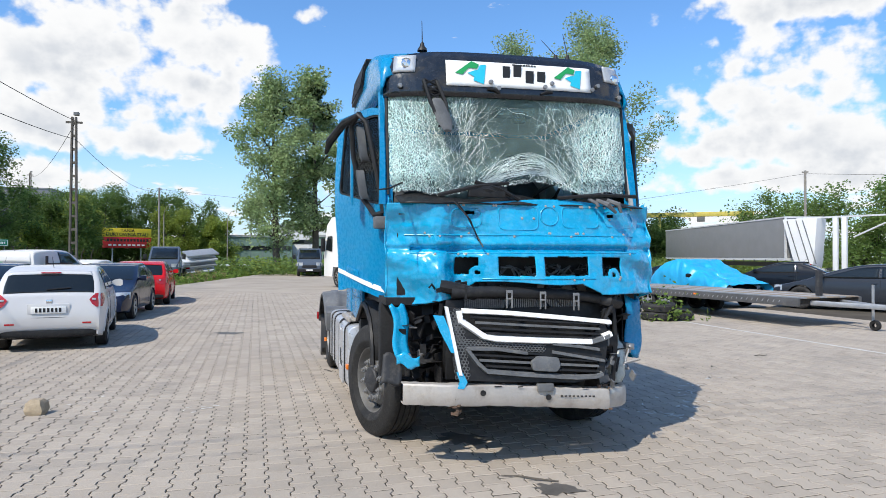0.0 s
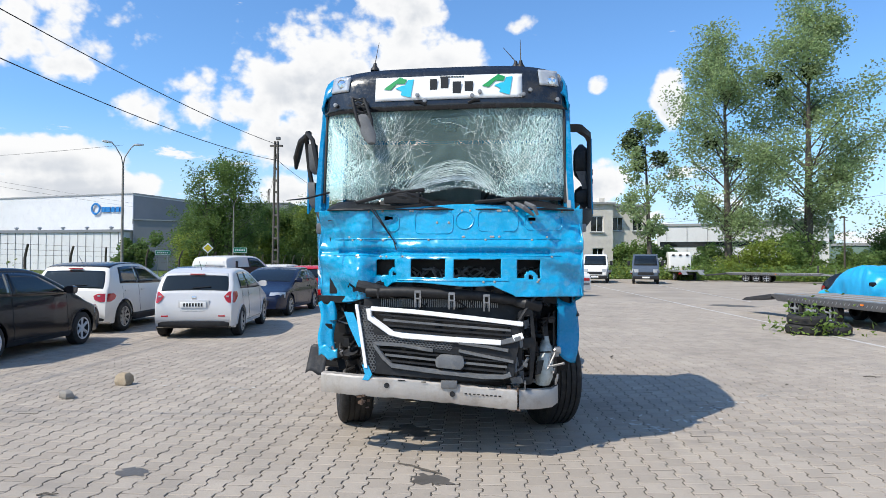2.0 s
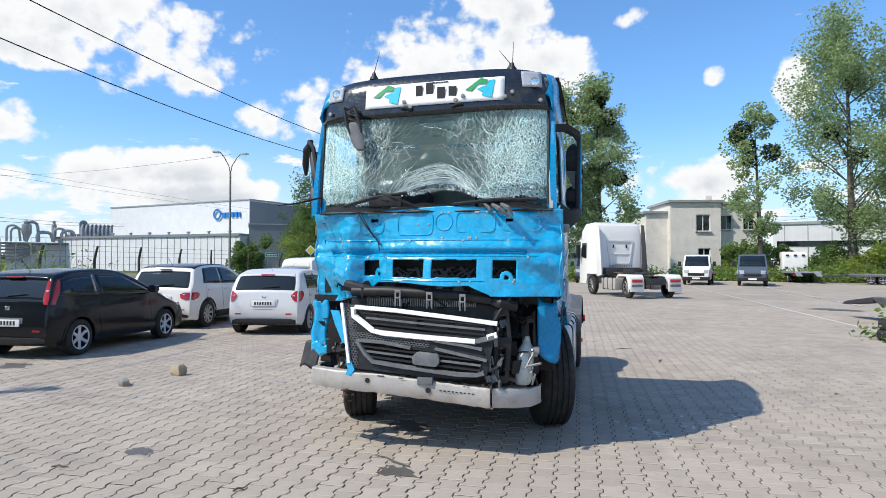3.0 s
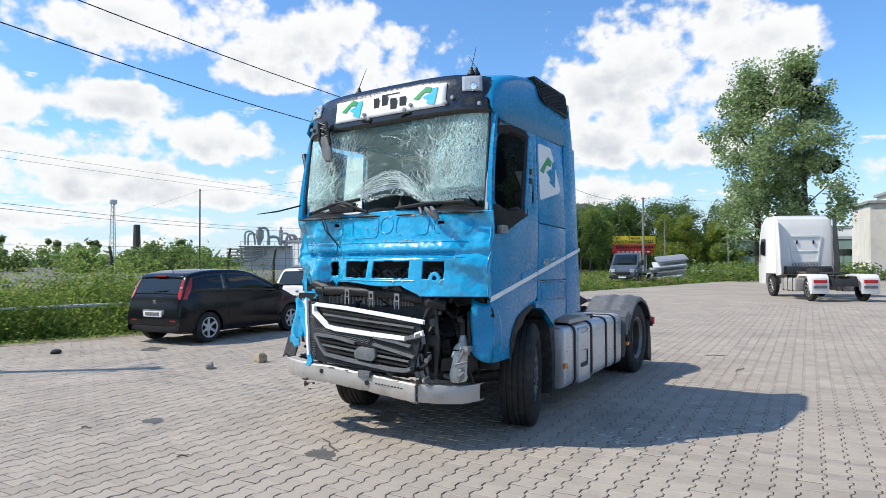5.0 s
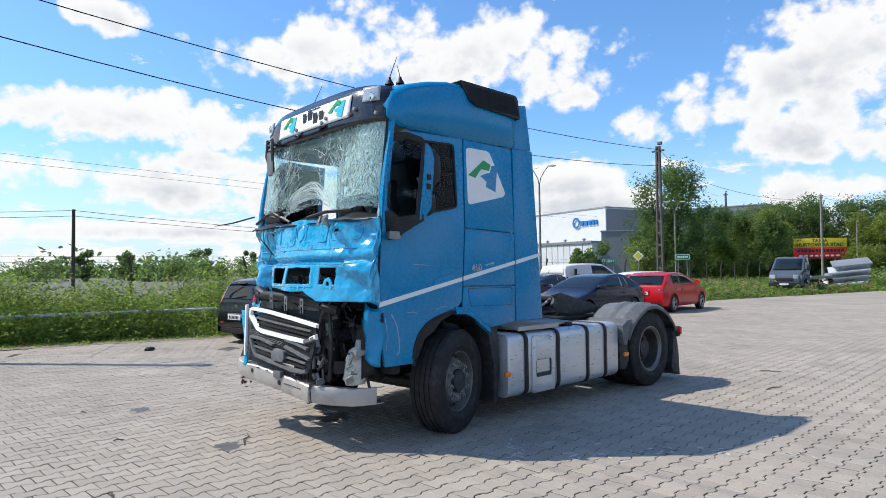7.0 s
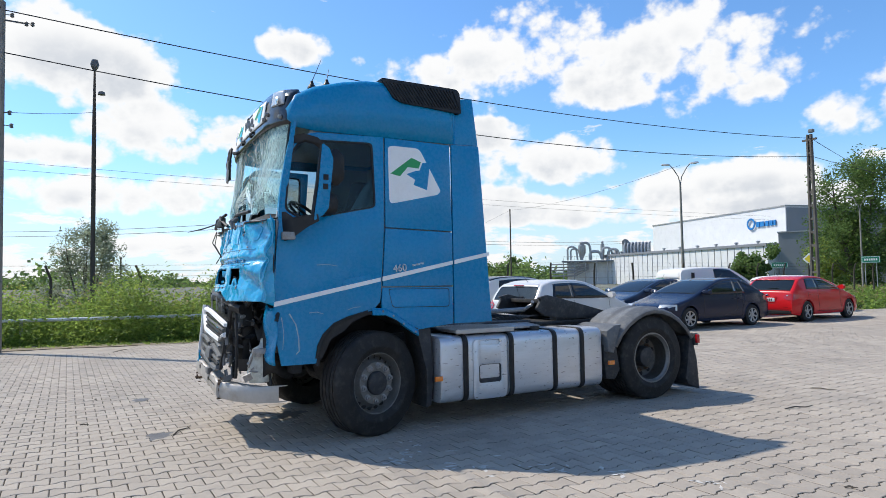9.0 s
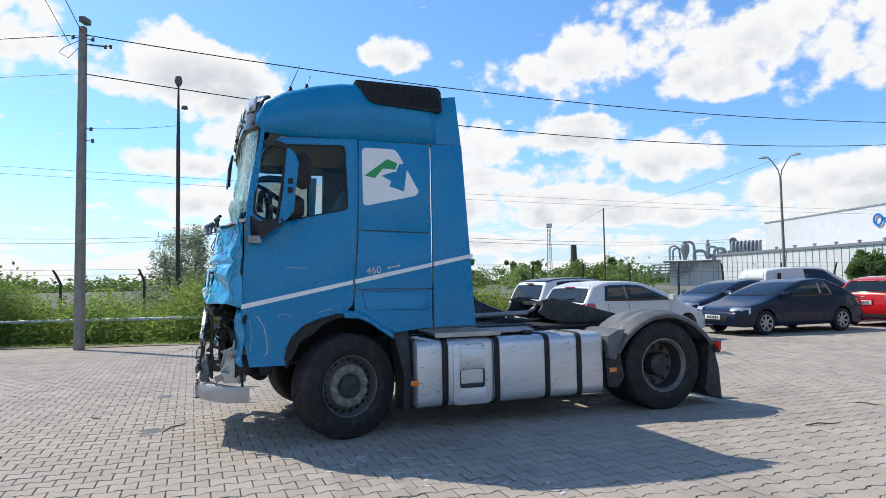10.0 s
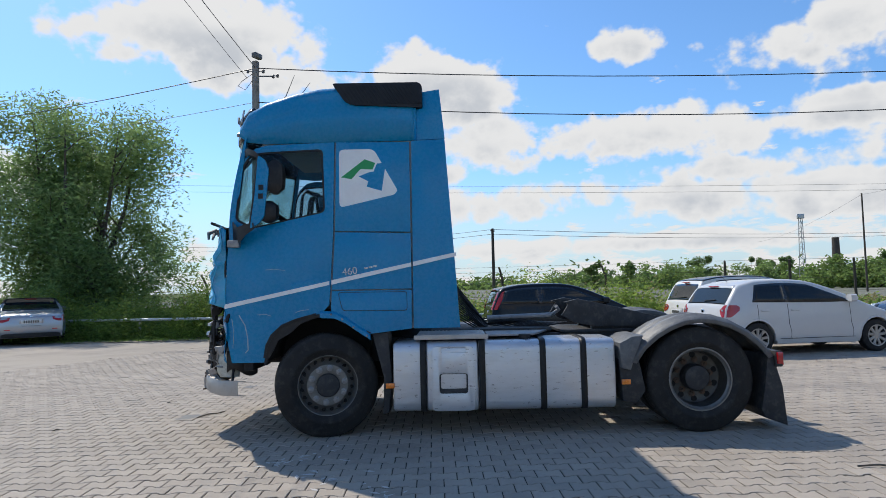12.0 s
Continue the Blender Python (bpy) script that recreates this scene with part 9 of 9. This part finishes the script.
# stacked ramps by the grey truck
sl = thing("ramp_stack", pose(-25.4, 48.6, 0, 0, 0, 30), "stack of tilted pale steel loading decks", "stack")
for k in range(4):
    m = Matrix.Translation((0.15 * k - 0.2, 0, 0.5 + 0.45 * k)) @ Euler((radians(12), radians(-6), radians(4 * k))).to_matrix().to_4x4()
    part("deck", Shape().box((0, 0, 0), (3.0 - 0.2 * k, 2.0, 0.14), m=m), GALV if k % 2 else LAMPGREY, sl, bevel=0.02)
for x in (-1.0, 0.9):
    part("trestle", Shape().box((x, 0, 0.25), (0.15, 1.6, 0.6)), CHASSIS, sl)
lf = thing("steel_deck", pose(-26.6, 55.6, 0, 0, 0, 25), "long low steel deck lying in the grass", "deck")
part("deck", Shape().box((0, 0, 0.75), (5.0, 1.9, 0.16)), LAMPGREY, lf, bevel=0.02)
for x in (-1.9, 0.0, 1.9):
    part("block", Shape().box((x, 0, 0.33), (0.3, 1.4, 0.70)), CHASSIS, lf, bevel=0.02)

# ---------------------------------------------------------------- buildings
RENDER_W = mat("white_cladding", (0.66, 0.66, 0.66), 0.6, 0, 0.05, 0.3, 5, 0.05, stain=(0.45, 0.45, 0.44), stain_amount=0.3)
CLAD_GREY = mat("grey_cladding", (0.20, 0.21, 0.225), 0.6, 0, 0.06, 0.3, 5, 0.05)
PLASTER = mat("old_plaster", (0.70, 0.66, 0.60), 0.9, 0, 0.08, 0.6, 8, 0.2, stain=(0.48, 0.45, 0.42), stain_amount=0.4)
ROOFM = mat("grey_roofing", (0.30, 0.31, 0.31), 0.7, 0, 0.1, 0.5, 6, 0.1)
GREENCLAD = mat("pale_green_cladding", (0.16, 0.24, 0.20), 0.6, 0, 0.08, 0.5, 6, 0.1)
DARKWIN = glass("dark_window", (0.05, 0.06, 0.07), 0.3)
LOGOBLUE = mat("works_sign_blue", (0.01, 0.17, 0.45), 0.4, 0, 0.03, 1, 8, 0)


def hall(name, a, b, depth, h, wall, label, parapet=0.25, ribs=0, roofm=ROOFM, wing=1):
    """A flat-roofed hall with its front from a to b; depth runs to the left of that line."""
    a, b = Vector((*a, 0)), Vector((*b, 0))
    d = b - a
    t = thing(name, pose(a.x, a.y, 0, 0, 0, math.degrees(math.atan2(d.y, d.x))), label, "building")
    L = d.length
    part("wall", Shape().box((L / 2, wing * depth / 2, h / 2), (L, depth, h)), wall, t)
    part("roof", Shape().box((L / 2, wing * depth / 2, h + parapet / 2), (L + 0.3, depth + 0.3, parapet)), roofm, t)
    for k in range(ribs):
        part("panel_joint", Shape().box(((k + 0.5) * L / ribs, -wing * 0.03, h / 2), (0.06, 0.06, h * 0.98)), CLAD_GREY, t)
    return t, L


low_hall, L = hall("factory_hall", (-132.7, 59.4), (-88.2, 70.2), 26, 6.3, RENDER_W, "long white factory hall with roof ducts", 0.3, 30)
for k in range(9):
    x = 4 + k * 4.7
    v = part("roof_vent", Shape().lathe([(0.2, 0), (0.2, 0.4), (0.36, 0.42), (0.36, 0.6), (0.0, 0.7)], 12, Matrix.Translation((x, 2.5, 6.6))), GALV, low_hall)
part("eaves_board", Shape().box((L / 2, -0.12, 6.4), (L, 0.24, 0.45)), CLAD_GREY, low_hall)
high, L2 = hall("factory_tower_hall", (-151.0, 80.3), (-106.0, 86.0), 30, 14.6, RENDER_W, "tall white works hall with a blue sign", 0.25)
part("end_wall", Shape().box((L2 + 0.06, 15, 7.2), (0.1, 29.6, 14.3)), CLAD_GREY, high)
# works sign: a ring and plain blocks
s = Shape().lathe([(1.0 + 0.22 * math.cos(q), 0.12 * math.sin(q)) for q in [2 * math.pi * k / 8 for k in range(9)]], 24, Matrix.Translation((36.3, -0.3, 11.9)) @ Matrix.Rotation(radians(90), 4, "X"))
part("sign_ring", s, LOGOBLUE, high)
for k, (x, w, h) in enumerate(((38.2, 0.8, 1.0), (39.35, 1.1, 1.0), (40.7, 0.8, 1.0), (41.8, 0.8, 1.0), (42.75, 0.5, 1.0))):
    part("sign_block", Shape().box((x, -0.2, 11.7), (w, 0.2, h)), LOGOBLUE, high)
wing_, Lw = hall("factory_annex", (-88.0, 72.0), (-70.0, 95.0), 12, 8.2, CLAD_GREY, "grey clad works annex", 0.2)
hall("works_block", (-108, 112), (-94, 118), 10, 15.0, CLAD_GREY, "dark grey works block behind the trees", 0.2)
# process plant beside the hall: filters, cyclones and ducts on a steel deck
plant = thing("process_plant", pose(-133.8, 51.6, 0, 0, 0, 66), "tangle of grey steel ducts and filters beside the hall", "plant")
r = random.Random(9)
part("platform", Shape().box((9.0, 0.5, 5.2), (20, 4, 0.3)), CLAD_GREY, plant)
part("plant_wall", Shape().box((9.0, 1.5, 2.5), (18, 2, 5.0)), RENDER_W, plant)
for k in range(9):
    part("leg", Shape().tube([(-0.6 + k * 2.4, -1.6, 0), (-0.6 + k * 2.4, -1.6, 5.1)], 0.12, 6), GALV, plant)
    part("handrail", Shape().tube([(-0.6 + k * 2.4, -1.5, 5.3), (-0.6 + k * 2.4, -1.5, 6.3), (1.6 + k * 2.4, -1.5, 6.3)], 0.05, 5), GALV, plant)
for x, y, rad, top in ((3.4, 0.2, 0.85, 9.3), (7.9, 0.6, 0.45, 9.4)):
    part("cyclone", Shape().lathe([(0.0, 5.6), (0.18, 5.6), (rad, 7.2), (rad, top - 0.5), (rad * 0.55, top - 0.3), (rad * 0.55, top), (rad * 0.9, top + 0.05), (0.0, top + 0.4)], 14, Matrix.Translation((x, y, 0))), GALV, plant)
for x0, x1, z, rad in ((0.2, 2.2, 8.6, 0.22), (0.9, 2.9, 8.1, 0.20), (3.4, 5.2, 9.4, 0.28), (5.2, 7.6, 7.4, 0.34), (7.9, 9.9, 8.2, 0.24), (9.2, 11.4, 7.8, 0.30)):
    part("duct", Shape().tube([(x0, 0, 5.5), (x0, 0, z - 0.7), (x0 + 0.25, 0, z - 0.15), (x0 + 0.8, 0, z), (x1 - 0.7, 0, z - 0.05), (x1 - 0.2, 0, z - 0.4), (x1, 0.1, z - 1.0), (x1 + 0.2, 0.1, 5.6)], rad, 8), GALV, plant)
part("cone_hopper", Shape().lathe([(1.2, 5.4), (0.35, 7.9), (0.0, 8.0)], 12, Matrix.Translation((10.8, 1.0, 0))), GALV, plant)
for k in range(8):
    x = 12.6 + k * 0.72
    part("filter_pipe", Shape().tube([(x, -0.6, 5.4), (x, -0.6, 8.2), (x + 0.15, -0.3, 8.9), (x + 0.5, 0.6, 9.1)], 0.22, 6), GALV, plant)
part("filter_house", Shape().box((15.2, 1.4, 7.2), (6.0, 2.6, 3.4)), GALV, plant, bevel=0.1)
part("fan", Shape().lathe([(0.0, -0.4), (0.75, -0.35), (0.75, 0.35), (0.0, 0.4)], 14, Matrix.Translation((12.9, 0.3, 9.2)) @ Matrix.Rotation(radians(90), 4, "X")), CLAD_GREY, plant)
for k in range(5):
    part("low_pipe", Shape().tube([(-3.5, -0.8 - 0.1 * k, 2.0 + 0.65 * k), (2.0, -0.9 - 0.1 * k, 2.0 + 0.65 * k), (5.0, -0.9, 3.6 + 0.2 * k)], 0.16, 6), GALV, plant)

# old two-storey house
house = thing("house", pose(-17.7, 69.3, 0, 0, 0, 33), "old two-storey grey plastered house with flat roofs", "house")


def house_wall(x0, x1, y0, y1, h, wins):
    holes = [[(a, b), (a + w, b), (a + w, b + q), (a, b + q)] for a, b, w, q in wins]
    wl = part("wall", Shape().plate([(x0, 0), (x1, 0), (x1, h), (x0, h)], holes, lambda p, z, e: (p, y0 + e, z), 0.35), PLASTER, house)
    part("wall", Shape().box(((x0 + x1) / 2, (y0 + y1) / 2 + 0.2, h / 2), (x1 - x0, y1 - y0 - 0.5, h)), PLASTER, house)
    part("roof", Shape().box(((x0 + x1) / 2, (y0 + y1) / 2, h + 0.12), (x1 - x0 + 0.5, y1 - y0 + 0.5, 0.24)), ROOFM, house)
    for a, b, w, q in wins:
        wn = part("window", Shape().plate([(a, b), (a + w, b), (a + w, b + q), (a, b + q)], [[(a + 0.09, b + 0.09), (a + w / 2 - 0.04, b + 0.09), (a + w / 2 - 0.04, b + q - 0.09), (a + 0.09, b + q - 0.09)], [(a + w / 2 + 0.04, b + 0.09), (a + w - 0.09, b + 0.09), (a + w - 0.09, b + q - 0.09), (a + w / 2 + 0.04, b + q - 0.09)]], lambda p, z, e: (p, y0 + 0.12 + e, z), 0.08), RENDER_W, house)
        part("pane", Shape().box((a + w / 2, y0 + 0.18, b + q / 2), (w - 0.1, 0.03, q - 0.1)), DARKWIN, wn)
        part("sill", Shape().box((a + w / 2, y0 - 0.06, b - 0.05), (w + 0.2, 0.2, 0.08)), ROOFM, wn)


house_wall(0.0, 2.3, 1.0, 8, 7.0, [])
house_wall(2.3, 7.6, 0.0, 8, 8.1, [(5.0, 5.0, 1.5, 1.8), (5.2, 1.5, 1.3, 1.7)])
house_wall(7.6, 12.0, 0.9, 9, 8.0, [(7.9, 5.2, 1.3, 1.6), (10.3, 5.2, 1.2, 1.6), (8.2, 1.6, 1.3, 1.6)])
part("chimney", Shape().box((7.3, 3, 8.6), (0.7, 0.7, 1.0)), PLASTER, house, bevel=0.02)
# long sheds
for a, b, dep, h, wall, lab in (((-52, 97), (-38, 103.5), 12, 4.7, GREENCLAD, "long low pale green shed"), ((-46, 112), (-22, 118), 14, 6.8, RENDER_W, "long white shed with flat roof"), ((-30, 92), (-18, 95), 10, 4.4, GREENCLAD, "low green shed behind the meadow"),
                                ((-10, 99), (12, 101), 12, 6.9, RENDER_W, "long white shed with a ribbed roof"), ((12.2, 99.5), (32, 97.5), 12, 3.9, GREENCLAD, "low green-walled shed behind the trees"), ((-2, 116), (14, 116), 8, 8.2, GREENCLAD, "shed with green window band")):
    t, Ls_ = hall("shed", a, b, dep, h, wall, lab, 0.35, 8)
    part("window_band", Shape().box((Ls_ / 2, -0.05, h * 0.62), (Ls_ * 0.96, 0.1, 0.7)), DARKWIN, t)

# ---------------------------------------------------------------- block paving: interlocking blocks in rows, every one with worn edges
ROW = Vector((-0.40, 0.917)).normalized()
ACROSS = Vector((ROW.y, -ROW.x))
BL, PITCH = 0.20, 0.165
outline = [(-0.0962, -0.0930), (-0.068, -0.0930), (-0.032, -0.0638), (0.032, -0.0638), (0.068, -0.0930), (0.0962, -0.0930), (0.0962, 0.0930), (0.068, 0.0930), (0.032, 0.0638), (-0.032, 0.0638), (-0.068, 0.0930), (-0.0962, 0.0930)]


def block_rings(jit):
    """Top ring, worn edge and foot of one block, local."""
    top = [(a * (1 - 0.05), b * (1 - 0.06)) for a, b in outline]
    return [(a, b, 0.0) for a, b in top], [(a, b, -0.0045) for a, b in outline], [(a, b, -0.03) for a, b in outline]


pave = bpy.data.objects["pavement"]
gen = np.random.default_rng(4)
i = np.arange(-95, 96)
j = np.arange(-45, 260)
jj, ii = np.meshgrid(j, i)
aa = (jj + 0.5 * (ii % 2)) * BL
bb = ii * PITCH
cx = aa * ROW.x + bb * ACROSS.x
cy = aa * ROW.y + bb * ACROSS.y
cx, cy = cx.ravel(), cy.ravel()
keep = (cy > -2.6) & (cy < 27) & (cx < 12.5) & (cx > np.interp(cy, [0, 3, 6, 18, 29], [-9.3, -9.6, -9.9, -14.2, -17.2]))
keep &= ~((cx > 6.0) & (cy > 22)) & ~((cx < -7.5) & (cy < 0.9))
cx, cy = cx[keep], cy[keep]
near = (cx > -0.2) & (cx < 2.6) & (cy > 2.7) & (cy < 6.0)
idx = np.flatnonzero(near)[:300]
single = np.zeros(len(cx), bool)
single[idx] = True
tilt = gen.normal(size=(len(cx), 2)) * 0.006
lift = gen.normal(size=len(cx)) * 0.0009
spin = gen.normal(size=len(cx)) * 0.008
k12 = np.arange(12)
ring_faces = [tuple(range(12))] + [(r * 12 + q, r * 12 + (q + 1) % 12, (r + 1) * 12 + (q + 1) % 12, (r + 1) * 12 + q) for r in range(1) for q in range(12)]
loc = np.array([p for r in block_rings(0)[:2] for p in r])
rot = np.array([[ROW.x, ACROSS.x], [ROW.y, ACROSS.y]])
# joined rest
rx, ry = cx[~single], cy[~single]
n = len(rx)
base = loc.copy()
c, s_ = np.cos(spin[~single])[:, None], np.sin(spin[~single])[:, None]
la = base[None, :, 0] * c - base[None, :, 1] * s_
lb = base[None, :, 0] * s_ + base[None, :, 1] * c
X = rx[:, None] + la * rot[0, 0] + lb * rot[0, 1]
Y = ry[:, None] + la * rot[1, 0] + lb * rot[1, 1]
Z = base[None, :, 2] + lift[~single][:, None] + la * tilt[~single][:, :1] + lb * tilt[~single][:, 1:]
V = np.stack([X, Y, Z], -1).reshape(-1, 3)
me = bpy.data.meshes.new("paver_rest")
per_loops = np.concatenate([k12] + [np.array(f) for f in ring_faces[1:]])
sizes = np.array([12] + [4] * 12)
loops = (per_loops[None, :] + 24 * np.arange(n)[:, None]).ravel()
starts = (np.concatenate([[0], np.cumsum(sizes)[:-1]])[None, :] + sizes.sum() * np.arange(n)[:, None]).ravel()
me.vertices.add(len(V))
me.vertices.foreach_set("co", V.astype(np.float32).ravel())
me.loops.add(len(loops))
me.loops.foreach_set("vertex_index", loops.astype(np.int32))
me.polygons.add(len(starts))
me.polygons.foreach_set("loop_start", starts.astype(np.int32))
me.update(calc_edges=True)
me.shade_flat()
me.materials.append(PAVER)
ob = new("paver_rest", me)
ob.parent = pave
tagged(ob, kind="stuff")
# the nearest, one by one, on one mesh
one = Shape().add(loc.tolist(), ring_faces)
data = None
for q in np.flatnonzero(single):
    if data is None:
        o = part("paver", one, PAVER_ONE, pave, smooth=0)
        data = o.data
    else:
        o = new("paver", data)
        o.parent = pave
    o.matrix_local = Matrix.Translation((cx[q], cy[q], lift[q])) @ Matrix.Rotation(math.atan2(ROW.y, ROW.x) + spin[q], 4, "Z") @ Matrix.Rotation(tilt[q, 1], 4, "X") @ Matrix.Rotation(-tilt[q, 0], 4, "Y")
# sand bed under the blocks
s = Shape().plate([(-7.3, -2.6), (-7.4, 0.8), (-9.2, 0.9), (-9.5, 3), (-9.8, 6), (-14.1, 18), (-16.6, 27), (6.0, 27), (6.0, 22), (12.5, 22), (12.5, -2.6)], [], lambda a, b, d: (a, b, -0.0075 - d), 0.003)
tagged(part("paving_bed", s, JOINT, pave, smooth=0), "dark sand in the paving joints")

# painted bay lines
for a, b in (((6.9, 11.2), (-11.0, 54.6)), ((2.96, 29.4), (-3.6, 49.3))):
    a, b = Vector(a), Vector(b)
    d = (b - a).normalized()
    nrm = Vector((-d.y, d.x)) * 0.05
    s = Shape().add([(*(a - nrm), 0.004), (*(a + nrm), 0.004), (*(b + nrm * 1.0), 0.004), (*(b - nrm * 1.0), 0.004)], [(0, 1, 2, 3)])
    tagged(part("bay_line", s, CHALK, smooth=0), "faded white painted bay line", "road marking", kind="structure")
rg = random.Random(12)
for k, (x, y, w) in enumerate(((1.9, 6.85, 0.10), (2.1, 6.75, 0.06), (2.45, 7.15, 0.10), (2.6, 7.45, 0.08), (2.3, 6.7, 0.05), (2.75, 7.9, 0.06), (-3.9, 6.2, 0.2), (3.2, 8.9, 0.05), (2.9, 8.4, 0.05), (-2.8, 6.4, 0.12))):
    s = Shape()
    for q in range(7):
        px, py, a = x + rg.gauss(0, w * 1.6), y + rg.gauss(0, w * 1.2), rg.uniform(0, 3.1)
        l1, l2 = rg.uniform(0.02, 0.07), rg.uniform(0.008, 0.02)
        e1, e2 = Vector((math.cos(a), math.sin(a))) * l1, Vector((-math.sin(a), math.cos(a))) * l2
        s.add([(px - e1.x, py - e1.y, 0.003), (px + e2.x, py + e2.y, 0.003), (px + e1.x, py + e1.y, 0.003), (px - e2.x, py - e2.y, 0.003)], [(0, 1, 2, 3)])
    tagged(part("chalk_mark", s, CHALK, smooth=0), "small faded white chalk marks on the paving", "marking", "chalk marks", kind="stuff")

# loose bits on the paving
STONE = mat("sandy_stone", (0.36, 0.29, 0.20), 0.9, 0, 0.2, 9, 60, 0.6)


def lump(name, x, y, size, material, label, seed):
    r = random.Random(seed)
    s = Shape()
    rings = []
    for k, z in enumerate((0.0, 0.3, 0.75, 1.0)):
        sc = (0.9, 1.0, 0.9, 0.55)[k]
        rings.append([((size[0] / 2) * sc * a * r.uniform(0.85, 1.1), (size[1] / 2) * sc * b * r.uniform(0.85, 1.1), size[2] * z) for a, b in ((-1, -0.8), (-0.2, -1), (0.9, -0.9), (1, 0.1), (0.8, 1), (-0.3, 0.95), (-1, 0.6))])
    s.loft(rings)
    t = thing(name, pose(x, y, 0, 0, 0, r.uniform(0, 180)), label, name.split("_")[-1])
    part("body", s, material, t, bevel=0.006)


lump("broken_stone", -4.2, 5.90, (0.20, 0.17, 0.155), STONE, "sandy broken stone lying on the paving", 1)
lump("grey_brick", -4.08, 5.05, (0.22, 0.13, 0.09), CONCRETE, "grey concrete block lying on the paving", 2)
lump("black_rag", -7.45, 3.36, (0.22, 0.16, 0.07), BLACK_PL, "black scrap lying at the weeds", 3)
for k, (x, y, l, a) in enumerate(((0.80, 4.63, 0.42, 170), (0.95, 11.25, 0.4, 100), (-0.05, 12.3, 0.3, 40), (2.0, 3.6, 0.12, 20), (0.35, 3.5, 0.1, 80), (-1.2, 3.0, 0.14, 30), (4.6, 11.0, 0.22, 10), (3.5, 9.8, 0.08, 60), (-2.0, 8.7, 0.2, 140))):
    t = thing("twig", pose(x, y, 0.006, 0, 0, a), "thin dark twig on the paving", "twig", "litter on the paving")
    part("stick", Shape().tube([(-l / 2, 0, 0), (-l * 0.1, l * 0.06, 0.01), (l * 0.2, -l * 0.03, 0.004), (l / 2, l * 0.04, 0.006)], [0.006, 0.008, 0.006, 0.003], 5), BARK, t)
OIL = mat("oil_stain", (0.10, 0.092, 0.082), 0.55, 0, 0.2, 3, 30, 0.2)
for k, (x, y, w) in enumerate(((1.0, 4.45, 0.16), (-5.4, 12.7, 0.35), (0.2, 5.6, 0.25), (-1.1, 3.6, 0.14), (2.4, 26.5, 0.9), (-1.5, 9.0, 0.12), (-7.0, 4.9, 0.3))):
    r = random.Random(k)
    ring = [(x + w * math.cos(q) * r.uniform(0.5, 1.3), y + w * 0.7 * math.sin(q) * r.uniform(0.5, 1.3), 0.0028) for q in [2 * math.pi * j / 22 for j in range(22)]]
    tagged(part("oil_stain", Shape().add(ring, [tuple(range(22))]), OIL, smooth=0), "dark oil stain soaked into the paving", "stain", "stains", kind="stuff")
